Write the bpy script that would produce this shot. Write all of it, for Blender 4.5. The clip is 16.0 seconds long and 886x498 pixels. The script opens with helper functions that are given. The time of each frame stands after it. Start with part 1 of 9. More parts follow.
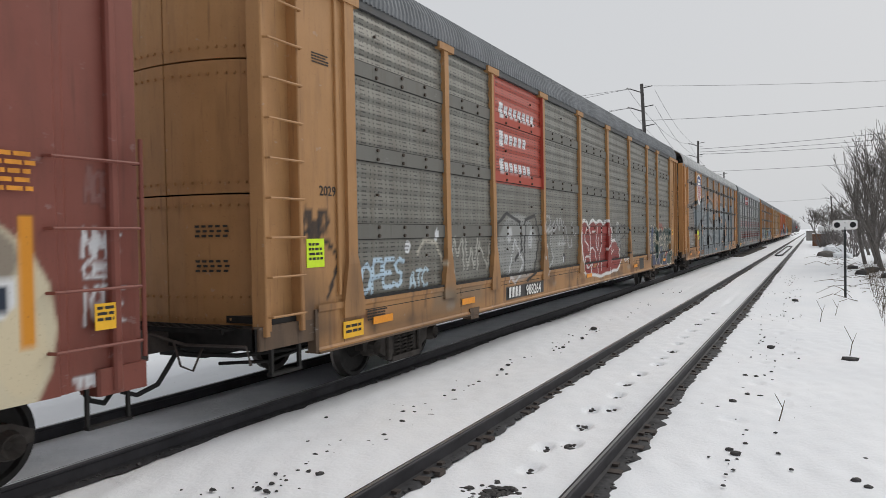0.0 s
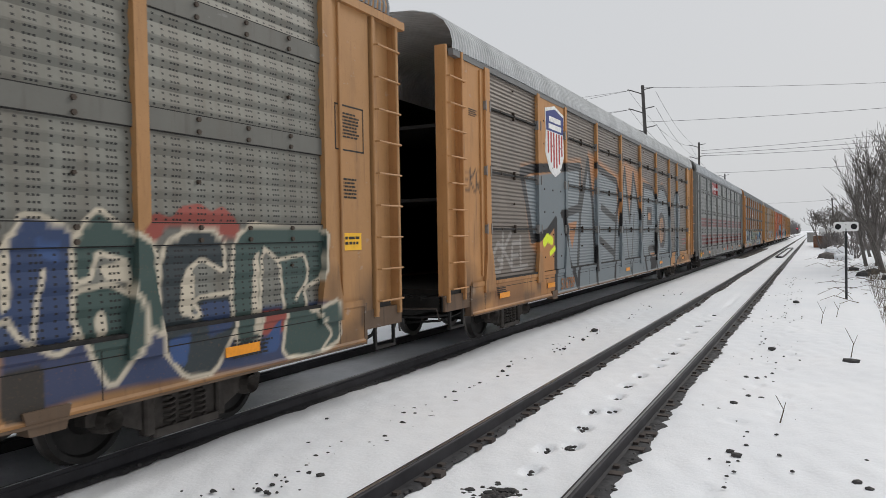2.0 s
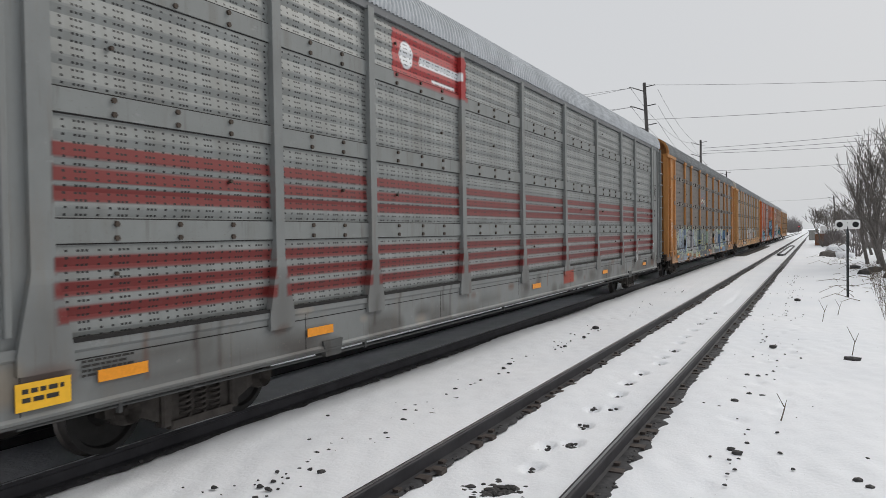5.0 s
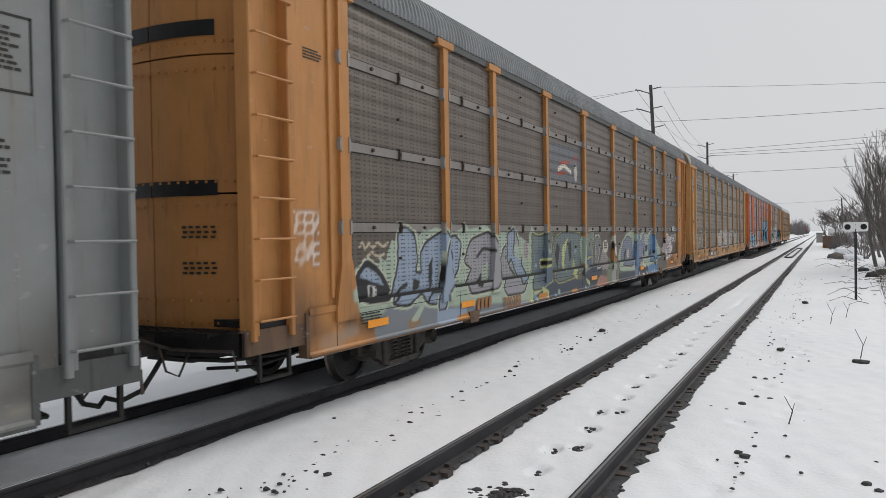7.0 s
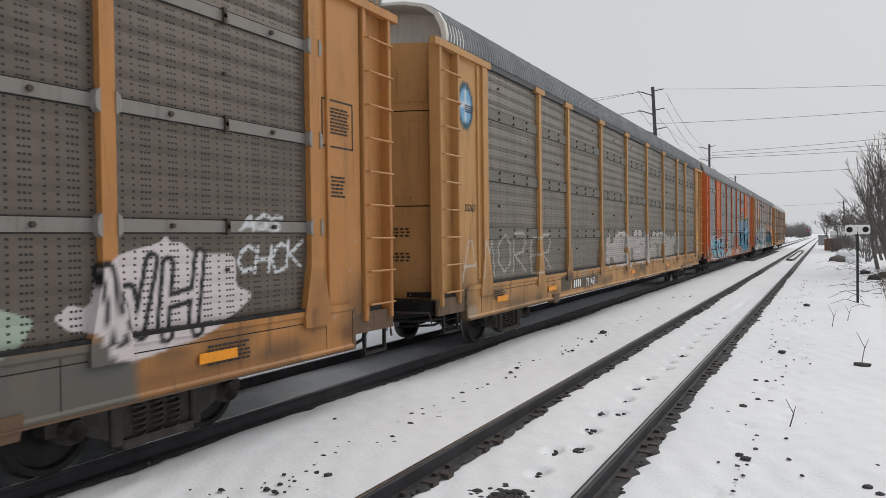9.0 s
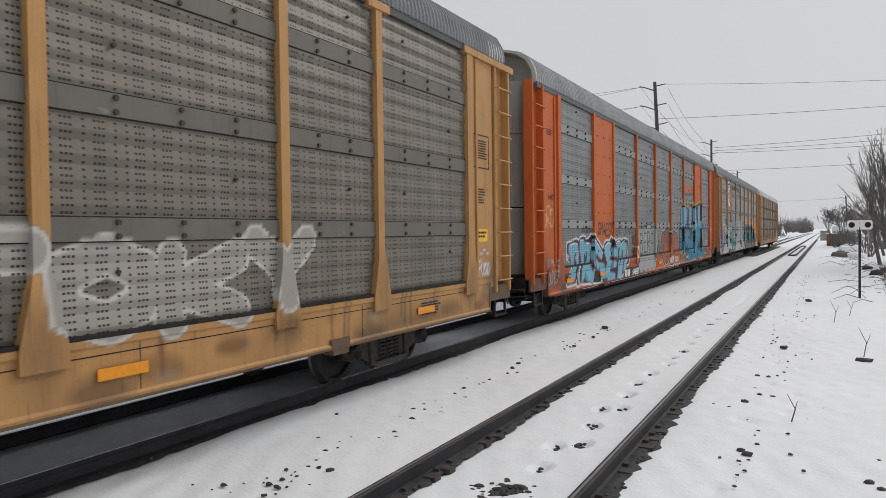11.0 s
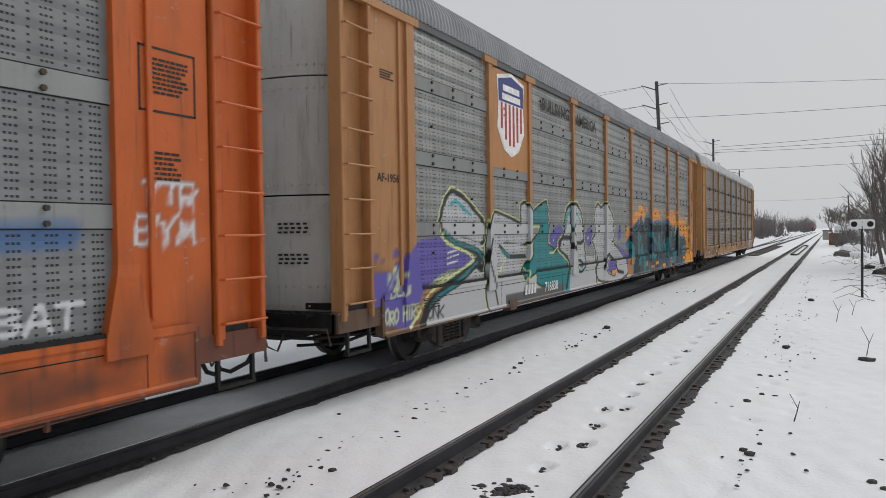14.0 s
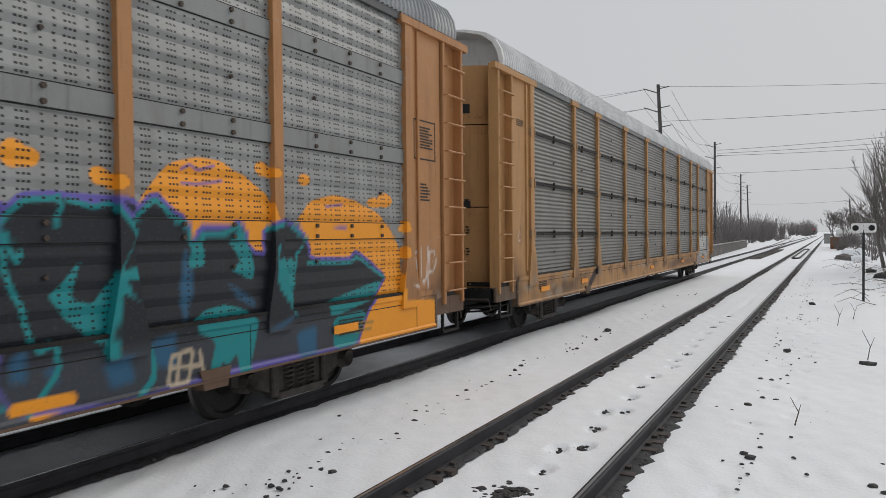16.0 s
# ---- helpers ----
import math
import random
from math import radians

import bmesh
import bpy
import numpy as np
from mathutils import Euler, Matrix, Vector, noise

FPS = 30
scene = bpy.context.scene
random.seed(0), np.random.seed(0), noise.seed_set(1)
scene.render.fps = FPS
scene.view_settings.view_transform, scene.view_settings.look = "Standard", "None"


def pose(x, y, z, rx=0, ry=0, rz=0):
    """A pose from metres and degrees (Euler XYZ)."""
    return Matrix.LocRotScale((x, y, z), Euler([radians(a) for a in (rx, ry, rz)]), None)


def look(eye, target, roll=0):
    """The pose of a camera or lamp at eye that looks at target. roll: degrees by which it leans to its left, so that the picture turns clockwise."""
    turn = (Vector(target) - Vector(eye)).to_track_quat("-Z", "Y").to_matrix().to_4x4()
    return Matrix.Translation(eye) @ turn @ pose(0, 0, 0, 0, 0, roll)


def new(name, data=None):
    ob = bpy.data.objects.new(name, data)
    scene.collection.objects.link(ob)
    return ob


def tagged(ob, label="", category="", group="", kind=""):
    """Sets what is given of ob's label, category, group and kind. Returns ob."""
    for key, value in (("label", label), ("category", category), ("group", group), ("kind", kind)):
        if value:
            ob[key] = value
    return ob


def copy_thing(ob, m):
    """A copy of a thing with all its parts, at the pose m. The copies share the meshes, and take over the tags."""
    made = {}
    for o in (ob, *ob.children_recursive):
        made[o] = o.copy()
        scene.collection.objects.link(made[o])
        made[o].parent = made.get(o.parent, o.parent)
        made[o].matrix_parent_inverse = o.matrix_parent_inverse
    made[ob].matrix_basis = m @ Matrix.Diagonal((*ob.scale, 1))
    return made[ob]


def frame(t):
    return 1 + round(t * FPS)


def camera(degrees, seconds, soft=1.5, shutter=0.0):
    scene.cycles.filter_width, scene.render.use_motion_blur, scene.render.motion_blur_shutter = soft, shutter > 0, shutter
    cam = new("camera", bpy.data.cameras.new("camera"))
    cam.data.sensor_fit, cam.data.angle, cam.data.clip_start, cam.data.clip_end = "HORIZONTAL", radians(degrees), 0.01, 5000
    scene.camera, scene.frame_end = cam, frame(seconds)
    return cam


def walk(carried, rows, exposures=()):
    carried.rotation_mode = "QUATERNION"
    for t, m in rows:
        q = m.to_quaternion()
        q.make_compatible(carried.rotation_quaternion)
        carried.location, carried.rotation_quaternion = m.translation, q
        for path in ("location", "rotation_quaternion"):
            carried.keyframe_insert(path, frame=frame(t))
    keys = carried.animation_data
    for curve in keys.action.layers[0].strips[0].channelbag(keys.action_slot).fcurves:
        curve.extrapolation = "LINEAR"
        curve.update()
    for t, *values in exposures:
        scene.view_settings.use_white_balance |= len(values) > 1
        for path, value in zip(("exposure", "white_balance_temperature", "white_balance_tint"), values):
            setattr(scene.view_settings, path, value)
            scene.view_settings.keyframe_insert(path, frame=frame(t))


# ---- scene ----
# ------------------------------------------------------------ camera and walk
cam = camera(62.756, 16.0, soft=0.5, shutter=0.045)
EYE = (0.0, 0.0, 2.014)
AIM = [(0.0, 26.962, -1.082, -1.012), (0.5, 26.961, -1.089, -1.029), (1.0, 27.003, -1.025, -1.06),
       (1.5, 27.008, -0.989, -1.007), (2.0, 27.022, -0.973, -0.963), (2.5, 27.007, -0.962, -0.864),
       (3.0, 27.013, -1.02, -0.812), (3.5, 27.02, -1.088, -0.823), (4.0, 27.054, -1.198, -0.843),
       (6.5, 27.434, -1.086, -0.937), (7.0, 27.597, -0.972, -0.911), (7.5, 27.612, -0.947, -0.854),
       (8.0, 27.638, -0.928, -0.79), (8.5, 27.661, -0.893, -0.741), (9.0, 27.709, -0.89, -0.67),
       (11.5, 27.864, -1.307, -0.716), (12.0, 27.888, -1.326, -0.728), (12.5, 27.911, -1.333, -0.779),
       (13.0, 27.951, -1.322, -0.79), (13.5, 27.985, -1.257, -0.815), (14.0, 27.987, -1.242, -0.80),
       (14.5, 28.026, -1.241, -0.741), (15.0, 28.017, -1.199, -0.681), (15.5, 28.063, -1.16, -0.6), (16.0, 28.066, -1.082, -0.55)]
walk(cam, [(t, pose(*EYE, 90 + pitch, 0, yaw) @ pose(0, 0, 0, 0, 0, roll)) for t, yaw, pitch, roll in AIM],
     [(0.0, 0.12), (9.0, 0.10), (12.0, 0.03), (16.0, -0.05)])

# ------------------------------------------------------------ sky and sun
SUN_DIR = Vector((0.36, 0.68, 0.62)).normalized()
world = bpy.data.worlds.new("overcast_sky")
scene.world = world
world.use_nodes = True
wn = world.node_tree
sky = wn.nodes.new("ShaderNodeTexSky")
sky.sky_type = "NISHITA"
sky.sun_disc = False
sky.sun_elevation = math.asin(SUN_DIR.z)
sky.sun_rotation = math.atan2(SUN_DIR.x, SUN_DIR.y)
sky.air_density, sky.dust_density, sky.ozone_density = 1.0, 6.0, 1.0
cloud = wn.nodes.new("ShaderNodeMix")
cloud.data_type = "RGBA"
cloud.inputs[0].default_value = 0.95
cloud.inputs[7].default_value = (5.85, 5.98, 6.18, 1)
wn.links.new(sky.outputs[0], cloud.inputs[6])
wn.links.new(cloud.outputs[2], wn.nodes["Background"].inputs[0])
wn.nodes["Background"].inputs[1].default_value = 0.1
sun = new("sun", bpy.data.lights.new("sun", "SUN"))
sun.data.energy, sun.data.angle, sun.data.color = 1.1, radians(30), (1.0, 0.95, 0.88)
sun.matrix_world = look(SUN_DIR * 60, (0, 0, 0))

# ------------------------------------------------------------ plan
RAIL_NEAR = (-1.711, -3.216)          # rail centres of the track beside the camera
TRACK_NEAR, TRACK_FAR = -2.464, -6.743
GROUND = -0.155                        # snow level below the rail heads
TIMES = (0, 2, 4, 6.5, 9, 11.5, 12.0, 12.5, 13.0, 13.5, 16)
RUN = (0, 23.9, 48.2, 78.66, 108.74, 138.6, 144.2, 149.8, 155.85, 161.7, 191.06)      # way of the train in metres
CENTRES = (-3.9, 19.45, 47.72, 75.63, 103.83, 132.04, 160.02, 188.19, 216.39)


def run_at(t):
    """Way of the train at t seconds, a smooth line through RUN."""
    slope = np.gradient(np.array(RUN, float), np.array(TIMES, float))
    i = min(max(int(np.searchsorted(TIMES, t)) - 1, 0), len(TIMES) - 2)
    w = TIMES[i + 1] - TIMES[i]
    u = (t - TIMES[i]) / w
    return float((2 * u ** 3 - 3 * u ** 2 + 1) * RUN[i] + (u ** 3 - 2 * u ** 2 + u) * w * slope[i]
                 + (3 * u ** 2 - 2 * u ** 3) * RUN[i + 1] + (u ** 3 - u ** 2) * w * slope[i + 1])


# ------------------------------------------------------------ mesh and node helpers
class Build:
    """Collects vertices and faces for one mesh."""

    def __init__(self):
        self.v, self.f = [], []

    def add(self, verts, faces):
        n = len(self.v)
        self.v += [tuple(p) for p in verts]
        self.f += [tuple(i + n for i in q) for q in faces]
        return self

    def box(self, x0, x1, y0, y1, z0, z1, chamfer=0.0):
        if chamfer <= 0:
            vs = [(x, y, z) for x in (x0, x1) for y in (y0, y1) for z in (z0, z1)]
            return self.add(vs, [(0, 1, 3, 2), (4, 6, 7, 5), (0, 4, 5, 1), (2, 3, 7, 6), (0, 2, 6, 4), (1, 5, 7, 3)])
        c = chamfer
        ring = [(x0 + c, y0), (x1 - c, y0), (x1, y0 + c), (x1, y1 - c), (x1 - c, y1), (x0 + c, y1), (x0, y1 - c), (x0, y0 + c)]
        return self.prism(ring, "z", z0, z1)

    def prism(self, ring, axis, a, b):
        """Extrude a 2D ring along an axis; ring in (x, y) for z, (y, z) for x, (x, z) for y."""
        put = {"z": lambda p, h: (p[0], p[1], h), "x": lambda p, h: (h, p[0], p[1]), "y": lambda p, h: (p[0], h, p[1])}[axis]
        n = len(ring)
        vs = [put(p, a) for p in ring] + [put(p, b) for p in ring]
        fs = [(i, (i + 1) % n, n + (i + 1) % n, n + i) for i in range(n)]
        return self.add(vs, fs + [tuple(range(n - 1, -1, -1)), tuple(range(n, 2 * n))])

    def tube(self, pts, r, sides=6, r_end=None):
        pts = [Vector(p) for p in pts]
        n, vs, fs = len(pts), [], []
        for i, p in enumerate(pts):
            d = (pts[min(i + 1, n - 1)] - pts[max(i - 1, 0)]).normalized()
            side = d.cross(Vector((0, 0, 1)) if abs(d.z) < 0.9 else Vector((0, 1, 0))).normalized()
            up = side.cross(d)
            rad = r if r_end is None else r + (r_end - r) * i / max(n - 1, 1)
            vs += [p + side * rad * math.cos(6.28319 * k / sides) + up * rad * math.sin(6.28319 * k / sides) for k in range(sides)]
        for i in range(n - 1):
            for k in range(sides):
                a, b = i * sides + k, i * sides + (k + 1) % sides
                fs.append((a, b, b + sides, a + sides))
        fs += [tuple(range(sides - 1, -1, -1)), tuple(range((n - 1) * sides, n * sides))]
        return self.add(vs, fs)

    def lathe(self, profile, axis_pt, sides=24):
        """Turn (x, radius) pairs round an x axis through axis_pt."""
        vs, fs, m = [], [], len(profile)
        for k in range(sides):
            a = 6.283185 * k / sides
            vs += [(axis_pt[0] + x, axis_pt[1] + r * math.cos(a), axis_pt[2] + r * math.sin(a)) for x, r in profile]
        for k in range(sides):
            for i in range(m - 1):
                a, b = k * m + i, ((k + 1) % sides) * m + i
                fs.append((a, a + 1, b + 1, b))
        return self.add(vs, fs)

    def mesh(self, name, smooth=False):
        me = bpy.data.meshes.new(name)
        me.from_pydata(self.v, [], self.f)
        bm = bmesh.new()
        bm.from_mesh(me)
        bmesh.ops.recalc_face_normals(bm, faces=bm.faces)
        bm.to_mesh(me)
        bm.free()
        if smooth:
            me.shade_smooth()
        return me


def thing(name, label, category, group="", at=(0, 0, 0), kind=""):
    ob = new(name)
    ob.empty_display_size = 0.2
    ob.location = at
    return tagged(ob, label, category, group, kind)


def part(name, build, material, parent=None, label="", smooth=False):
    me = build.mesh(name, smooth) if isinstance(build, Build) else build
    if not me.materials:
        me.materials.append(material)
    ob = new(name, me)
    ob.parent = parent
    return tagged(ob, label) if label else ob


class Nodes:
    """Small helper to write a node material."""

    def __init__(self, name, rough=0.7, metal=0.0):
        self.m = bpy.data.materials.new(name)
        self.m.use_nodes = True
        self.t = self.m.node_tree
        self.b = self.t.nodes["Principled BSDF"]
        self.b.inputs["Roughness"].default_value = rough
        self.b.inputs["Metallic"].default_value = metal
        self.b.inputs["Specular IOR Level"].default_value = 0.3
        self.co = self.t.nodes.new("ShaderNodeTexCoord").outputs["Object"]

    def plug(self, value, socket):
        if isinstance(value, bpy.types.NodeSocket):
            self.t.links.new(value, socket)
        else:
            socket.default_value = value

    def math(self, op, a, b=0.0):
        n = self.t.nodes.new("ShaderNodeMath")
        n.operation = op
        self.plug(a, n.inputs[0])
        self.plug(b, n.inputs[1])
        return n.outputs[0]

    def noise(self, scale, detail=4.0, stretch=None, rough=0.6):
        n = self.t.nodes.new("ShaderNodeTexNoise")
        n.inputs["Scale"].default_value = scale
        n.inputs["Detail"].default_value = detail
        n.inputs["Roughness"].default_value = rough
        src = self.co
        if stretch:
            m = self.t.nodes.new("ShaderNodeMapping")
            m.inputs["Scale"].default_value = stretch
            self.t.links.new(src, m.inputs[0])
            src = m.outputs[0]
        self.t.links.new(src, n.inputs[0])
        return n.outputs[0]

    def band(self, value, lo, hi, a=0.0, b=1.0):
        n = self.t.nodes.new("ShaderNodeMapRange")
        n.inputs[1].default_value, n.inputs[2].default_value, n.inputs[3].default_value, n.inputs[4].default_value = lo, hi, a, b
        self.plug(value, n.inputs[0])
        return n.outputs[0]

    def mix(self, fac, a, b):
        n = self.t.nodes.new("ShaderNodeMix")
        n.data_type = "RGBA"
        self.plug(fac, n.inputs[0])
        self.plug((*a, 1) if isinstance(a, tuple) else a, n.inputs[6])
        self.plug((*b, 1) if isinstance(b, tuple) else b, n.inputs[7])
        return n.outputs[2]

    def axes(self):
        n = self.t.nodes.new("ShaderNodeSeparateXYZ")
        self.t.links.new(self.co, n.inputs[0])
        return n.outputs

    def bump(self, height, strength=0.3, dist=0.01):
        n = self.t.nodes.new("ShaderNodeBump")
        n.inputs["Strength"].default_value, n.inputs["Distance"].default_value = strength, dist
        self.t.links.new(height, n.inputs["Height"])
        self.t.links.new(n.outputs[0], self.b.inputs["Normal"])

    def colour(self, c):
        self.plug((*c, 1) if isinstance(c, tuple) else c, self.b.inputs["Base Color"])
        return self.m


# ------------------------------------------------------------ materials
def painted(name, base, dirt, amount=0.5, rough=0.6, attr=False, grain=2.5):
    """Weathered paint on steel: broad fading, downward streaks, rust specks."""
    n = Nodes(name, rough)
    fade = n.band(n.noise(grain, 5), 0.3, 0.7)
    streak = n.band(n.noise(4.5, 5, (1.0, 1.0, 0.16)), 0.52, 0.80)
    blotch = n.band(n.noise(1.1, 6), 0.50, 0.72)
    speck = n.band(n.noise(38, 3), 0.62, 0.72)
    c = n.mix(n.math("MULTIPLY", fade, 0.28 * amount), base, tuple(min(1, v * 1.35 + 0.03) for v in base))
    c = n.mix(n.math("MULTIPLY", blotch, 0.30 * amount), c, tuple(v * 0.55 for v in base))
    c = n.mix(n.math("MULTIPLY", streak, 0.60 * amount), c, dirt)
    run = n.band(n.noise(16, 4, (1.0, 1.0, 0.07)), 0.60, 0.70)
    c = n.mix(n.math("MULTIPLY", run, 0.45 * amount), c, tuple(v * 0.6 for v in dirt))
    chip = n.band(n.noise(9, 5, (1.0, 0.5, 1.0)), 0.66, 0.70)
    c = n.mix(n.math("MULTIPLY", chip, 0.55 * amount), c, tuple(min(1, v * 0.5 + 0.20) for v in base))
    if attr:
        a = n.t.nodes.new("ShaderNodeAttribute")
        a.attribute_name = "paint"
        worn = n.math("MULTIPLY", a.outputs["Alpha"], n.band(n.noise(30, 4), 0.25, 0.42, 0.9, 1.0))
        c = n.mix(worn, c, a.outputs["Color"])
    c = n.mix(n.math("MULTIPLY", speck, 0.5 * amount), c, dirt)
    n.bump(n.noise(60, 3), 0.08, 0.004)
    return n.colour(c)


def sheet_metal(name, base, dirt, row=0.058, holes=True, rust=0.5, rough=0.42):
    """Galvanised side sheet: zinc mottling, rust from above, rows of slots painted dark."""
    n = Nodes(name, rough, 0.15)
    n.b.inputs["Specular IOR Level"].default_value = 0.36
    base = tuple(v * 0.95 for v in base)
    x, y, z = n.axes()
    zinc = n.band(n.noise(1.3, 5), 0.3, 0.72)
    fine = n.band(n.noise(14, 4, (1, 1, 0.25)), 0.3, 0.75)
    streak = n.band(n.noise(4, 5, (1.0, 1.0, 0.12)), 0.42, 0.72)
    c = n.mix(zinc, tuple(v * 0.8 for v in base), tuple(min(1, v * 1.2) for v in base))
    c = n.mix(n.math("MULTIPLY", fine, 0.3), c, tuple(v * 0.62 for v in base))
    c = n.mix(n.math("MULTIPLY", streak, rust), c, dirt)
    a = n.t.nodes.new("ShaderNodeAttribute")
    a.attribute_name = "paint"
    c = n.mix(n.math("MULTIPLY", a.outputs["Alpha"], n.band(n.noise(26, 4), 0.2, 0.45, 0.93, 1.0)), c, a.outputs["Color"])
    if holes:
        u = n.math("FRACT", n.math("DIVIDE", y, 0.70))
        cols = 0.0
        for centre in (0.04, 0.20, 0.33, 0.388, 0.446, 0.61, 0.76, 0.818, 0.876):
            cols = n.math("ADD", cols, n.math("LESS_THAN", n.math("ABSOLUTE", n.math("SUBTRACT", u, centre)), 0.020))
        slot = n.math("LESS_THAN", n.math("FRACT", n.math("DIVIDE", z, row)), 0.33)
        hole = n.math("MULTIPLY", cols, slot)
        # slots are not cut: near-black colour paints the shade of the car's inside
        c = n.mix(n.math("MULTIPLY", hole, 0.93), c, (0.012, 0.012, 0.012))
    n.bump(n.noise(45, 3), 0.1, 0.004)
    return n.colour(c)


def plain(name, base, rough=0.7, metal=0.0, vary=0.25, scale=8.0):
    n = Nodes(name, rough, metal)
    c = n.mix(n.band(n.noise(scale, 5), 0.3, 0.7), tuple(v * (1 - vary) for v in base), tuple(min(1, v * (1 + vary)) for v in base))
    n.bump(n.noise(scale * 6, 3), 0.15, 0.005)
    return n.colour(c)


def snow_material():
    n = Nodes("snow", 0.75)
    x, y, z = n.axes()
    c = n.mix(n.band(n.noise(0.35, 5), 0.3, 0.7), (0.82, 0.845, 0.88), (0.885, 0.90, 0.925))
    c = n.mix(n.band(n.noise(5, 5), 0.62, 0.80, 0, 0.08), c, (0.45, 0.45, 0.46))
    c = n.mix(n.band(n.noise(42, 3), 0.71, 0.76, 0, 0.55), c, (0.10, 0.095, 0.09))
    n.bump(n.noise(19, 5), 0.4, 0.02)
    return n.colour(c)


def dirty_snow():
    n = Nodes("dirty_snow", 0.8)
    c = n.mix(n.band(n.noise(2.2, 5), 0.3, 0.7), (0.66, 0.68, 0.71), (0.80, 0.82, 0.85))
    c = n.mix(n.band(n.noise(26, 3), 0.68, 0.76, 0, 0.5), c, (0.05, 0.048, 0.046))
    n.bump(n.noise(13, 5), 0.5, 0.03)
    return n.colour(c)


SNOW = snow_material()
SNOW_DIRTY = dirty_snow()
RUSTY = plain("rusty_steel", (0.075, 0.062, 0.056), 0.7, 0.3)
RAIL_SIDE = plain("rail_side", (0.042, 0.041, 0.046), 0.6, 0.4, 0.3, 3)
RAIL_TOP = plain("worn_rail_head", (0.36, 0.36, 0.37), 0.28, 0.9, 0.15, 2)
BALLAST = plain("wet_ballast", (0.035, 0.035, 0.038), 0.75, 0.0, 0.5, 14)
STONE = plain("dark_stone", (0.05, 0.048, 0.048), 0.7, 0.0, 0.4, 12)
TIMBER = plain("tarred_timber", (0.05, 0.042, 0.036), 0.85, 0.0, 0.35, 10)
BLACK_STEEL = plain("sooty_steel", (0.02, 0.019, 0.0185), 0.65, 0.3, 0.4, 6)
BOGIE_STEEL = plain("dusty_cast_steel", (0.06, 0.053, 0.048), 0.75, 0.3, 0.4, 6)
WHEEL_RIM = plain("bright_tread", (0.13, 0.12, 0.115), 0.45, 0.7, 0.2, 4)
RUBBER = plain("black_rubber", (0.018, 0.018, 0.018), 0.6)
POLE_WOOD = plain("grey_pole_wood", (0.085, 0.08, 0.078), 0.9, 0.0, 0.3, 3)
CABLE = plain("black_cable", (0.06, 0.06, 0.065), 0.6)
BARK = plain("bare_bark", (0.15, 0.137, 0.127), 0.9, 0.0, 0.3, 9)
# paler than BARK: the haze of distance is mixed into this colour
BARK_HAZED = plain("hazed_bark", (0.20, 0.185, 0.18), 0.95, 0.0, 0.2, 2)
STRAW = plain("dry_grass", (0.13, 0.105, 0.08), 0.9, 0.0, 0.3, 20)
CONCRETE = plain("grey_concrete", (0.30, 0.295, 0.28), 0.85, 0.0, 0.2, 3)
WHITE = plain("white_enamel", (0.78, 0.78, 0.77), 0.45, 0.0, 0.06, 5)
BLACK = plain("black_enamel", (0.012, 0.012, 0.013), 0.5)

# ------------------------------------------------------------ ground and tracks
STEPS = [(-2.37, 5.62), (-2.34, 6.32), (-2.45, 7.03), (-2.23, 7.25), (-2.33, 7.99), (-2.43, 8.76), (-2.25, 8.91), (-2.33, 9.63), (-2.4, 10.44), (-2.37, 11.24),
         (-2.25, 12.08), (-2.33, 12.75), (-2.29, 13.61), (-2.33, 14.48), (-2.36, 15.36), (-2.35, 16.39), (-2.39, 17.74), (-2.35, 18.71), (-2.35, 20.33), (-2.29, 21.76),
         (-2.26, 23.75), (-2.14, 26.15), (-2.14, 28.44), (-2.04, 31.17)]


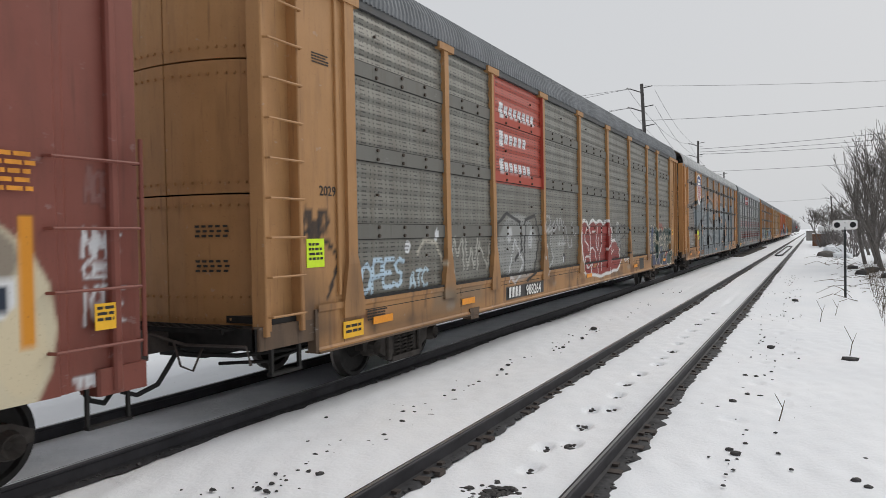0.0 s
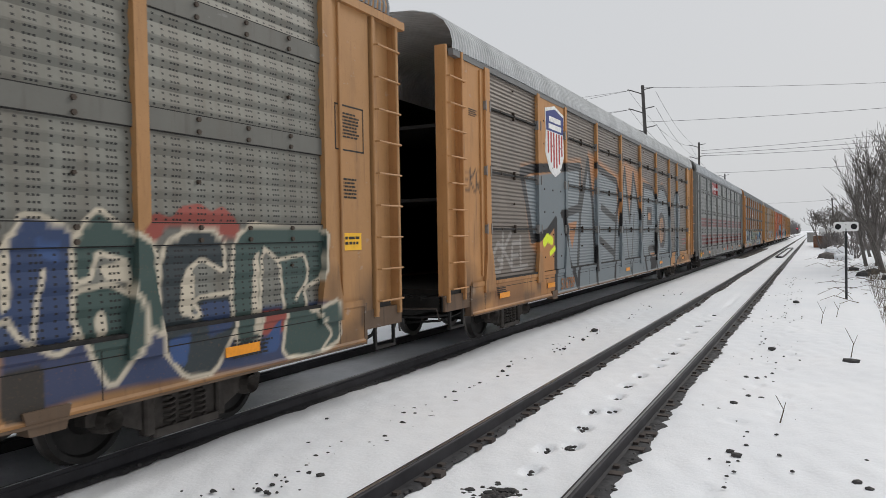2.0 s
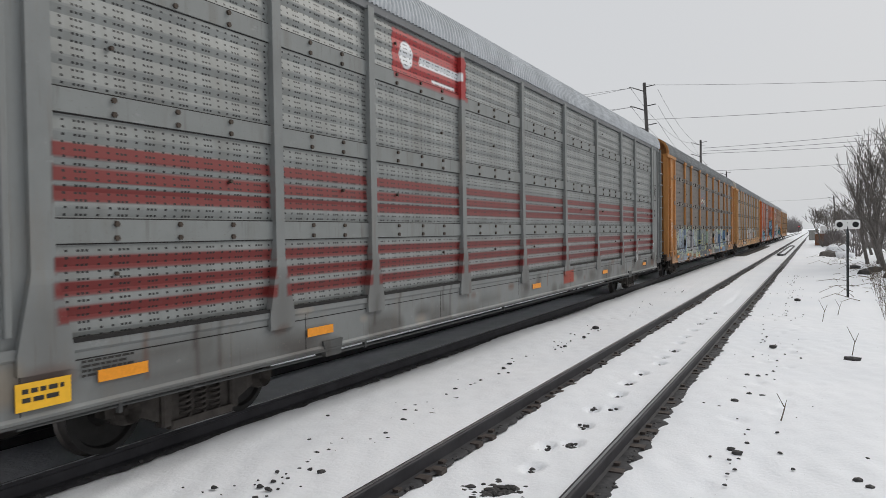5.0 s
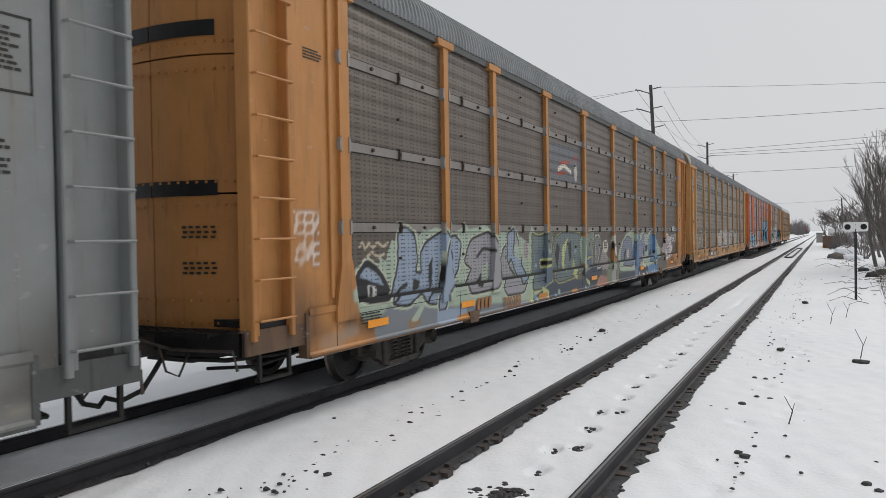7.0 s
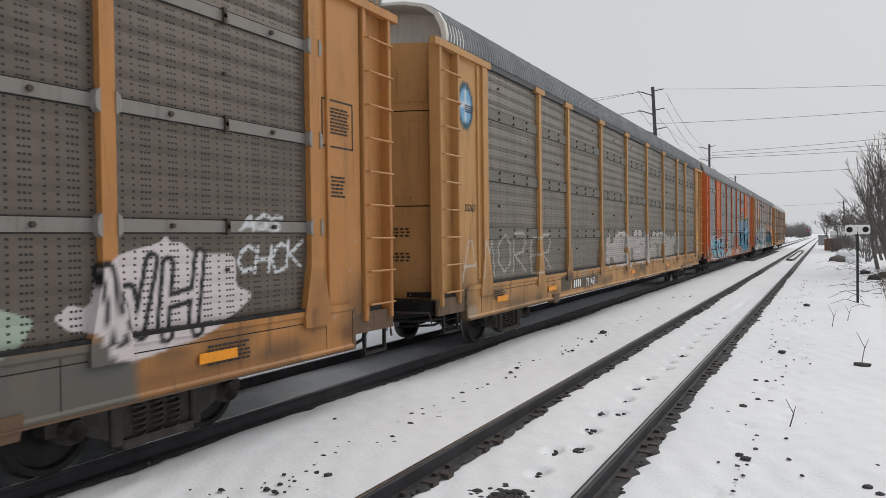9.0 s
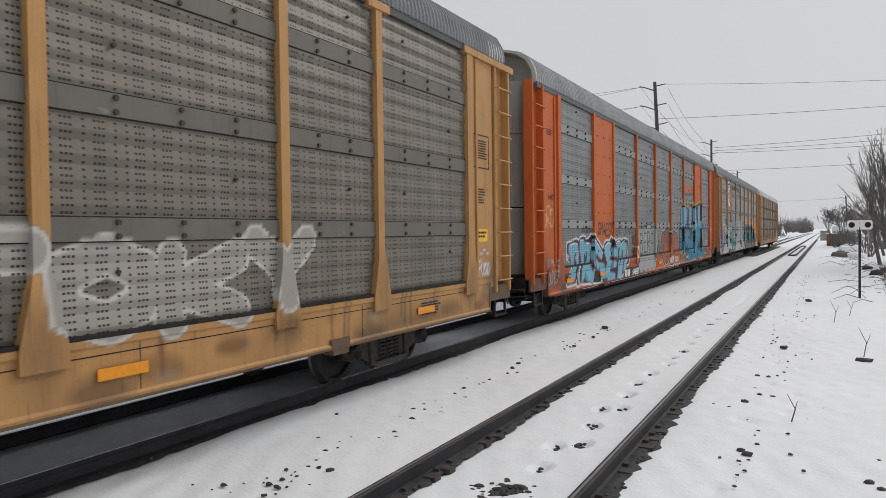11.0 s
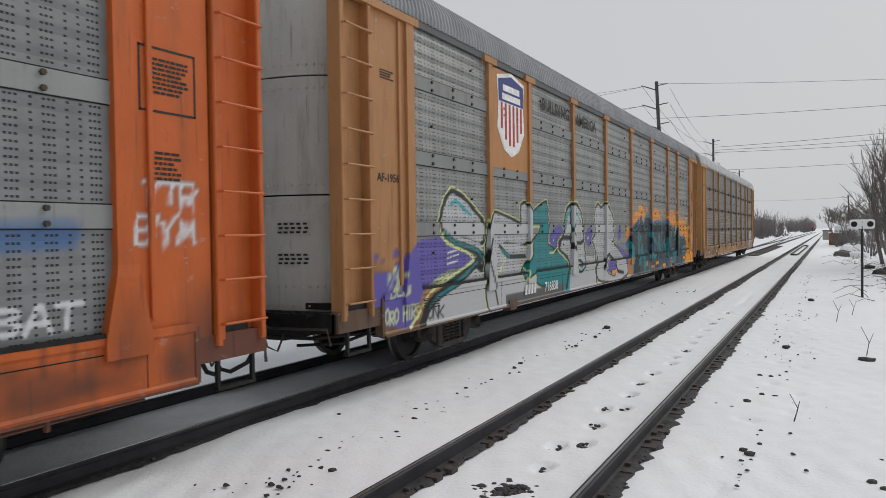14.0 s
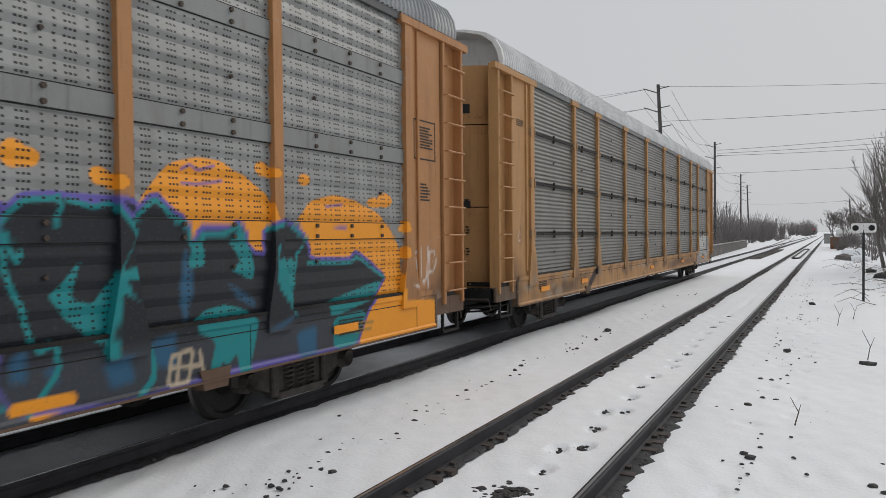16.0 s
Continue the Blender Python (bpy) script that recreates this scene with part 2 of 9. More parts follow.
def ground_sheet():
    """One sheet of snow to the horizon, finely cut beside the camera for drifts, tracks and footprints."""
    def axis(lo, hi, fine_lo, fine_hi, step):
        a = list(np.arange(fine_lo, fine_hi + step / 2, step))
        s, p = step, fine_hi
        while p < hi:
            s *= 1.35
            p += s
            a.append(min(p, hi))
        s, p = step, fine_lo
        while p > lo:
            s *= 1.35
            p -= s
            a.insert(0, max(p, lo))
        return np.array(sorted(set(a)))
    xs, ys = axis(-1500, 1500, -9.0, 2.6, 0.05), axis(-300, 3000, 3.2, 20.0, 0.05)
    X, Y = np.meshgrid(xs, ys)
    rng = np.random.default_rng(4)
    Z = np.full(X.shape, GROUND)
    for k in range(26):
        a, f = rng.uniform(0, 6.28), rng.uniform(0.6, 6.0)
        Z += 0.0055 / (0.5 + 0.35 * f) * np.sin(f * (X * math.cos(a) + Y * math.sin(a) * 0.6) + rng.uniform(0, 6.28))
    for k in range(10):
        a = rng.uniform(0, 6.28)
        Z += 0.0013 * np.sin(17 * (X * math.cos(a) + Y * math.sin(a)) + rng.uniform(0, 6.28))
    for c in (TRACK_NEAR, TRACK_FAR):          # snow dips to the ties beside each rail
        for r in (c - 0.7525, c + 0.7525):
            Z -= 0.045 * np.exp(-((X - r) / 0.13) ** 2)
    for px, py in STEPS:                      # footprints between the rails
        Z -= 0.075 * np.exp(-(((X - px) / 0.075) ** 2 + ((Y - py) / 0.15) ** 2) ** 3)
    for k in range(30):                       # older prints beside the track
        px, py = rng.uniform(-0.9, -0.2), rng.uniform(4, 21)
        Z -= 0.022 * np.exp(-(((X - px) / 0.07) ** 2 + ((Y - py) / 0.13) ** 2) ** 2)
    Z += 0.28 * np.clip((X - 2.2) / 5, 0, 1) ** 2
    Z -= 0.35 * np.clip((-9.0 - X) / 4, 0, 1)
    far = np.clip((np.abs(X) + np.abs(Y) - 60) / 100, 0, 1)
    Z = Z * (1 - far) + (GROUND - 0.05) * far
    n, m = X.shape
    v = np.stack([X, Y, Z], -1).reshape(-1, 3)
    i = np.arange(n * m).reshape(n, m)
    f = np.stack([i[:-1, :-1], i[:-1, 1:], i[1:, 1:], i[1:, :-1]], -1).reshape(-1, 4)
    me = bpy.data.meshes.new("ground")
    me.from_pydata(v.tolist(), [], f.tolist())
    me.shade_smooth()
    ob = part("ground", me, SNOW)
    tagged(ob, "snow covered ground with footprints and stones", "ground", kind="structure")


def rail_line(name, x, y0, y1, label):
    ring = [(-0.075, -0.172), (0.075, -0.172), (0.075, -0.158), (0.012, -0.142), (0.009, -0.05), (0.034, -0.036),
            (0.037, -0.012), (0.030, -0.002)]
    ring += [(-a, b) for a, b in reversed(ring[2:])]
    rail = thing(name, label, "rail", "rails of the tracks", (x, 0, 0), "structure")
    part("rail_body", Build().prism(ring, "y", y0, y1), RAIL_SIDE, rail)
    part("rail_head", Build().prism([(-0.011, -0.004), (0.013, -0.004), (0.012, 0.0015), (-0.010, 0.0015)], "y", y0, y1), RAIL_TOP, rail, "worn shiny running surface")
    return rail


def ballast_edge(x, y0, y1, w0, w1, seed, lift, step=0.06):
    """Bare dark ballast along a rail, with a ragged snow edge; w0 on the left and w1 on the right of the rail."""
    rng = random.Random(seed)
    b = Build()
    ys, k = y0, 0
    rows = []
    while ys < y1:
        jag = 1 + 0.7 * noise.noise((ys * 1.7, seed, 0)) + 1.0 * noise.noise((ys * 5.2, seed, 3)) + rng.uniform(-0.12, 0.12)
        jag2 = 1 + 0.5 * noise.noise((ys * 2.1, seed, 9)) + rng.uniform(-0.2, 0.2)
        rows.append((ys, max(0.03, w0 * jag2), max(0.03, w1 * jag)))
        ys += step * (1 if ys < 40 else 8)
    vs = [p for y, a, c in rows for p in ((x - 0.06 - a, y, lift - 0.022), (x - 0.05 - a * 0.8, y, lift), (x + 0.05 + c * 0.8, y, lift), (x + 0.06 + c, y, lift - 0.022))]
    fs = [(4 * i + j, 4 * i + j + 1, 4 * i + j + 5, 4 * i + j + 4) for i in range(len(rows) - 1) for j in range(3)]
    ob = part("ballast", b.add(vs, fs), BALLAST, smooth=True)
    return tagged(ob, "bare dark ballast along a rail at the snow edge", "ballast", kind="stuff")


def rock(b, p, r, rng):
    """A small angular stone."""
    vs = []
    for th, ph in [(0, 0)] + [(1.0, k * 1.2566) for k in range(5)] + [(2.0, k * 1.2566 + 0.6) for k in range(5)] + [(3.1416, 0)]:
        q = r * rng.uniform(0.65, 1.2)
        vs.append((p[0] + q * math.sin(th) * math.cos(ph) * 1.25, p[1] + q * math.sin(th) * math.sin(ph) * 1.1, p[2] + q * math.cos(th) * 0.62))
    fs = [(0, 1 + k, 1 + (k + 1) % 5) for k in range(5)] + [(11, 6 + (k + 1) % 5, 6 + k) for k in range(5)]
    for k in range(5):
        fs += [(1 + k, 6 + k, 1 + (k + 1) % 5), (1 + (k + 1) % 5, 6 + k, 6 + (k + 1) % 5)]
    b.add(vs, fs)


ground_sheet()
for x in RAIL_NEAR:
    rail_line("rail_near_track", x, -40, 420, "dark steel rail with worn head on snowy ties")
for x in (TRACK_FAR + 0.7525, TRACK_FAR - 0.7525):
    rail_line("rail_train_track", x, -60, 420, "dark steel rail under the passing freight train")
bed = []
for k in range(260):
    y = -30 + k * 1.0
    bed.append((y, -0.70 + 0.03 * noise.noise((y, 0, 0)), 0.70 + 0.03 * noise.noise((y, 5, 0))))
bv = [p for y, a, c in bed for p in ((TRACK_FAR + a, y, GROUND + 0.012), (TRACK_FAR, y, GROUND + 0.03), (TRACK_FAR + c, y, GROUND + 0.012))]
bf = [(3 * i + j, 3 * i + j + 1, 3 * i + j + 4, 3 * i + j + 3) for i in range(len(bed) - 1) for j in range(2)]
tagged(part("track_bed", Build().add(bv, bf), SNOW_DIRTY, smooth=True), "dirty grey snow between the rails under the train", "track bed", kind="structure")
ballast_edge(RAIL_NEAR[0], -5, 160, 0.02, 0.135, 1, GROUND + 0.005)
ballast_edge(RAIL_NEAR[1], -5, 160, 0.02, 0.075, 2, GROUND + 0.005)
ballast_edge(TRACK_FAR + 0.7525, -20, 220, 0.05, 0.10, 3, GROUND + 0.005)
ballast_edge(TRACK_FAR - 0.7525, -20, 220, 0.14, 0.16, 4, GROUND + 0.005)

# ------------------------------------------------------------ paint on the cars
def polyline_dist(Y, Z, pts):
    d = np.full(Y.shape, 1e9)
    for (a, b), (c, e) in zip(pts[:-1], pts[1:]):
        vy, vz = c - a, e - b
        q = max(vy * vy + vz * vz, 1e-9)
        t = np.clip(((Y - a) * vy + (Z - b) * vz) / q, 0, 1)
        d = np.minimum(d, np.hypot(Y - a - t * vy, Z - b - t * vz))
    return d


def area_dist(Y, Z, pts):
    inside = np.zeros(Y.shape, bool)
    ring = list(pts) + [pts[0]]
    for (a, b), (c, e) in zip(ring[:-1], ring[1:]):
        if b != e:
            inside ^= ((b > Z) != (e > Z)) & (Y < (c - a) * (Z - b) / (e - b) + a)
    d = polyline_dist(Y, Z, ring)
    return np.where(inside, -d, d)


def line(pts, r, rgb, soft=0.018, alpha=1.0):
    return ("line", pts, r, rgb, soft, alpha)


def area(pts, rgb, soft=0.018, alpha=1.0, grow=0.0):
    return ("area", pts, grow, rgb, soft, alpha)


def disc(y, z, ry, rz, rgb, soft=0.018, alpha=1.0):
    return ("area", [(y + ry * math.cos(k * 0.3927), z + rz * math.sin(k * 0.3927)) for k in range(16)], 0.0, rgb, soft, alpha)


def paint_over(layers, Y, Z):
    """Colour and cover of the sprayed paint at the points (Y, Z) of a car's side."""
    col, cov = np.zeros((len(Y), 3)), np.zeros(len(Y))
    for kind, pts, r, rgb, soft, alpha in layers:
        ys, zs = [p[0] for p in pts], [p[1] for p in pts]
        near = np.nonzero((Y > min(ys) - r - soft) & (Y < max(ys) + r + soft) & (Z > min(zs) - r - soft) & (Z < max(zs) + r + soft))[0]
        if len(near) == 0:
            continue
        d = (polyline_dist if kind == "line" else area_dist)(Y[near], Z[near], pts) - r
        a = np.clip(0.5 - d / soft, 0, 1) * alpha
        col[near] = col[near] * (1 - a[:, None]) + np.array(rgb) * a[:, None]
        base = cov[near]
        cov[near] = base + a * (1 - base)
    safe = np.maximum(cov, 1e-4)[:, None]
    return np.where(cov[:, None] > 0.001, col / safe, 0), cov


def set_paint(me, layers):
    n = len(me.vertices)
    co = np.empty(n * 3)
    me.vertices.foreach_get("co", co)
    co = co.reshape(-1, 3)
    rgb, a = paint_over(layers, co[:, 1], co[:, 2])
    at = me.attributes.new("paint", "FLOAT_COLOR", "POINT")
    at.data.foreach_set("color", np.concatenate([rgb, a[:, None]], 1).ravel())


def touched(layers, y0, y1, z0, z1):
    for kind, pts, r, *_ in layers:
        ys, zs = [p[0] for p in pts], [p[1] for p in pts]
        if max(ys) + r > y0 and min(ys) - r < y1 and max(zs) + r > z0 and min(zs) - r < z1:
            return True
    return False


def grid_mesh(name, ys, zs, xs):
    """A sheet over y and z facing +x; xs(y, z) gives its relief."""
    Y, Z = np.meshgrid(ys, zs)
    v = np.stack([xs(Y, Z), Y, Z], -1).reshape(-1, 3)
    n, m = Y.shape
    i = np.arange(n * m).reshape(n, m)
    f = np.stack([i[:-1, :-1], i[:-1, 1:], i[1:, 1:], i[1:, :-1]], -1).reshape(-1, 4)
    me = bpy.data.meshes.new(name)
    me.from_pydata(v.tolist(), [], f.tolist())
    return me


def steps(a, b, d):
    return np.linspace(a, b, max(2, int(round((b - a) / d)) + 1))


# ------------------------------------------------------------ lettering
def lettering(text, parent, y, z, size, material, x=1.53, bold=0.0, name="lettering", stretch=1.0):
    cu = bpy.data.curves.new(name, "FONT")
    cu.body, cu.size, cu.offset, cu.resolution_u, cu.extrude = text, size, bold, 2, 0.001
    ob = new(name, cu)
    me = bpy.data.meshes.new_from_object(ob)
    bpy.data.objects.remove(ob)
    me.transform(Matrix(((0, 0, 1, x), (stretch, 0, 0, y), (0, 1, 0, z), (0, 0, 0, 1))))
    return part(name, me, material, parent)


def bars(parent, y, z, w, h, rows, material, x=1.53, seed=0, name="stencil"):
    """Small writing that cannot be read: plain bars."""
    rng = random.Random(seed)
    b = Build()
    for k in range(rows):
        zz, yy = z - k * h * 1.9, y
        while yy < y + w * rng.uniform(0.75, 1.0):
            q = rng.uniform(1.2, 4.0) * h
            b.box(x - 0.001, x + 0.001, yy, min(yy + q, y + w), zz, zz + h)
            yy += q + h * 0.6
    return tagged(part(name, b, material, parent), kind="stuff")


def blocks(parent, y, z, n, h, material, x=1.516, name="owner_mark"):
    """Owner's mark as plain upright blocks."""
    b = Build()
    for k in range(n):
        a = y + k * h * 0.85
        b.prism([(a, z), (a + h * 0.55, z), (a + h * 0.66, z + h), (a + h * 0.11, z + h)], "x", x - 0.001, x + 0.001)
    return tagged(part(name, b, material, parent), kind="stuff")


# ------------------------------------------------------------ railcar parts
SIDE = 1.5225
WHEEL_R, AXLES, BOGIE_Y = 0.42, 0.90, 9.75
BAYS = (2.76, 1.92, 2.81, 2.81, 2.81, 2.81, 2.81, 1.92, 2.76)
POSTS = [sum(BAYS[:k]) - sum(BAYS) / 2 for k in range(10)]
WHEELSETS = []
ORANGE_TAPE = plain("orange_reflector", (0.80, 0.30, 0.02), 0.4, 0.0, 0.1, 30)
YELLOW_CARD = plain("yellow_placard", (0.85, 0.47, 0.03), 0.5, 0.0, 0.08, 10)
STENCIL = plain("black_stencil", (0.03, 0.028, 0.026), 0.7)
STENCIL_WHITE = plain("white_stencil", (0.75, 0.75, 0.73), 0.6)


def wheel_mesh():
    """Two wheels pressed on an axle, turned from one profile; treads bright."""
    side = [(0.0, 0.075), (0.60, 0.085), (0.66, 0.13), (0.715, 0.15), (0.73, 0.34), (0.685, 0.36), (0.68, WHEEL_R + 0.025), (0.705, WHEEL_R), (0.815, WHEEL_R - 0.004), (0.82, 0.36), (0.775, 0.34), (0.765, 0.16), (0.85, 0.12), (0.98, 0.08), (0.98, 0.0)]
    me = Build().lathe([(-x, r) for x, r in reversed(side)] + side[1:], (0, 0, 0), 40).mesh("wheelset")
    me.materials.append(BLACK_STEEL)
    me.materials.append(WHEEL_RIM)
    for f in me.polygons:
        if math.hypot(f.center.y, f.center.z) > WHEEL_R - 0.03:
            f.material_index = 1
    return me


def side_frame_mesh():
    ring = [(-1.12, 0.50), (-1.12, 0.40), (-0.80, 0.36), (-0.45, 0.20), (0.45, 0.20), (0.80, 0.36), (1.12, 0.40), (1.12, 0.50), (0.95, 0.58), (0.50, 0.66), (-0.50, 0.66), (-0.95, 0.58)]
    b = Build().prism(ring, "x", -0.07, 0.07)
    for s in (-1, 1):
        b.lathe([(0.05, 0.02), (0.16, 0.10), (0.06, 0.13), (-0.05, 0.13)], (0, s * AXLES, WHEEL_R), 12)
    b.box(0.02, 0.13, -0.42, 0.42, 0.14, 0.22, 0.02)
    b.box(0.0, 0.12, -0.52, -0.40, 0.18, 0.64, 0.02)
    b.box(0.0, 0.12, 0.40, 0.52, 0.18, 0.64, 0.02)
    return b.mesh("side_frame")


def spring_mesh():
    pts = [(0.075 * math.cos(k * 0.7854), 0.075 * math.sin(k * 0.7854), 0.22 + 0.28 * k / 40) for k in range(41)]
    return Build().tube(pts, 0.017, 5).mesh("spring", True)


MESHES = {"wheelset": wheel_mesh(), "side_frame": side_frame_mesh(), "spring": spring_mesh()}


def bogie(car, y):
    truck = part("bogie", Build().box(-0.95, 0.95, -0.20, 0.20, 0.42, 0.68, 0.05).box(-0.35, 0.35, -0.35, 0.35, 0.66, 0.86, 0.08), BLACK_STEEL, car)
    truck.location = (0, y, 0)
    for s in (1, -1):
        f = part("side_frame", MESHES["side_frame"], BOGIE_STEEL, truck)
        f.location, f.rotation_euler = (s * 1.02, 0, 0), (0, 0, 0 if s > 0 else math.pi)
        for q in (-0.2, 0.0, 0.2):
            c = part("spring", MESHES["spring"], BOGIE_STEEL, truck)
            c.location = (s * 1.06, q, 0)
    part("brake_beam", Build().tube([(-0.9, -0.42, 0.40), (0, -0.36, 0.36), (0.9, -0.42, 0.40)], 0.035).tube([(-0.9, 0.42, 0.40), (0, 0.36, 0.36), (0.9, 0.42, 0.40)], 0.035), BLACK_STEEL, truck)
    for s in (-1, 1):
        w = part("wheelset", MESHES["wheelset"], BLACK_STEEL, truck)
        w.location = (0, s * AXLES, WHEEL_R)
        WHEELSETS.append((w, s * AXLES))
    return truck


ROOF_RING = [(1.50, 5.10), (1.51, 5.20), (1.47, 5.38), (1.36, 5.57), (1.14, 5.72), (0.75, 5.82), (0.3, 5.86), (0, 5.865)]
ROOF_RING = ROOF_RING + [(-a, b) for a, b in reversed(ROOF_RING[:-1])]


def roof_mesh(half, pitch=0.11):
    ys, rel = [], []
    y = -half
    while y < half:
        ys += [y, y + pitch * 0.3, y + pitch * 0.5, y + pitch * 0.8]
        rel += [0, 0, 0.022, 0.022]
        y += pitch
    vs = [(a * (1 + r * 0.6), y, b + r * (0.3 + 0.7 * (b > 5.3))) for y, r in zip(ys, rel) for a, b in ROOF_RING]
    m = len(ROOF_RING)
    fs = [(i * m + k, (i + 1) * m + k, (i + 1) * m + k + 1, i * m + k + 1) for i in range(len(ys) - 1) for k in range(m - 1)]
    return Build().add(vs, fs)


def end_door(car, s, mats, half=13.3, vents=False, label=""):
    """Curved end doors of an enclosed car: two leaves bowed outward, with seams and rivet rows."""
    for side in (1, -1):
        b = Build()
        arc = [(side * 1.30 * math.sin(k * 0.1963), s * (half - 0.75 + 0.62 * math.cos(k * 0.1963))) for k in range(9)]
        arc = [(x + side * 0.01, y) for x, y in arc]
        for z0, z1 in ((0.95, 2.52), (2.54, 4.05), (4.07, 5.62)):
            inner = [(x * 0.96, y - s * 0.05) for x, y in arc]
            b.prism(arc + inner[::-1], "z", z0, z1 if z1 < 5 else 5.15)
        for z in (1.1, 1.35, 2.40, 2.66, 3.9, 4.2):
            for k in range(17):
                a = k * 0.0982
                x, y = side * (1.305 * math.sin(a) + 0.01), s * (half - 0.75 + 0.63 * math.cos(a))
                b.box(x - 0.014, x + 0.014, y - 0.014, y + 0.014, z - 0.014, z + 0.014)
        leaf = part("end_door", b, mats["end"], car, label)
        if vents:
            for z in (2.51, 4.27):
                arc = [(side * (1.312 * math.sin(k * 0.1) + 0.01), s * (half - 0.75 + 0.636 * math.cos(k * 0.1))) for k in range(0, 8)]
                part("door_vent", Build().prism(arc + [(x * 0.985, y - s * 0.012) for x, y in reversed(arc)], "z", z, z + 0.17), BLACK, leaf, "black slot in the end door")
    cap = Build()
    cap.prism([(a * 0.97, z) for a, z in ROOF_RING], "y", s * (half - 0.9), s * (half - 0.85))
    part("end_gable", cap, mats["gable"], car)
    hood = [(a * 1.004, z + 0.012) for a, z in ROOF_RING]
    hood += [(a * 0.95, z - 0.03) for a, z in reversed(ROOF_RING)]
    part("roof_hood", Build().prism(hood, "y", s * (half - 0.95), s * (half - 0.30)), mats["gable"], car)


def ladder(car, y, s, mats, x=1.36):
    """Corner post with rungs; y is its middle."""
    b = Build()
    b.box(x - 0.02, x + 0.02, y - 0.33, y + 0.33, 1.0, 5.08)
    b.box(x - 0.04, SIDE, y - 0.34, y - 0.27, 0.95, 5.1, 0.012)
    b.box(x - 0.04, SIDE, y + 0.27, y + 0.34, 0.95, 5.1, 0.012)
    b.box(x, SIDE - 0.03, y - 0.27, y - 0.22, 1.0, 5.08)
    lad = part("ladder", b, mats["frame_plain"], car)
    z = 1.16
    while z < 5.0:
        part("rung", Build().tube([(SIDE - 0.03, y - 0.31, z), (SIDE + 0.05, y - 0.29, z), (SIDE + 0.05, y + 0.29, z - 0.0), (SIDE - 0.03, y + 0.31, z)], 0.014, 6), mats["frame_plain"], lad)
        z += 0.43


def coupler(car, s, half):
    b = Build().box(-0.12, 0.12, s * (half - 0.8), s * (half + 0.62), 0.74, 0.96, 0.03)
    b.box(-0.19, 0.17, s * (half + 0.38), s * (half + 0.66), 0.68, 1.02, 0.05)
    part("coupler", b, RUSTY, car)
    hose = [(0.28, s * (half + 0.0), 0.78), (0.3, s * (half + 0.15), 0.62), (0.27, s * (half + 0.3), 0.42), (0.2, s * (half + 0.52), 0.34), (0.12, s * (half + 0.66), 0.40)]
    part("air_hose", Build().tube(hose, 0.028, 6), RUBBER, car, smooth=True)


def stirrup(car, y, mats):
    b = Build()
    b.box(1.43, 1.47, y - 0.26, y - 0.22, 0.52, 0.95)
    b.box(1.43, 1.47, y + 0.22, y + 0.26, 0.52, 0.95)
    b.box(1.40, 1.48, y - 0.26, y + 0.26, 0.50, 0.535)
    part("step", b, BLACK_STEEL, car)


def grime(seed):
    """Dark road dirt: smudges along the sill, at the feet of the posts and round the ends."""
    rng = random.Random(200 + seed)
    p, dark = [], (0.045, 0.034, 0.028)
    for s in (-1, 1):
        p.append(area([(s * 13.5, 0.65), (s * 12.5, 0.65), (s * 12.1, 0.9), (s * 12.4, 1.12), (s * 13.5, 1.2)], dark, 0.3, 0.6))
        p.append(disc(s * 12.75, 1.25, 0.4, 0.3, dark, 0.4, 0.55))
        p.append(disc(s * 9.8, 0.78, 1.5, 0.14, dark, 0.3, 0.5))
    for k in range(34):
        y = rng.uniform(-13, 13)
        p.append(disc(y, rng.uniform(0.7, 1.05), rng.uniform(0.1, 0.5), rng.uniform(0.05, 0.18), dark, 0.15, rng.uniform(0.25, 0.6)))
    for k in range(22):
        y, r = rng.uniform(-13, 13), rng.uniform(0.06, 0.3)
        p.append(disc(y, rng.uniform(0.74, 1.16), r, r * 0.4, ((0.13, 0.05, 0.022), (0.30, 0.26, 0.21))[k % 2], 0.1, rng.uniform(0.4, 0.75)))
    for k in range(30):
        y = rng.uniform(-13, 13)
        p.append(line([(y, 1.2), (y + rng.uniform(-0.04, 0.04), rng.uniform(0.68, 1.0))], 0.02, (dark, (0.12, 0.045, 0.02))[k % 2], 0.06, 0.65))
    for y in POSTS:
        p.append(disc(y, rng.uniform(1.0, 1.4), 0.2, 0.4, dark, 0.3, rng.uniform(0.2, 0.5)))
    return p


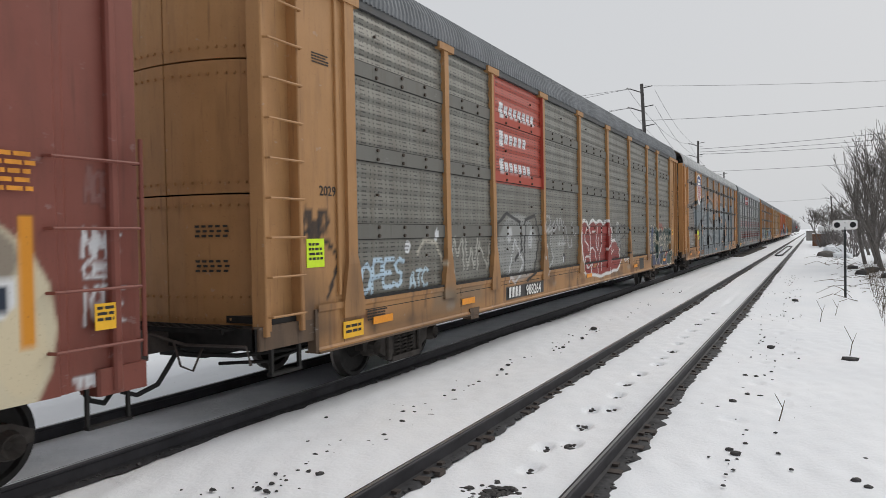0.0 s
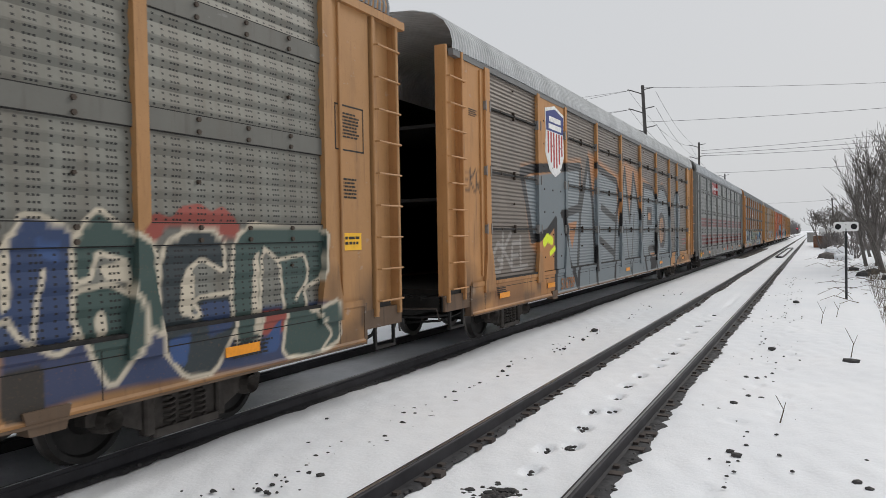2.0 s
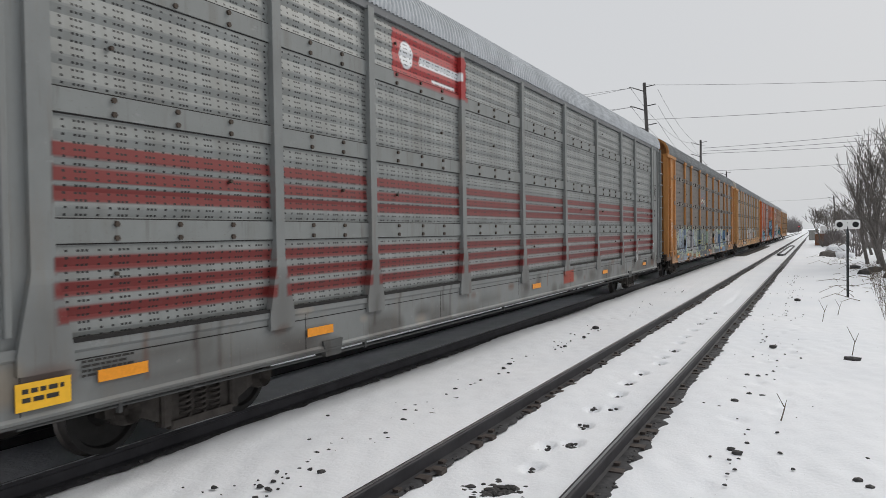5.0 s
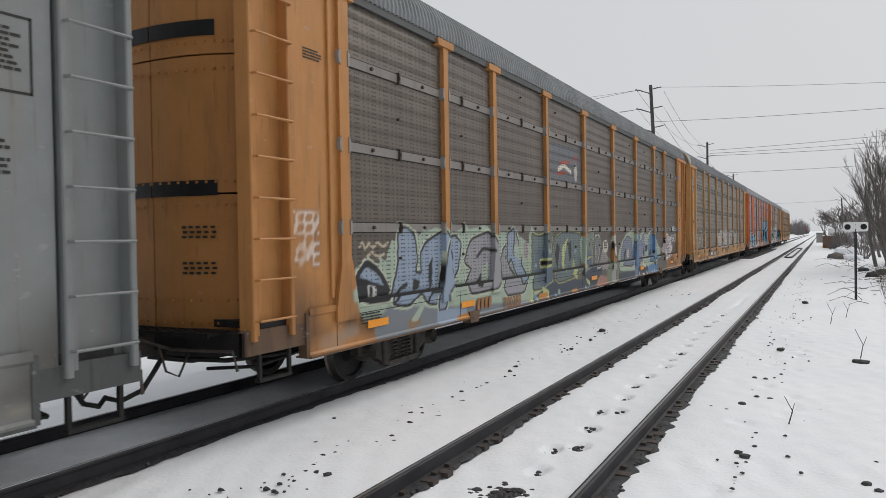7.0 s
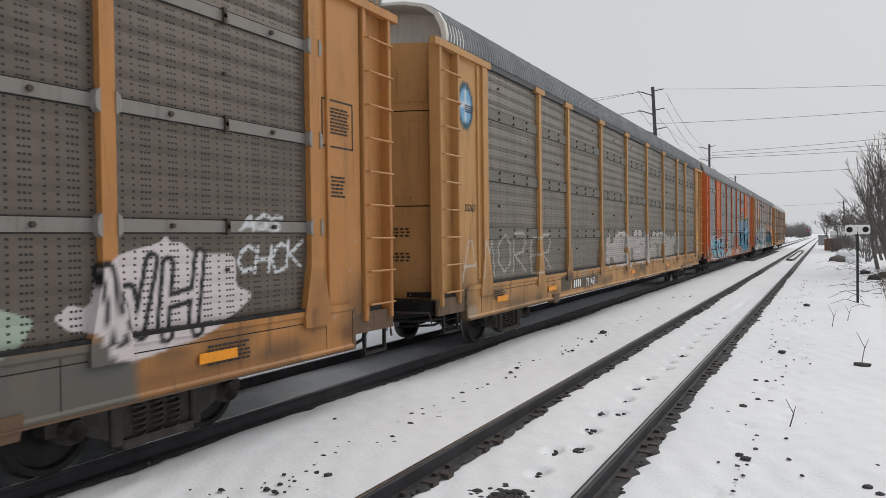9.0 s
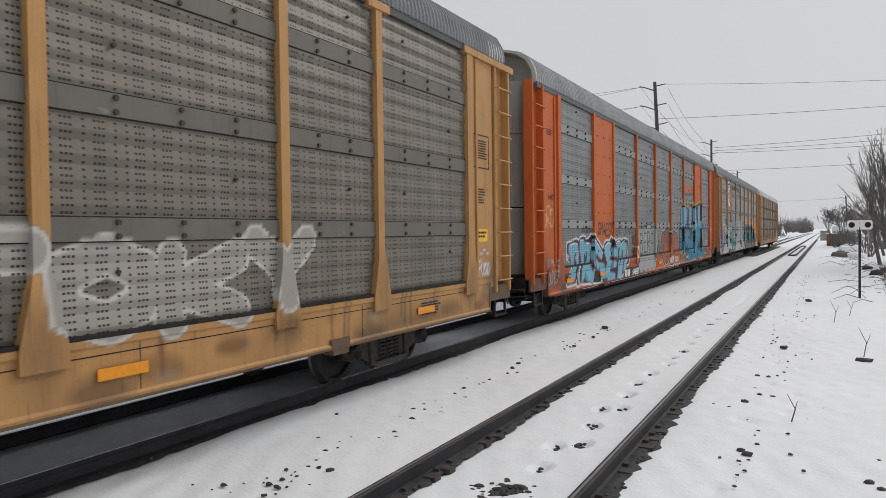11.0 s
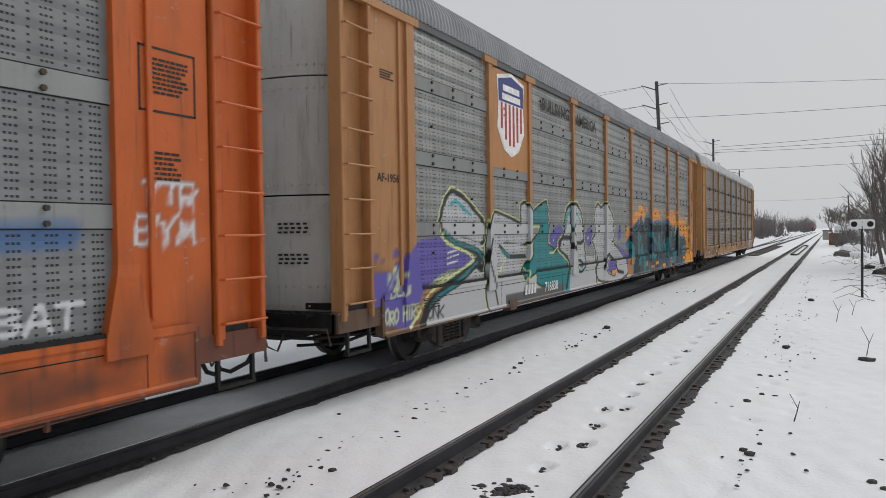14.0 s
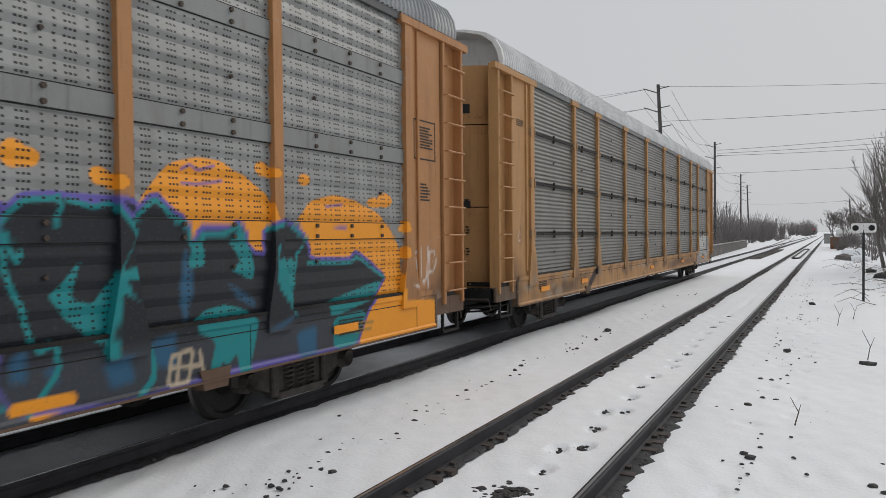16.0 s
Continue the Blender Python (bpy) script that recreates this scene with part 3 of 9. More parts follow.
def autorack(index, label, mats, layers, corr=(0.2, 0.017), tiers=(1.22, 2.08, 3.12, 4.22, 5.02), caps=True, bands=0.2,
             closed=(True, True), solid_bays=(), latches=False, gap_line=False, vents=False):
    """An enclosed car carrier: posts, corrugated side sheets, roof, ends, underframe and bogies."""
    car = thing("autorack_railcar", label, "railcar", "cars of the freight train", (TRACK_FAR, CENTRES[index], 0))
    half = 13.45
    layers = grime(index) + layers
    lo, hi = tiers[0], tiers[-1]
    pitch, deep = corr
    # side sheets, one for each bay and deck
    for k in range(9):
        y0, y1 = POSTS[k] + 0.06, POSTS[k + 1] - 0.06
        if k in solid_bays:
            me = grid_mesh("side_plate", steps(y0, y1, 0.028) if touched(layers, y0, y1, lo, hi) else np.array([y0, (y0 + y1) / 2 - 0.02, (y0 + y1) / 2, y1]), steps(lo, hi, 0.028), lambda Y, Z: np.full(Y.shape, 1.485))
            set_paint(me, layers)
            part("side_plate", me, mats["frame"], car)
            continue
        for z0, z1 in zip(tiers[:-1], tiers[1:]):
            zs = []
            q = math.floor(z0 / pitch) * pitch
            cuts = (0.0, 0.17, 0.34, 0.44, 0.72) if pitch > 0.12 else (0.0, 0.34, 0.44)
            while q < z1:
                zs += [q + pitch * c for c in cuts]
                q += pitch
            zs = np.array([z for z in zs if z0 + 0.004 < z < z1 - 0.004])
            zs = np.concatenate([[z0], zs, [z1]])
            hit = touched(layers, y0, y1, z0, z1)
            if hit:
                zs = np.concatenate([np.linspace(a, b, max(2, int(math.ceil((b - a) / 0.026)) + 1))[:-1] for a, b in zip(zs[:-1], zs[1:])] + [[z1]])
            ys = steps(y0, y1, 0.024) if hit else np.array([y0, y1])

            def relief(Y, Z):
                fz = np.mod(Z / pitch + 1e-6, 1)
                r = deep * np.where(fz < 0.34, fz / 0.34, np.where(fz < 0.44, 1.0, (1 - fz) / 0.56))
                if bands:
                    r = np.where((Z < z0 + bands * 0.5) & (z0 > lo) | (Z > z1 - bands * 0.5) & (z1 < hi), deep, r)
                return 1.445 + r
            me = grid_mesh("side_sheet", ys, zs, relief)
            set_paint(me, layers)
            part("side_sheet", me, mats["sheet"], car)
        if bands:
            for z in tiers[1:-1]:
                me = grid_mesh("splice_band", steps(y0, y1, 0.05), np.array([z - bands / 2, z - bands / 2 + 0.004, z - 0.03, z, z + 0.03, z + bands / 2 - 0.004, z + bands / 2]),
                               lambda Y, Z: 1.448 + deep + 0.012 * (np.abs(Z - z) < bands / 2 - 0.002))
                set_paint(me, layers)
                band = part("splice_band", me, mats["band"], car)
                # thin black strips stand in for the shadow lines at both band edges
                b = Build()
                for q in (-1, 1):
                    b.box(1.45, 1.452 + deep, y0, y1, z + q * bands / 2 - 0.009, z + q * bands / 2 + 0.009)
                part("edge_shade", b, BLACK_STEEL, band)
        part("drain_gap", Build().box(1.44, 1.5155, y0 + 0.10, y1 - 0.10, 1.192, 1.228), BLACK_STEEL, car)
        if gap_line:
            for z in tiers[1:-1]:
                part("deck_gap", Build().box(1.43, 1.475 + deep, y0, y1, z - 0.018, z + 0.018), BLACK_STEEL, car)
    # bolts on the sheets
    b = Build()
    for k in range(9):
        y0, y1 = POSTS[k], POSTS[k + 1]
        if k in solid_bays:
            for z in np.arange(lo + 0.3, hi, 0.5):
                for q in (0.2, 0.5, 0.8):
                    y = y0 + q * (y1 - y0)
                    b.box(1.485, 1.497, y - 0.018, y + 0.018, z - 0.018, z + 0.018)
            continue
        n = 4 if y1 - y0 > 2.2 else 3
        for z in tiers[1:-1]:
            for q in range(1, n):
                y = y0 + q * (y1 - y0) / n
                for dz in ((-0.06, 0.06) if not latches else (0.0,)):
                    b.prism([(y + 0.026 * math.cos(a), z + dz + 0.026 * math.sin(a)) for a in (0, 1.05, 2.09, 3.14, 4.19, 5.24)], "x", 1.45, 1.50)
                if latches and q == n // 2:
                    b.box(1.45, 1.50, y - 0.02, y + 0.02, z - 0.08, z + 0.08)
        for z in tiers[:-1]:
            for q in range(1, n):
                if (k * 7 + q * 3 + int(z * 2) + index) % 4:
                    continue
                y = y0 + q * (y1 - y0) / n
                b.prism([(y + 0.02 * math.cos(a), z + 0.5 + 0.02 * math.sin(a)) for a in (0, 1.05, 2.09, 3.14, 4.19, 5.24)], "x", 1.45, 1.485)
    tagged(part("bolts", b, mats["bolt"], car), kind="stuff")
    # posts with flared feet and caps
    for k, y in enumerate(POSTS):
        zs = steps(1.0, 5.04, 0.028)

        def half_width(z):
            return 0.072 + 0.13 * np.clip((1.78 - z) / 0.62, 0, 1)
        n = len(zs)
        vs, fs = [], []
        for z in zs:
            w = float(half_width(z))
            w0, w1 = (w, w) if 0 < k < 9 else (w + 0.03, w + 0.03)
            out = SIDE + 0.012 * min(max((1.78 - z) / 0.1, 0), 1)
            vs += [(1.42, y - w0, z)] + [(out, y - w0 + (w0 + w1) * q / 6, z) for q in range(7)] + [(1.42, y + w1, z)]
        fs = [(i * 9 + q, i * 9 + q + 1, (i + 1) * 9 + q + 1, (i + 1) * 9 + q) for i in range(n - 1) for q in range(8)]
        fs += [tuple(range((n - 1) * 9, n * 9))]
        me = bpy.data.meshes.new("post")
        me.from_pydata(vs, [], fs)
        set_paint(me, layers)
        p = part("post", me, mats["frame"], car)
        if caps:
            w0, w1 = (0.26, 0.26) if 0 < k < 9 else ((0.2, 1.9)[k == 0], (0.2, 1.9)[k == 9])
            if k in (0, 9):
                w0, w1 = (1.85, 0.22) if k == 0 else (0.22, 1.85)
            part("post_cap", Build().box(1.44, SIDE + 0.016, y - w0, y + w1, 4.97, 5.08, 0.006), mats["frame_plain"], p)
        if latches:
            for z in tiers[1:-1]:
                for q in (-1, 1):
                    part("hinge", Build().prism([(y + q * 0.075, z - 0.10), (y + q * 0.115, z - 0.07), (y + q * 0.125, z), (y + q * 0.115, z + 0.07), (y + q * 0.075, z + 0.10)], "x", 1.45, SIDE + 0.012), mats["hinge"], p)
    # sill
    zs = steps(0.65, 1.21, 0.026)
    me = grid_mesh("side_sill", steps(-12.45, 12.45, 0.026), zs,
                   lambda Y, Z: 1.492 + 0.02 * (Z > 1.13) + 0.02 * (Z < 0.70))
    set_paint(me, layers)
    part("side_sill", me, mats["frame"], car)
    b = Build()
    b.box(1.49, 1.4945, -11.5, 11.5, 1.045, 1.055)
    for y in np.arange(-11.9, 12.0, 3.4):
        b.box(1.49, 1.4945, y - 0.004, y + 0.004, 0.68, 1.13)
    part("sill_seam", b, BLACK_STEEL, car)
    part("inner_flange", Build().box(1.26, 1.31, -7.9, 7.9, 0.64, 0.72), BLACK_STEEL, car)
    part("lower_flange", Build().box(1.30, 1.53, -half + 1.0, half - 1.0, 0.63, 0.652).box(-1.5, -1.45, -half, half, 0.7, 1.2), mats["dark"], car)
    part("centre_sill", Build().box(-0.38, 0.38, -half + 0.3, half - 0.3, 0.62, 1.05, 0.02).box(-0.25, 0.25, -7.4, 7.4, 0.31, 0.62, 0.02), BLACK_STEEL, car)
    part("deck", Build().box(-1.47, 1.44, -half + 0.25, half - 0.25, 1.06, 1.14), BLACK_STEEL, car)
    for y in np.arange(-11.5, 11.6, 2.3):
        part("cross_bearer", Build().box(-1.45, 1.47, y - 0.06, y + 0.06, 0.78, 1.06), BLACK_STEEL, car)
    for z in (2.66, 4.0):
        part("inner_deck", Build().box(-1.36, 1.36, -half + 1.3, half - 1.3, z, z + 0.06), BLACK_STEEL, car)
    b = Build().box(-1.48, -1.44, -11.6, 11.6, 1.2, 5.08)
    for s, shut in ((-1, closed[0]), (1, closed[1])):
        y0, y1 = sorted((s * 11.6, s * half))
        if shut:
            b.box(-1.5, -1.42, y0, y1, 1.1, 5.08)
            continue
        # an open end shows daylight between the slats of the far side
        for y in (y0, (y0 + y1) / 2, y1):
            b.box(-1.5, -1.42, y - 0.07, y + 0.07, 1.1, 5.08)
        for z in np.arange(1.1, 5.0, 0.26):
            b.box(-1.47, -1.44, y0, y1, z, z + 0.17)
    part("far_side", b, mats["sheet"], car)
    top = part("top_rail", Build().box(1.40, 1.50, -half + 0.4, half - 0.4, 5.0, 5.12), mats["top"], car)
    part("roof", roof_mesh(half - 0.35), mats["roof"], car, "corrugated metal roof")
    # ends
    for s in (-1, 1):
        y0, y1 = sorted((s * 11.66, s * (half - 0.78)))
        me = grid_mesh("end_plate", steps(y0, y1, 0.05), steps(1.05, 5.04, 0.06), lambda Y, Z: np.full(Y.shape, 1.478))
        set_paint(me, layers)
        pl = part("end_plate", me, mats["frame"], car)
        part("door_bar", Build().box(1.45, 1.51, s * 11.98 - 0.03, s * 11.98 + 0.03, 1.3, 4.95, 0.008), mats["frame_plain"], pl)
        ladder(car, s * (half - 0.40), s, mats)
        stirrup(car, s * (half - 0.45), mats)
        coupler(car, s, half)
        part("end_beam", Build().box(-1.42, 1.44, s * (half - 0.22), s * half, 0.80, 1.04, 0.03), BLACK_STEEL, car)
        y0, y1 = sorted((s * 12.45, s * half))
        part("end_sill", Build().box(1.36, 1.475, y0, y1, 0.80, 1.06, 0.012).box(1.38, 1.50, s * 12.47 - 0.03, s * 12.47 + 0.03, 0.64, 1.16), mats["dark"], car, "grimy end sill under the ladder")
        y0, y1 = sorted((s * (half - 0.1), s * (half + 0.22)))
        grate = Build().box(-1.15, 1.15, y0, y0 + 0.03, 1.0, 1.05).box(-1.15, 1.15, y1 - 0.03, y1, 1.0, 1.05)
        for k in range(24):
            grate.box(-1.15 + k * 0.0985, -1.12 + k * 0.0985, y0, y1, 1.02, 1.05)
        part("crossover_platform", grate, BLACK_STEEL, car)
        part("uncoupling_rod", Build().tube([(1.40, s * (half + 0.06), 0.66), (1.36, s * (half + 0.08), 0.86), (0.5, s * (half + 0.10), 0.84), (0.2, s * (half + 0.34), 0.98)], 0.018, 6), RUSTY, car)
        part("brake_pipe", Build().tube([(0.9, s * (half - 1.6), 0.60), (0.7, s * (half - 0.5), 0.64), (0.32, s * (half - 0.1), 0.70), (0.28, s * (half + 0.05), 0.76)], 0.03, 6).tube([(1.1, s * (half - 1.9), 0.70), (1.05, s * (half - 0.6), 0.58), (0.5, s * (half - 0.4), 0.55)], 0.022, 6), BLACK_STEEL, car, smooth=True)
        part("jumper_chain", Build().tube([(0.6, s * (half - 0.05), 0.8), (0.58, s * (half + 0.08), 0.55), (0.52, s * (half + 0.2), 0.62), (0.46, s * (half + 0.24), 0.9)], 0.014, 5), RUSTY, car, smooth=True)
        if closed[s > 0]:
            end_door(car, s, mats, half, vents)
        bogie(car, s * BOGIE_Y)
        # orange reflector strips
    for k in (0, 1, 4, 6, 8) if index != 7 else (4, 6, 8):
        y = POSTS[k] + (0.7 if k != 8 else 1.2)
        part("reflector", Build().box(1.512, 1.518, y - 0.25, y + 0.25, 0.84, 0.94), ORANGE_TAPE, car)
    if index in (3, 6):
        rod = part("brake_rod", Build().tube([(1.44, -11.9, 0.60), (1.44, -6.0, 0.55), (1.44, 6.0, 0.55), (1.44, 11.9, 0.60)], 0.016, 6), mats["dark"], car, "long thin rod hung under the sill")
        for y in (-11.0, -7.2, -2.4, 2.4, 7.2, 11.0):
            part("rod_hanger", Build().box(1.42, 1.46, y - 0.02, y + 0.02, 0.53, 0.68), mats["dark"], rod)
    for y in (-8.0, 8.0):
        b = Build().prism([(y - 0.20, 0.75), (y + 0.20, 0.75), (y + 0.15, 0.56), (y - 0.15, 0.56)], "x", 1.36, 1.52)
        part("jacking_bracket", b, mats["dark"], car)
    return car


def kit(name, frame, sheet, roof, dirt=(0.16, 0.085, 0.045), sheet_dirt=(0.11, 0.09, 0.07), holes=True, row=0.058, rust=0.5,
        band=None, end=None, top=None, wear=0.85, hinge=None, gable=None):
    m = {}
    m["frame"] = painted(name + "_frame", frame, dirt, wear, 0.55, True)
    m["frame_plain"] = painted(name + "_steelwork", frame, dirt, wear, 0.55)
    m["end"] = painted(name + "_end", end or frame, dirt, wear, 0.6)
    m["gable"] = painted(name + "_gable", gable or tuple(v * 0.9 for v in (end or frame)), dirt, 0.5)
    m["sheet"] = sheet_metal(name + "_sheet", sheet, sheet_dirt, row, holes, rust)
    m["band"] = painted(name + "_band", tuple(v * 0.8 for v in (band or sheet)), sheet_dirt, 0.7, 0.55, True)
    m["hinge"] = painted(name + "_hinge", hinge or band or sheet, sheet_dirt, 0.6)
    m["bolt"] = plain(name + "_bolt", (0.06, 0.045, 0.035), 0.7)
    m["roof"] = plain(name + "_roof", roof, 0.75, 0.0, 0.18, 1.5)
    m["top"] = painted(name + "_top", top or tuple(v * 0.3 for v in roof), sheet_dirt, 0.6)
    m["dark"] = painted(name + "_grime", tuple(v * 0.22 + 0.03 for v in frame), (0.05, 0.04, 0.035), 0.9, 0.7)
    return m


YELLOW = (0.37, 0.195, 0.078)

# ------------------------------------------------------------ sprayed letters
GLYPHS = {"A": "0,0 .45,1 .6,1 1,0|.2,.35 .85,.35", "B": "0,0 0,1 .7,1 .9,.8 .6,.55 1,.3 .7,0 0,0|0,.55 .6,.55", "C": "1,.85 .6,1 .1,.8 0,.4 .3,0 .9,.1",
          "D": "0,0 0,1 .6,.95 1,.55 .7,.05 0,0", "E": "1,1 .1,1 0,.5 .1,0 1,0|.05,.5 .8,.52", "F": "0,0 .05,1 1,1|0,.52 .8,.55", "G": "1,.85 .5,1 0,.6 .2,.05 .8,0 1,.4 .6,.42",
          "H": "0,0 .05,1|.95,0 1,1|0,.5 1,.52", "I": ".5,0 .5,1", "K": "0,0 0,1|1,1 .1,.5 1,0", "L": "0,1 .05,0 1,.05", "J": ".8,1 .8,.2 .4,0 0,.2", "M": "0,0 .15,1 .5,.4 .85,1 1,0", "N": "0,0 .05,1 .9,0 1,1", "O": ".5,1 .05,.75 .05,.25 .5,0 .95,.25 .95,.75 .5,1",
          "P": "0,0 .05,1 .8,1 1,.75 .8,.5 .05,.45", "R": "0,0 .05,1 .8,1 1,.75 .75,.5 .1,.45 1,0", "S": "1,.9 .5,1 .1,.8 .3,.55 .8,.45 .9,.15 .5,0 0,.1",
          "T": "0,1 1,1|.5,1 .5,0", "U": "0,1 .1,.2 .5,0 .9,.2 1,1", "V": "0,1 .5,0 1,1", "W": "0,1 .2,0 .5,.7 .8,0 1,1", "X": "0,0 1,1|0,1 1,0", "Y": "0,1 .5,.5 1,1|.5,.5 .5,0", "Z": "0,1 1,1 0,0 1,0"}


def strokes(word, y0, y1, z0, z1, lean=0.0, gap=0.24, wild=0.0, seed=1):
    """Lines of a sprayed word inside a box."""
    rng = random.Random(seed)
    n, out = len(word), []
    w = (y1 - y0) / (n + gap * (n - 1))
    for k, ch in enumerate(word):
        if ch == " ":
            continue
        a = y0 + k * w * (1 + gap)
        dz, tall = rng.uniform(-wild, wild) * 0.15, 1 + rng.uniform(-wild, wild) * 0.2
        for run in GLYPHS[ch].split("|"):
            pts = [tuple(float(q) for q in p.split(",")) for p in run.split()]
            out.append([(a + w * (p + lean * (q - 0.5) + rng.uniform(-wild, wild) * 0.06), z0 + (z1 - z0) * (q * tall + dz)) for p, q in pts])
    return out


def tag(word, y0, y1, z0, z1, r, rgb, lean=0.1, alpha=0.9, seed=1, soft=0.022):
    return [line(s, r, rgb, soft, alpha) for s in strokes(word, y0, y1, z0, z1, lean, 0.12, 0.7, seed)]


def piece(word, y0, y1, z0, z1, r, fill, edge, edge_w=0.05, halo=None, halo_w=0.06, lean=0.0, gap=0.3, wild=0.5, seed=1, shine=None, lower=None):
    """A filled word with an outline, an outer halo, a second colour below and small highlights."""
    ss = strokes(word, y0 + r, y1 - r, z0 + r, z1 - r, lean, gap, wild, seed)
    out = [line(s, r + edge_w + halo_w, halo) for s in ss] if halo else []
    out += [line(s, r + edge_w, edge) for s in ss]
    r = r - 0.012
    out += [line(s, r, fill) for s in ss]
    if lower:
        mid = z0 + 0.45 * (z1 - z0)
        for s in ss:
            for a, b in zip(s[:-1], s[1:]):
                if (a[1] + b[1]) / 2 < mid:
                    out.append(line([a, b], r * 0.95, lower, 0.12, 0.8))
    if shine:
        rng = random.Random(seed + 5)
        for s in ss:
            for a, b in zip(s[:-1], s[1:]):
                if rng.random() < 0.5:
                    t, q = rng.uniform(0.1, 0.5), rng.uniform(0.5, 0.9)
                    out.append(line([(a[0] + (b[0] - a[0]) * t + r * 0.4, a[1] + (b[1] - a[1]) * t + r * 0.4), (a[0] + (b[0] - a[0]) * q + r * 0.4, a[1] + (b[1] - a[1]) * q + r * 0.4)], 0.016, shine))
    return out


def bend(pts, closed=True):
    """Round the corners of a sprayed outline."""
    out, n = [], len(pts)
    for k in range(n if closed else n - 1):
        (a, b), (c, e) = pts[k], pts[(k + 1) % n]
        out += [(a * 0.87 + c * 0.13, b * 0.87 + e * 0.13), (a * 0.13 + c * 0.87, b * 0.13 + e * 0.87)]
    return out if closed else [pts[0]] + out[1:-1] + [pts[-1]]


def outlined(pts, fill, edges):
    """A filled shape with outlines round it, widest first."""
    q = bend(pts)
    return [area(q, rgb, 0.02, 1.0, grow) for rgb, grow in edges] + [area(q, fill, 0.02)]


def rect(y0, y1, z0, z1, rgb, soft=0.018, alpha=1.0):
    return area([(y0, z0), (y1, z0), (y1, z1), (y0, z1)], rgb, soft, alpha)


INK, CHALK, SILVER, CREAM = (0.012, 0.0125, 0.0145), (0.62, 0.64, 0.66), (0.172, 0.20, 0.216), (0.62, 0.58, 0.48)
TEAL, PURPLE, LIME, AMBER = (0.008, 0.21, 0.225), (0.11, 0.09, 0.36), (0.62, 0.68, 0.30), (0.78, 0.30, 0.02)
SKYBLUE = (0.17, 0.45, 0.58)
MAUVE, MINT, PAINT_GREY = (0.27, 0.135, 0.185), (0.33, 0.40, 0.32), (0.46, 0.465, 0.475)


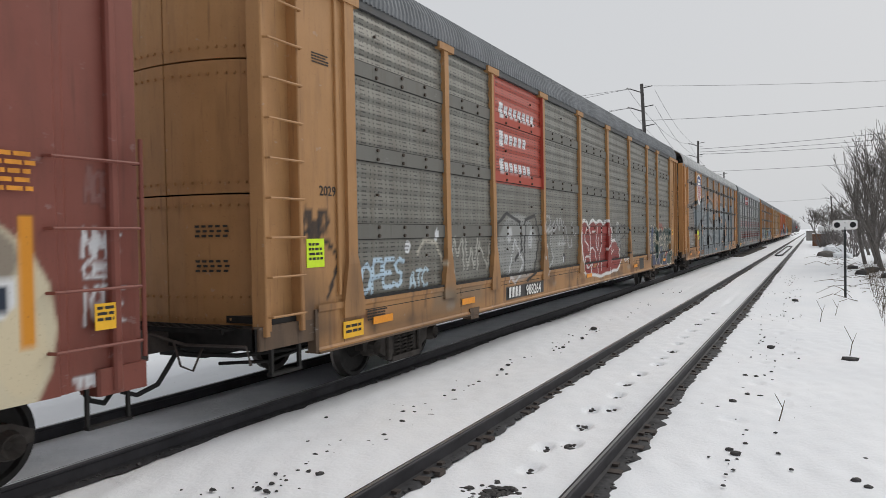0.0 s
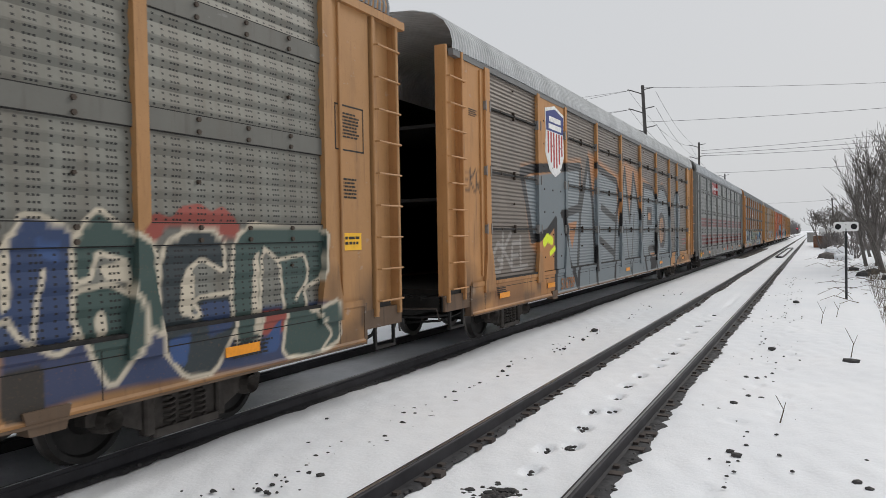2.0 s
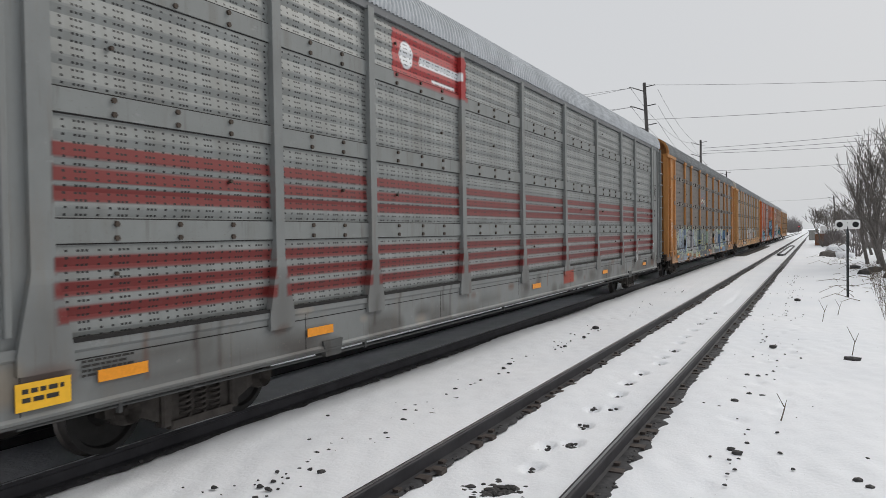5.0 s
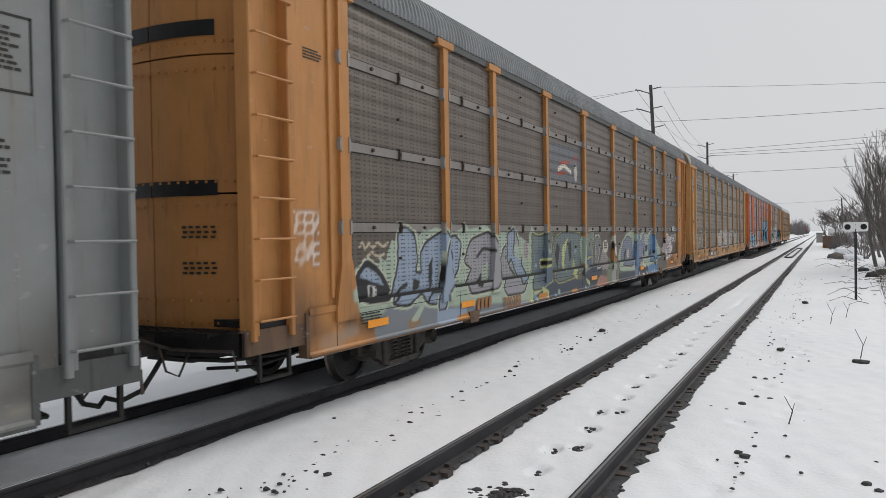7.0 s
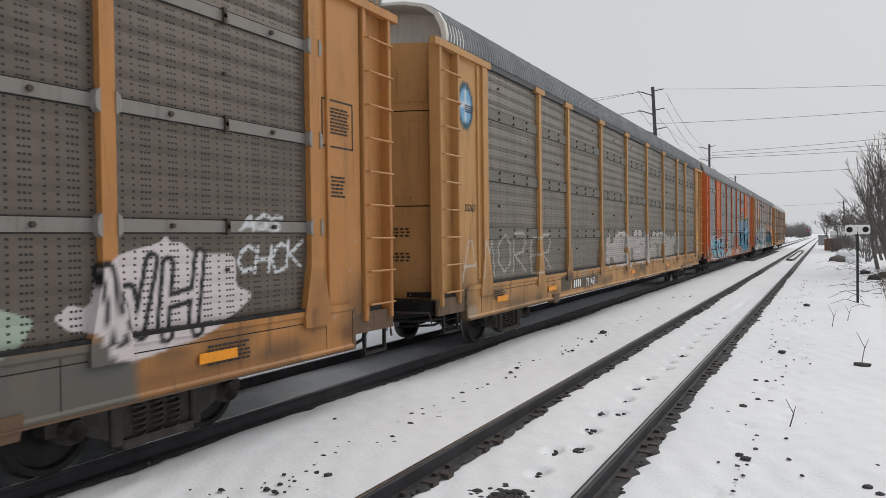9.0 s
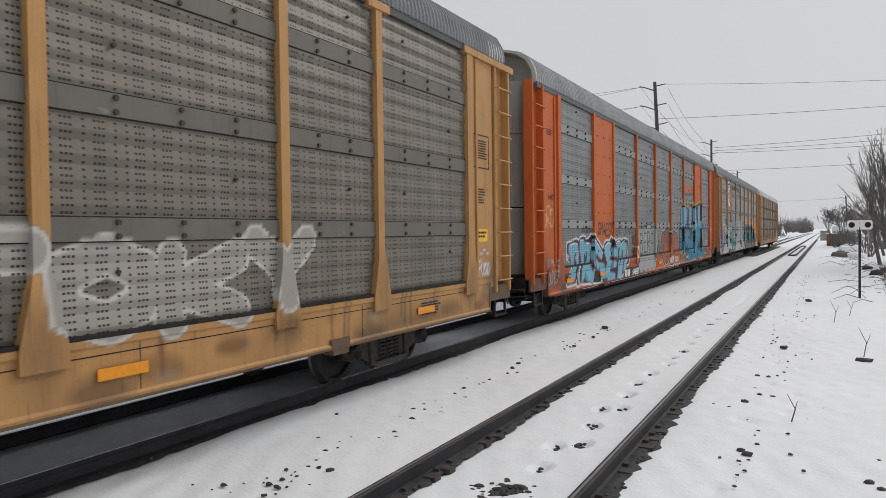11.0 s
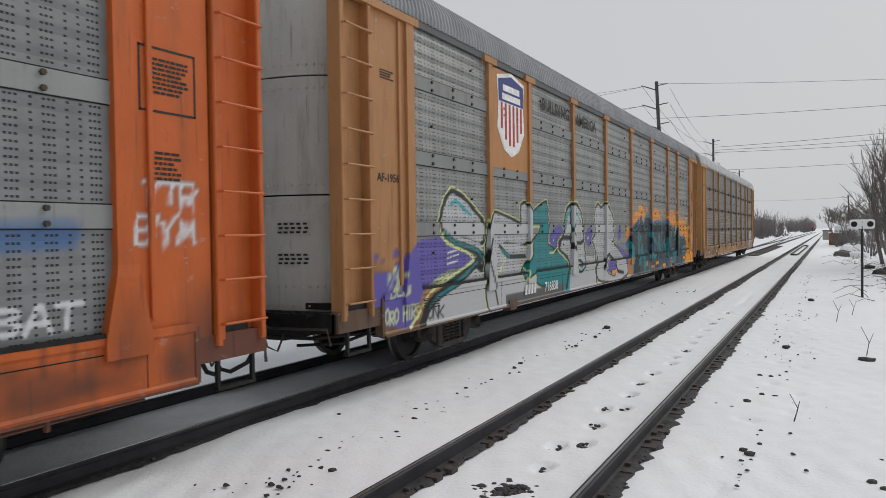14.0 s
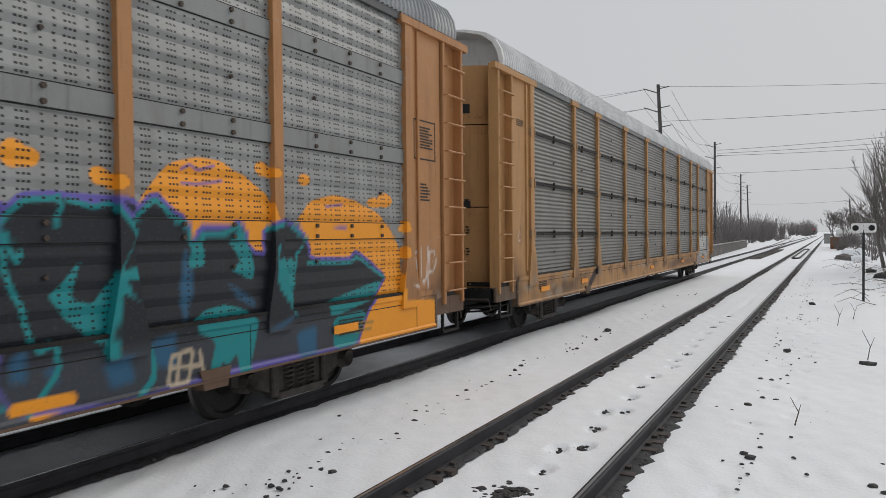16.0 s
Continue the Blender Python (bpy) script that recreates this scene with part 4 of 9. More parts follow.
def traced_sixth():
    p = []
    p += [area(bend([(-11.23, 0.72), (-11.27, 0.81), (-11.09, 0.95), (-10.9, 1.26), (-10.94, 1.3), (-11.12, 1.37), (-11.14, 1.49), (-11.1, 1.59), (-11.12, 1.69), (-11.07, 1.78), (-10.89, 1.81), (-10.68, 1.83), (-10.33, 1.89), (-10.17, 1.84), (-10.05, 1.91), (-9.83, 1.95), (-9.57, 1.92), (-9.54, 1.86), (-9.36, 1.88), (-9.1, 1.99), (-8.89, 1.96), (-8.5, 1.79), (-8.13, 1.6), (-8.03, 1.73), (-7.8, 1.81), (-7.45, 1.8), (-7.3, 1.92), (-6.92, 1.79), (-6.77, 1.7), (-6.6, 1.8), (-6.17, 1.84), (-5.99, 1.79), (-5.8, 1.85), (-5.37, 1.81), (-5.1, 1.76), (-5.32, 1.29), (-5.22, 1.01), (-5.82, 0.92), (-5.92, 0.72), (-6.88, 0.58), (-7.34, 0.57), (-8.16, 0.6), (-9.09, 0.66), (-9.68, 0.69), (-10.2, 0.71), (-10.44, 0.67), (-10.56, 0.75), (-10.74, 0.72)]), (0.66, 0.64, 0.66))]
    p += [area(bend([(-11.23, 0.72), (-11.27, 0.81), (-11.09, 0.95), (-10.9, 1.26), (-10.94, 1.3), (-11.12, 1.37), (-11.14, 1.49), (-11.1, 1.59), (-11.12, 1.69), (-11.07, 1.78), (-10.89, 1.81), (-10.68, 1.83), (-10.33, 1.89), (-10.17, 1.84), (-10.05, 1.91), (-9.83, 1.95), (-9.57, 1.92), (-9.54, 1.86), (-9.36, 1.88), (-9.1, 1.99), (-8.89, 1.96), (-8.5, 1.79), (-8.13, 1.6), (-8.03, 1.73), (-7.8, 1.81), (-7.45, 1.8), (-7.3, 1.92), (-6.92, 1.79), (-6.77, 1.7), (-6.6, 1.8), (-6.17, 1.84), (-5.99, 1.79), (-5.8, 1.85), (-5.37, 1.81), (-5.1, 1.76), (-5.32, 1.29), (-5.22, 1.01), (-5.82, 0.92), (-5.92, 0.72), (-6.88, 0.58), (-7.34, 0.57), (-8.16, 0.6), (-9.09, 0.66), (-9.68, 0.69), (-10.2, 0.71), (-10.44, 0.67), (-10.56, 0.75), (-10.74, 0.72)]), INK, grow=-0.055)]
    p += [*outlined([(-10.91, 1.67), (-10.49, 1.71), (-10.27, 1.69), (-10.2, 1.61), (-10.17, 1.41), (-10.22, 1.12), (-10.26, 0.9), (-10.2, 0.77), (-10.35, 0.81), (-10.32, 1.11), (-10.37, 1.2), (-10.35, 1.42), (-10.36, 1.51), (-10.48, 1.52), (-10.52, 1.38), (-10.54, 1.22), (-10.51, 1.05), (-10.63, 0.88), (-10.88, 0.84), (-11.07, 0.82), (-10.91, 1.04), (-10.82, 1.19), (-10.76, 1.24), (-10.74, 1.4), (-10.86, 1.46), (-10.91, 1.57)], SKYBLUE, [(MAUVE, 0.045)])]
    p += [*outlined([(-10.06, 1.77), (-9.79, 1.77), (-9.68, 1.75), (-9.65, 1.66), (-9.58, 1.72), (-9.21, 1.67), (-9.17, 1.57), (-9.21, 1.33), (-9.33, 1.2), (-9.53, 1.16), (-9.13, 1.05), (-8.97, 0.97), (-9.06, 0.79), (-9.17, 0.69), (-9.31, 0.77), (-9.67, 0.94), (-9.76, 1.04), (-9.86, 0.9), (-9.99, 0.79), (-10.05, 0.8), (-10.01, 1.16), (-9.93, 1.39), (-10.05, 1.52)], SKYBLUE, [(MAUVE, 0.045)])]
    p += [*outlined([(-9.09, 1.64), (-8.98, 1.78), (-8.62, 1.65), (-8.17, 1.39), (-8.27, 1.28), (-8.62, 1.4), (-8.9, 1.47), (-9, 1.31), (-8.74, 1.2), (-8.15, 1.15), (-7.92, 1.01), (-7.99, 0.73), (-8.16, 0.65), (-8.38, 0.67), (-8.28, 0.89), (-8.52, 1.02), (-8.89, 1.08), (-9.1, 1.19), (-9.13, 1.39)], SKYBLUE, [(MAUVE, 0.045)]),
          *outlined([(-7.98, 1.58), (-7.6, 1.68), (-7.34, 1.63), (-7.46, 1.48), (-7.09, 1.54), (-6.81, 1.45), (-6.81, 1.32), (-7.46, 1.34), (-7.51, 1.23), (-6.89, 1.14), (-6.98, 1.01), (-7.47, 1.01), (-7.48, 0.88), (-6.9, 0.82), (-6.94, 0.71), (-7.87, 0.7), (-7.93, 0.82), (-7.81, 1.07), (-7.8, 1.29), (-7.98, 1.45)], SKYBLUE, [(MAUVE, 0.045)])]
    p += [*outlined([(-6.65, 1.62), (-6.48, 1.71), (-6.13, 1.7), (-6.06, 1.61), (-5.65, 1.67), (-5.39, 1.64), (-5.5, 1.21), (-5.57, 1.04), (-5.79, 0.83), (-5.97, 0.85), (-5.85, 1.24), (-5.81, 1.45), (-5.94, 1.5), (-6.07, 1.25), (-6.04, 1.07), (-6.23, 0.64), (-6.68, 0.67), (-6.54, 0.95), (-6.6, 1.29)], SKYBLUE, [(MAUVE, 0.045)]),
          area(bend([(-10.48, 1.5), (-10.37, 1.49), (-10.36, 1.2), (-10.33, 1.07), (-10.41, 0.77), (-10.5, 0.99), (-10.53, 1.13)]), INK),
          area(bend([(-9.72, 1.45), (-9.54, 1.53), (-9.46, 1.46), (-9.5, 1.32), (-9.66, 1.23), (-9.74, 1.21)]), INK),
          area(bend([(-7.32, 1.47), (-7.2, 1.44), (-7.23, 1.33), (-7.33, 1.35)]), INK),
          area(bend([(-6.42, 1.52), (-6.24, 1.57), (-6.29, 1.22), (-6.42, 0.94)]), INK)]
    p += [area(bend([(-10.42, 1.43), (-10.38, 1.43), (-10.38, 1.31), (-10.44, 1.35)]), (0.52, 0.40, 0.38)),
          area(bend([(-10.39, 1.06), (-10.32, 1.02), (-10.36, 0.8), (-10.41, 0.98)]), (0.52, 0.40, 0.38)),
          area(bend([(-9.61, 1.49), (-9.53, 1.49), (-9.55, 1.39), (-9.61, 1.41)]), (0.52, 0.40, 0.38)),
          area(bend([(-11.08, 1.51), (-10.9, 1.47), (-10.9, 1.36), (-11.08, 1.39)]), (0.52, 0.40, 0.38)),
          area(bend([(-11.01, 1.03), (-10.91, 1.07), (-10.95, 0.94), (-11.1, 0.86)]), (0.52, 0.40, 0.38)),
          area(bend([(-9.56, 0.86), (-9.34, 0.89), (-9.39, 0.79), (-9.63, 0.78)]), (0.52, 0.40, 0.38)),
          line(bend([(-10.86, 1.69), (-10.49, 1.74), (-10.26, 1.71)], False), 0.018, (0.60, 0.78, 0.84)),
          line(bend([(-10.01, 1.8), (-9.76, 1.8)], False), 0.018, (0.60, 0.78, 0.84))]
    p += [line(bend([(-9.56, 1.73), (-9.21, 1.71), (-9.13, 1.59)], False), 0.018, (0.60, 0.78, 0.84)),
          line(bend([(-9, 1.8), (-8.59, 1.68), (-8.14, 1.42)], False), 0.018, (0.60, 0.78, 0.84)),
          line(bend([(-7.94, 1.61), (-7.57, 1.71), (-7.31, 1.66)], False), 0.018, (0.60, 0.78, 0.84)),
          line(bend([(-6.65, 1.63), (-6.48, 1.72), (-6.21, 1.73)], False), 0.018, (0.60, 0.78, 0.84)),
          line(bend([(-6.06, 1.62), (-5.76, 1.71), (-5.49, 1.7)], False), 0.018, (0.60, 0.78, 0.84)),
          line(bend([(-10.21, 1.53), (-10.22, 1.18), (-10.28, 0.9)], False), 0.018, (0.60, 0.78, 0.84)),
          line(bend([(-9.06, 1.61), (-9, 1.31), (-8.95, 1.09)], False), 0.03, INK),
          line(bend([(-7.19, 1.56), (-7.26, 1.17), (-7.33, 0.98)], False), 0.02, INK)]
    p += [area(bend([(-10.76, 1.1), (-10.51, 1.1), (-10.63, 0.88), (-11.02, 0.82)]), (0.09, 0.40, 0.52), soft=0.1, alpha=0.8),
          area(bend([(-9.99, 0.98), (-9.67, 0.92), (-9.24, 0.78), (-9.08, 0.96), (-9.14, 0.7), (-9.68, 0.8)]), (0.09, 0.40, 0.52), soft=0.1, alpha=0.8),
          area(bend([(-8.38, 0.77), (-8, 0.79), (-8.1, 0.64)]), (0.09, 0.40, 0.52), soft=0.1, alpha=0.8),
          area(bend([(-7.89, 0.85), (-7.48, 0.87), (-6.94, 0.78), (-7.84, 0.7)]), (0.09, 0.40, 0.52), soft=0.1, alpha=0.8),
          line(bend([(-10.92, 0.77), (-10.56, 0.73), (-10.5, 0.88), (-10.43, 0.7), (-10.2, 0.74)], False), 0.02, (0.55, 0.53, 0.54))]
    p += [area(bend([(3.43, 2.7), (3.55, 2.78), (3.8, 2.98), (4, 3.05), (4.37, 3.05), (5.01, 3.04), (5.35, 3.02), (5.52, 2.96), (5.58, 2.92), (5.87, 3.1), (6.13, 3.18), (6.46, 3.13), (6.57, 3.06), (7.05, 3.11), (7.59, 3.16), (7.8, 3.16), (8.18, 3.27), (9.1, 3.28), (9.57, 3.28), (9.63, 2.12), (9.67, 1.49), (9.41, 1.24), (8.77, 1.15), (8.76, 0.78), (7.66, 0.78), (6.5, 0.81), (5.29, 0.85), (4.49, 1.07), (3.95, 1.09), (3.42, 1.17), (3.37, 1.36), (3.27, 1.65), (3.25, 1.83), (3.36, 2.11), (3.34, 2.2), (3.57, 2.49), (3.6, 2.59)]), (0.52, 0.30, 0.06), grow=0.09, soft=0.08)]
    p += [area(bend([(3.43, 2.7), (3.55, 2.78), (3.8, 2.98), (4, 3.05), (4.37, 3.05), (5.01, 3.04), (5.35, 3.02), (5.52, 2.96), (5.58, 2.92), (5.87, 3.1), (6.13, 3.18), (6.46, 3.13), (6.57, 3.06), (7.05, 3.11), (7.59, 3.16), (7.8, 3.16), (8.18, 3.27), (9.1, 3.28), (9.57, 3.28), (9.63, 2.12), (9.67, 1.49), (9.41, 1.24), (8.77, 1.15), (8.76, 0.78), (7.66, 0.78), (6.5, 0.81), (5.29, 0.85), (4.49, 1.07), (3.95, 1.09), (3.42, 1.17), (3.37, 1.36), (3.27, 1.65), (3.25, 1.83), (3.36, 2.11), (3.34, 2.2), (3.57, 2.49), (3.6, 2.59)]), INK)]
    p += [area(bend([(4.47, 1.13), (5.48, 1.14), (7, 1.13), (8.77, 1.18), (10.38, 1.15), (10.37, 0.79), (8.94, 0.79), (6.99, 0.74), (5.29, 0.66), (4.45, 0.65)]), (0.02, 0.19, 0.29)),
          area(bend([(3.54, 1.14), (4.03, 1.13), (4.08, 1.49), (4.16, 1.69), (4.26, 1.69), (4.48, 1.24), (4.46, 1.08), (3.95, 1.1)]), (0.02, 0.19, 0.29)),
          area(bend([(3.76, 2.78), (3.81, 2.85), (3.85, 2.8), (3.84, 2.95), (4.13, 2.97), (4.37, 2.94), (4.41, 2.65), (4.39, 2.19), (4.11, 2.17), (4.04, 2.24), (3.98, 2.19), (3.62, 2.16), (3.57, 2.2), (3.75, 2.32), (3.83, 2.51)]), (0.20, 0.375, 0.52), grow=0.02)]
    p += [area(bend([(3.48, 1.92), (3.55, 2.01), (3.98, 2.06), (4.17, 2.05), (4.04, 1.96), (4, 1.8), (4.08, 1.72), (4.1, 1.49), (4.01, 1.08), (3.59, 1.14), (3.55, 1.53), (3.52, 1.73)]), (0.025, 0.235, 0.365), grow=0.02),
          area(bend([(4.47, 2.98), (5.01, 2.98), (5.08, 2.9), (5.35, 2.87), (5.26, 2.71), (5.12, 2.41), (5.09, 2.26), (5.2, 2.17), (4.99, 2.08), (4.87, 2.25), (4.71, 2.28), (4.67, 2.14), (4.46, 2.14), (4.5, 2.49)]), (0.20, 0.375, 0.52), grow=0.02)]
    p += [area(bend([(4.5, 1.95), (4.67, 2.08), (4.86, 2.06), (4.82, 1.83), (5.02, 1.88), (5.15, 2.08), (5.46, 1.99), (5.54, 1.68), (5.44, 1.38), (4.97, 1.36), (4.84, 1.2), (4.5, 1.16), (4.47, 1.57)]), (0.025, 0.235, 0.365), grow=0.02),
          area(bend([(5.87, 2.94), (5.97, 3.03), (6.46, 3.03), (6.44, 2.39), (6.22, 2.35), (6.11, 2.25), (6.38, 2.22), (6.72, 2.22), (6.54, 2.12), (5.7, 2.15), (5.58, 2.18), (5.8, 2.37), (5.91, 2.69)]), (0.20, 0.375, 0.52), grow=0.02)]
    p += [area(bend([(5.55, 2.05), (5.89, 1.95), (6.09, 1.53), (6.24, 1.25), (6.41, 1.64), (6.53, 1.84), (6.77, 1.84), (7.02, 1.83), (6.82, 1.34), (6.63, 1.11), (6.07, 1.07), (5.48, 1.19), (5.63, 1.49)]), (0.025, 0.235, 0.365), grow=0.02),
          area(bend([(6.86, 2.93), (7.05, 3.01), (7.51, 3.03), (7.57, 2.49), (7.63, 2.35), (7.85, 2.27), (7.93, 2.12), (7.35, 2.1), (7.02, 2.06), (6.83, 1.97), (6.66, 2.01), (6.72, 2.12), (7.03, 2.3), (6.85, 2.61)]), (0.20, 0.375, 0.52), grow=0.02),
          area(bend([(7.93, 2.16), (7.96, 1.96), (7.9, 1.34), (7.67, 1.01), (7.38, 0.85), (7.12, 0.95), (6.75, 1.13), (7.01, 1.61), (7.28, 1.9), (7.35, 2.1)]), (0.025, 0.235, 0.365), grow=0.02)]
    p += [area(bend([(7.99, 3.07), (8.58, 3.19), (8.65, 2.7), (8.61, 2.41), (8.95, 2.42), (9.01, 3.1), (9.37, 3.13), (9.5, 2.21), (8.89, 2.12), (8.63, 2.12), (8.55, 2.16), (8.02, 2.16)]), (0.20, 0.375, 0.52), grow=0.02),
          area(bend([(8.03, 2.2), (8.55, 2.2), (8.57, 1.87), (8.45, 1.47), (8.16, 1.4), (7.98, 1.65)]), (0.025, 0.235, 0.365), grow=0.02),
          area(bend([(8.91, 2.14), (9.5, 2.23), (9.6, 1.49), (9.17, 1.36), (8.96, 1.52)]), (0.025, 0.235, 0.365), grow=0.02),
          line(bend([(3.7, 2.11), (3.97, 2.03), (4.52, 2.11), (4.83, 2.08), (5.33, 2.14), (5.89, 2.02), (6.78, 2.08)], False), 0.022, INK),
          line(bend([(3.6, 1.58), (3.9, 1.48), (4.12, 1.59)], False), 0.022, INK)]
    p += [line(bend([(4.54, 1.45), (4.97, 1.53), (5.49, 1.38)], False), 0.022, INK),
          line(bend([(7.02, 1.97), (6.88, 1.55), (7, 1.33)], False), 0.022, INK),
          line(bend([(6.07, 1), (6.22, 0.78), (6.19, 0.62)], False), 0.022, INK),
          line(bend([(4.88, 1.2), (4.83, 0.86), (4.71, 0.71)], False), 0.022, INK),
          area(bend([(3.98, 2.06), (4.24, 2.08), (4.27, 1.98), (4.04, 1.96)]), INK),
          area(bend([(4.2, 1.9), (4.48, 1.92), (4.46, 1.08), (4.28, 1.05), (4.16, 1.59), (4.08, 1.8)]), INK),
          line(bend([(8.2, 1.4), (7.81, 0.88), (7.38, 0.63), (7.24, 0.46)], False), 0.06, INK),
          line(bend([(7.01, 1.51), (7.68, 1.32)], False), 0.04, (0.40, 0.16, 0.04)),
          line(bend([(8.37, 1.75), (8.7, 1.72)], False), 0.04, (0.40, 0.16, 0.04))]
    return p


def traced_seventh():
    p = []
    p += [area(bend([(-13.54, 1.06), (-13.36, 1.12), (-13.1, 1.18), (-12.9, 1.44), (-12.75, 1.5), (-12.5, 1.5), (-12.24, 1.48), (-12.17, 1.58), (-11.92, 1.68), (-11.73, 1.78), (-11.57, 1.89), (-11.14, 1.94), (-10.77, 1.96), (-10.52, 1.96), (-9.82, 1.74), (-9.73, 1.63), (-10.38, 1.47), (-10.79, 1.37), (-11.5, 1.13), (-11.68, 0.76), (-11.83, 0.67), (-12.83, 0.85), (-13.51, 0.99)]), PURPLE),
          disc(-12.62, 1.71, 0.07, 0.06, PURPLE),
          disc(-12.1, 1.74, 0.08, 0.06, PURPLE),
          disc(-12.21, 1.48, 0.04, 0.03, PURPLE),
          disc(-12.79, 1.56, 0.03, 0.02, PURPLE),
          disc(-12.44, 1.65, 0.03, 0.02, PURPLE)]
    p += [area(bend([(-11.58, 0.6), (-11.17, 1.01), (-9.95, 1.3), (-9.2, 1.5), (-8.64, 1.66), (-6.95, 1.77), (-4.66, 1.82), (-4.71, 0.15), (-8.68, 0.38), (-10.41, 0.52)]), PAINT_GREY),
          *outlined([(-10.71, 2.09), (-10.73, 2.21), (-10.58, 2.49), (-10.35, 2.66), (-9.91, 2.55), (-9.16, 2.16), (-9.19, 1.9), (-9.35, 1.85), (-9.93, 1.95), (-10.37, 1.96), (-10.52, 1.94)], PAINT_GREY, [(LIME, 0.12), (INK, 0.085)]),
          area(bend([(-10.37, 1.99), (-9.93, 1.93), (-9.26, 1.83), (-9.17, 1.61), (-9.46, 1.68), (-10.16, 1.8)]), PAINT_GREY),
          area(bend([(-10.37, 1.81), (-9.82, 1.69), (-9.56, 1.6), (-10.06, 1.44), (-10.59, 1.45), (-10.53, 1.67)]), PURPLE),
          line(bend([(-11.12, 1.18), (-10.54, 1.25), (-9.95, 1.33)], False), 0.014, LIME),
          line(bend([(-10.98, 1.29), (-10.49, 1.36)], False), 0.014, LIME)]
    p += [line(bend([(-10.53, 1.7), (-10.16, 1.75)], False), 0.012, (0.75, 0.77, 0.72)),
          line(bend([(-10.53, 1.62), (-10.16, 1.67)], False), 0.012, (0.75, 0.77, 0.72)),
          line(bend([(-10.54, 1.53), (-10.17, 1.57)], False), 0.012, (0.75, 0.77, 0.72)),
          line(bend([(-10.69, 2.02), (-10.37, 1.86), (-9.46, 1.71), (-9.09, 1.53), (-9.27, 1.39), (-9.46, 1.48)], False), 0.07, INK),
          line(bend([(-10.67, 2.04), (-10.35, 1.88), (-9.45, 1.73), (-9.17, 1.55)], False), 0.028, TEAL),
          line(bend([(-9.36, 1.54), (-9.95, 1.33), (-10.98, 1.06), (-11.26, 0.9), (-11.46, 0.63)], False), 0.085, INK),
          line(bend([(-9.46, 1.51), (-9.95, 1.31), (-10.94, 1.05), (-11.19, 0.92)], False), 0.03, TEAL)]
    p += [line(bend([(-10.75, 1.99), (-10.5, 1.85), (-9.82, 1.69), (-9.51, 1.57), (-10.06, 1.41), (-11.16, 1.17), (-11.51, 0.85), (-11.79, 0.67)], False), 0.026, LIME),
          line(bend([(-10.41, 2.48), (-10.19, 2.53), (-9.86, 2.38), (-9.68, 2.32)], False), 0.035, (0.05, 0.36, 0.40)),
          *outlined([(-9.03, 2.05), (-8.88, 2.32), (-8.62, 2.36), (-8, 2.26), (-7.41, 2.15), (-7.43, 2.52), (-7.21, 2.58), (-6.93, 2.42), (-6.88, 2.17), (-6.98, 1.86), (-7.33, 1.78), (-8.33, 1.85), (-8.18, 1.68), (-8.64, 1.58), (-8.8, 1.13), (-8.74, 0.59), (-9.03, 0.58), (-9.16, 0.94), (-9.09, 1.53)], PAINT_GREY, [(LIME, 0.085), (INK, 0.06)]),
          area(bend([(-8.78, 1.82), (-7.33, 1.78), (-6.96, 1.51), (-6.98, 0.71), (-8.82, 0.56), (-8.93, 1.37)]), PAINT_GREY)]
    p += [line(bend([(-8.46, 1.76), (-8.1, 1.56), (-7.24, 1.54)], False), 0.045, INK),
          line(bend([(-8.41, 1.69), (-8.02, 1.57)], False), 0.03, TEAL),
          line(bend([(-8.65, 1.2), (-8.35, 1.41), (-8.22, 1.56)], False), 0.02, LIME),
          line(bend([(-8.92, 1.9), (-9.09, 1.53), (-8.8, 1.06), (-8.67, 0.73)], False), 0.03, INK),
          *outlined([(-6.83, 2.4), (-5.99, 2.66), (-5.88, 2.42), (-5.95, 1.75), (-5.44, 1.59), (-4.54, 1.5), (-4.61, 0.87), (-5.7, 0.78), (-6.67, 0.97), (-6.77, 1.23), (-7.31, 1.11), (-7.49, 1.23), (-6.96, 1.51), (-6.95, 1.77), (-6.54, 1.95), (-6.33, 2.18), (-6.84, 2.17)], TEAL, [(LIME, 0.07), (INK, 0.05)]),
          area(bend([(-5.91, 1.46), (-4.54, 1.48), (-4.38, 0.43), (-5.71, 0.42)]), (0.015, 0.27, 0.30)),
          disc(-5.38, 1.88, 0.44, 0.23, PURPLE)]
    p += [disc(-5.48, 1.84, 0.10, 0.04, LIME),
          line(bend([(-7.34, 1.31), (-7.12, 1.21), (-7.25, 1.08)], False), 0.02, LIME),
          area(bend([(-4.6, 0.7), (-4.47, 1.12), (-4.28, 1.3), (-3.27, 1.43), (-2.37, 1.35), (-1.72, 1.24), (0.88, 1.1), (1.15, 0.73), (-0.44, 0.58), (-2.77, 0.58), (-4.6, 0.61)]), PAINT_GREY),
          disc(-2.92, 1.88, 0.30, 0.24, PURPLE),
          disc(-2.99, 1.85, 0.06, 0.04, LIME),
          disc(0.05, 1.93, 0.19, 0.20, PURPLE),
          disc(1.01, 1.92, 0.24, 0.22, (0.70, 0.27, 0.02)),
          disc(-5.26, 1.93, 0.29, 0.24, PURPLE),
          area(bend([(-5.79, 1.48), (-5.41, 1.59), (-4.64, 1.42), (-4.61, 1.21), (-4.76, 0.73), (-5.43, 0.72), (-5.81, 0.73)]), TEAL),
          line(bend([(-5.54, 1.6), (-5.17, 1.62), (-4.64, 1.46), (-4.56, 1.33), (-4.65, 1.05), (-4.8, 0.74)], False), 0.06, INK)]
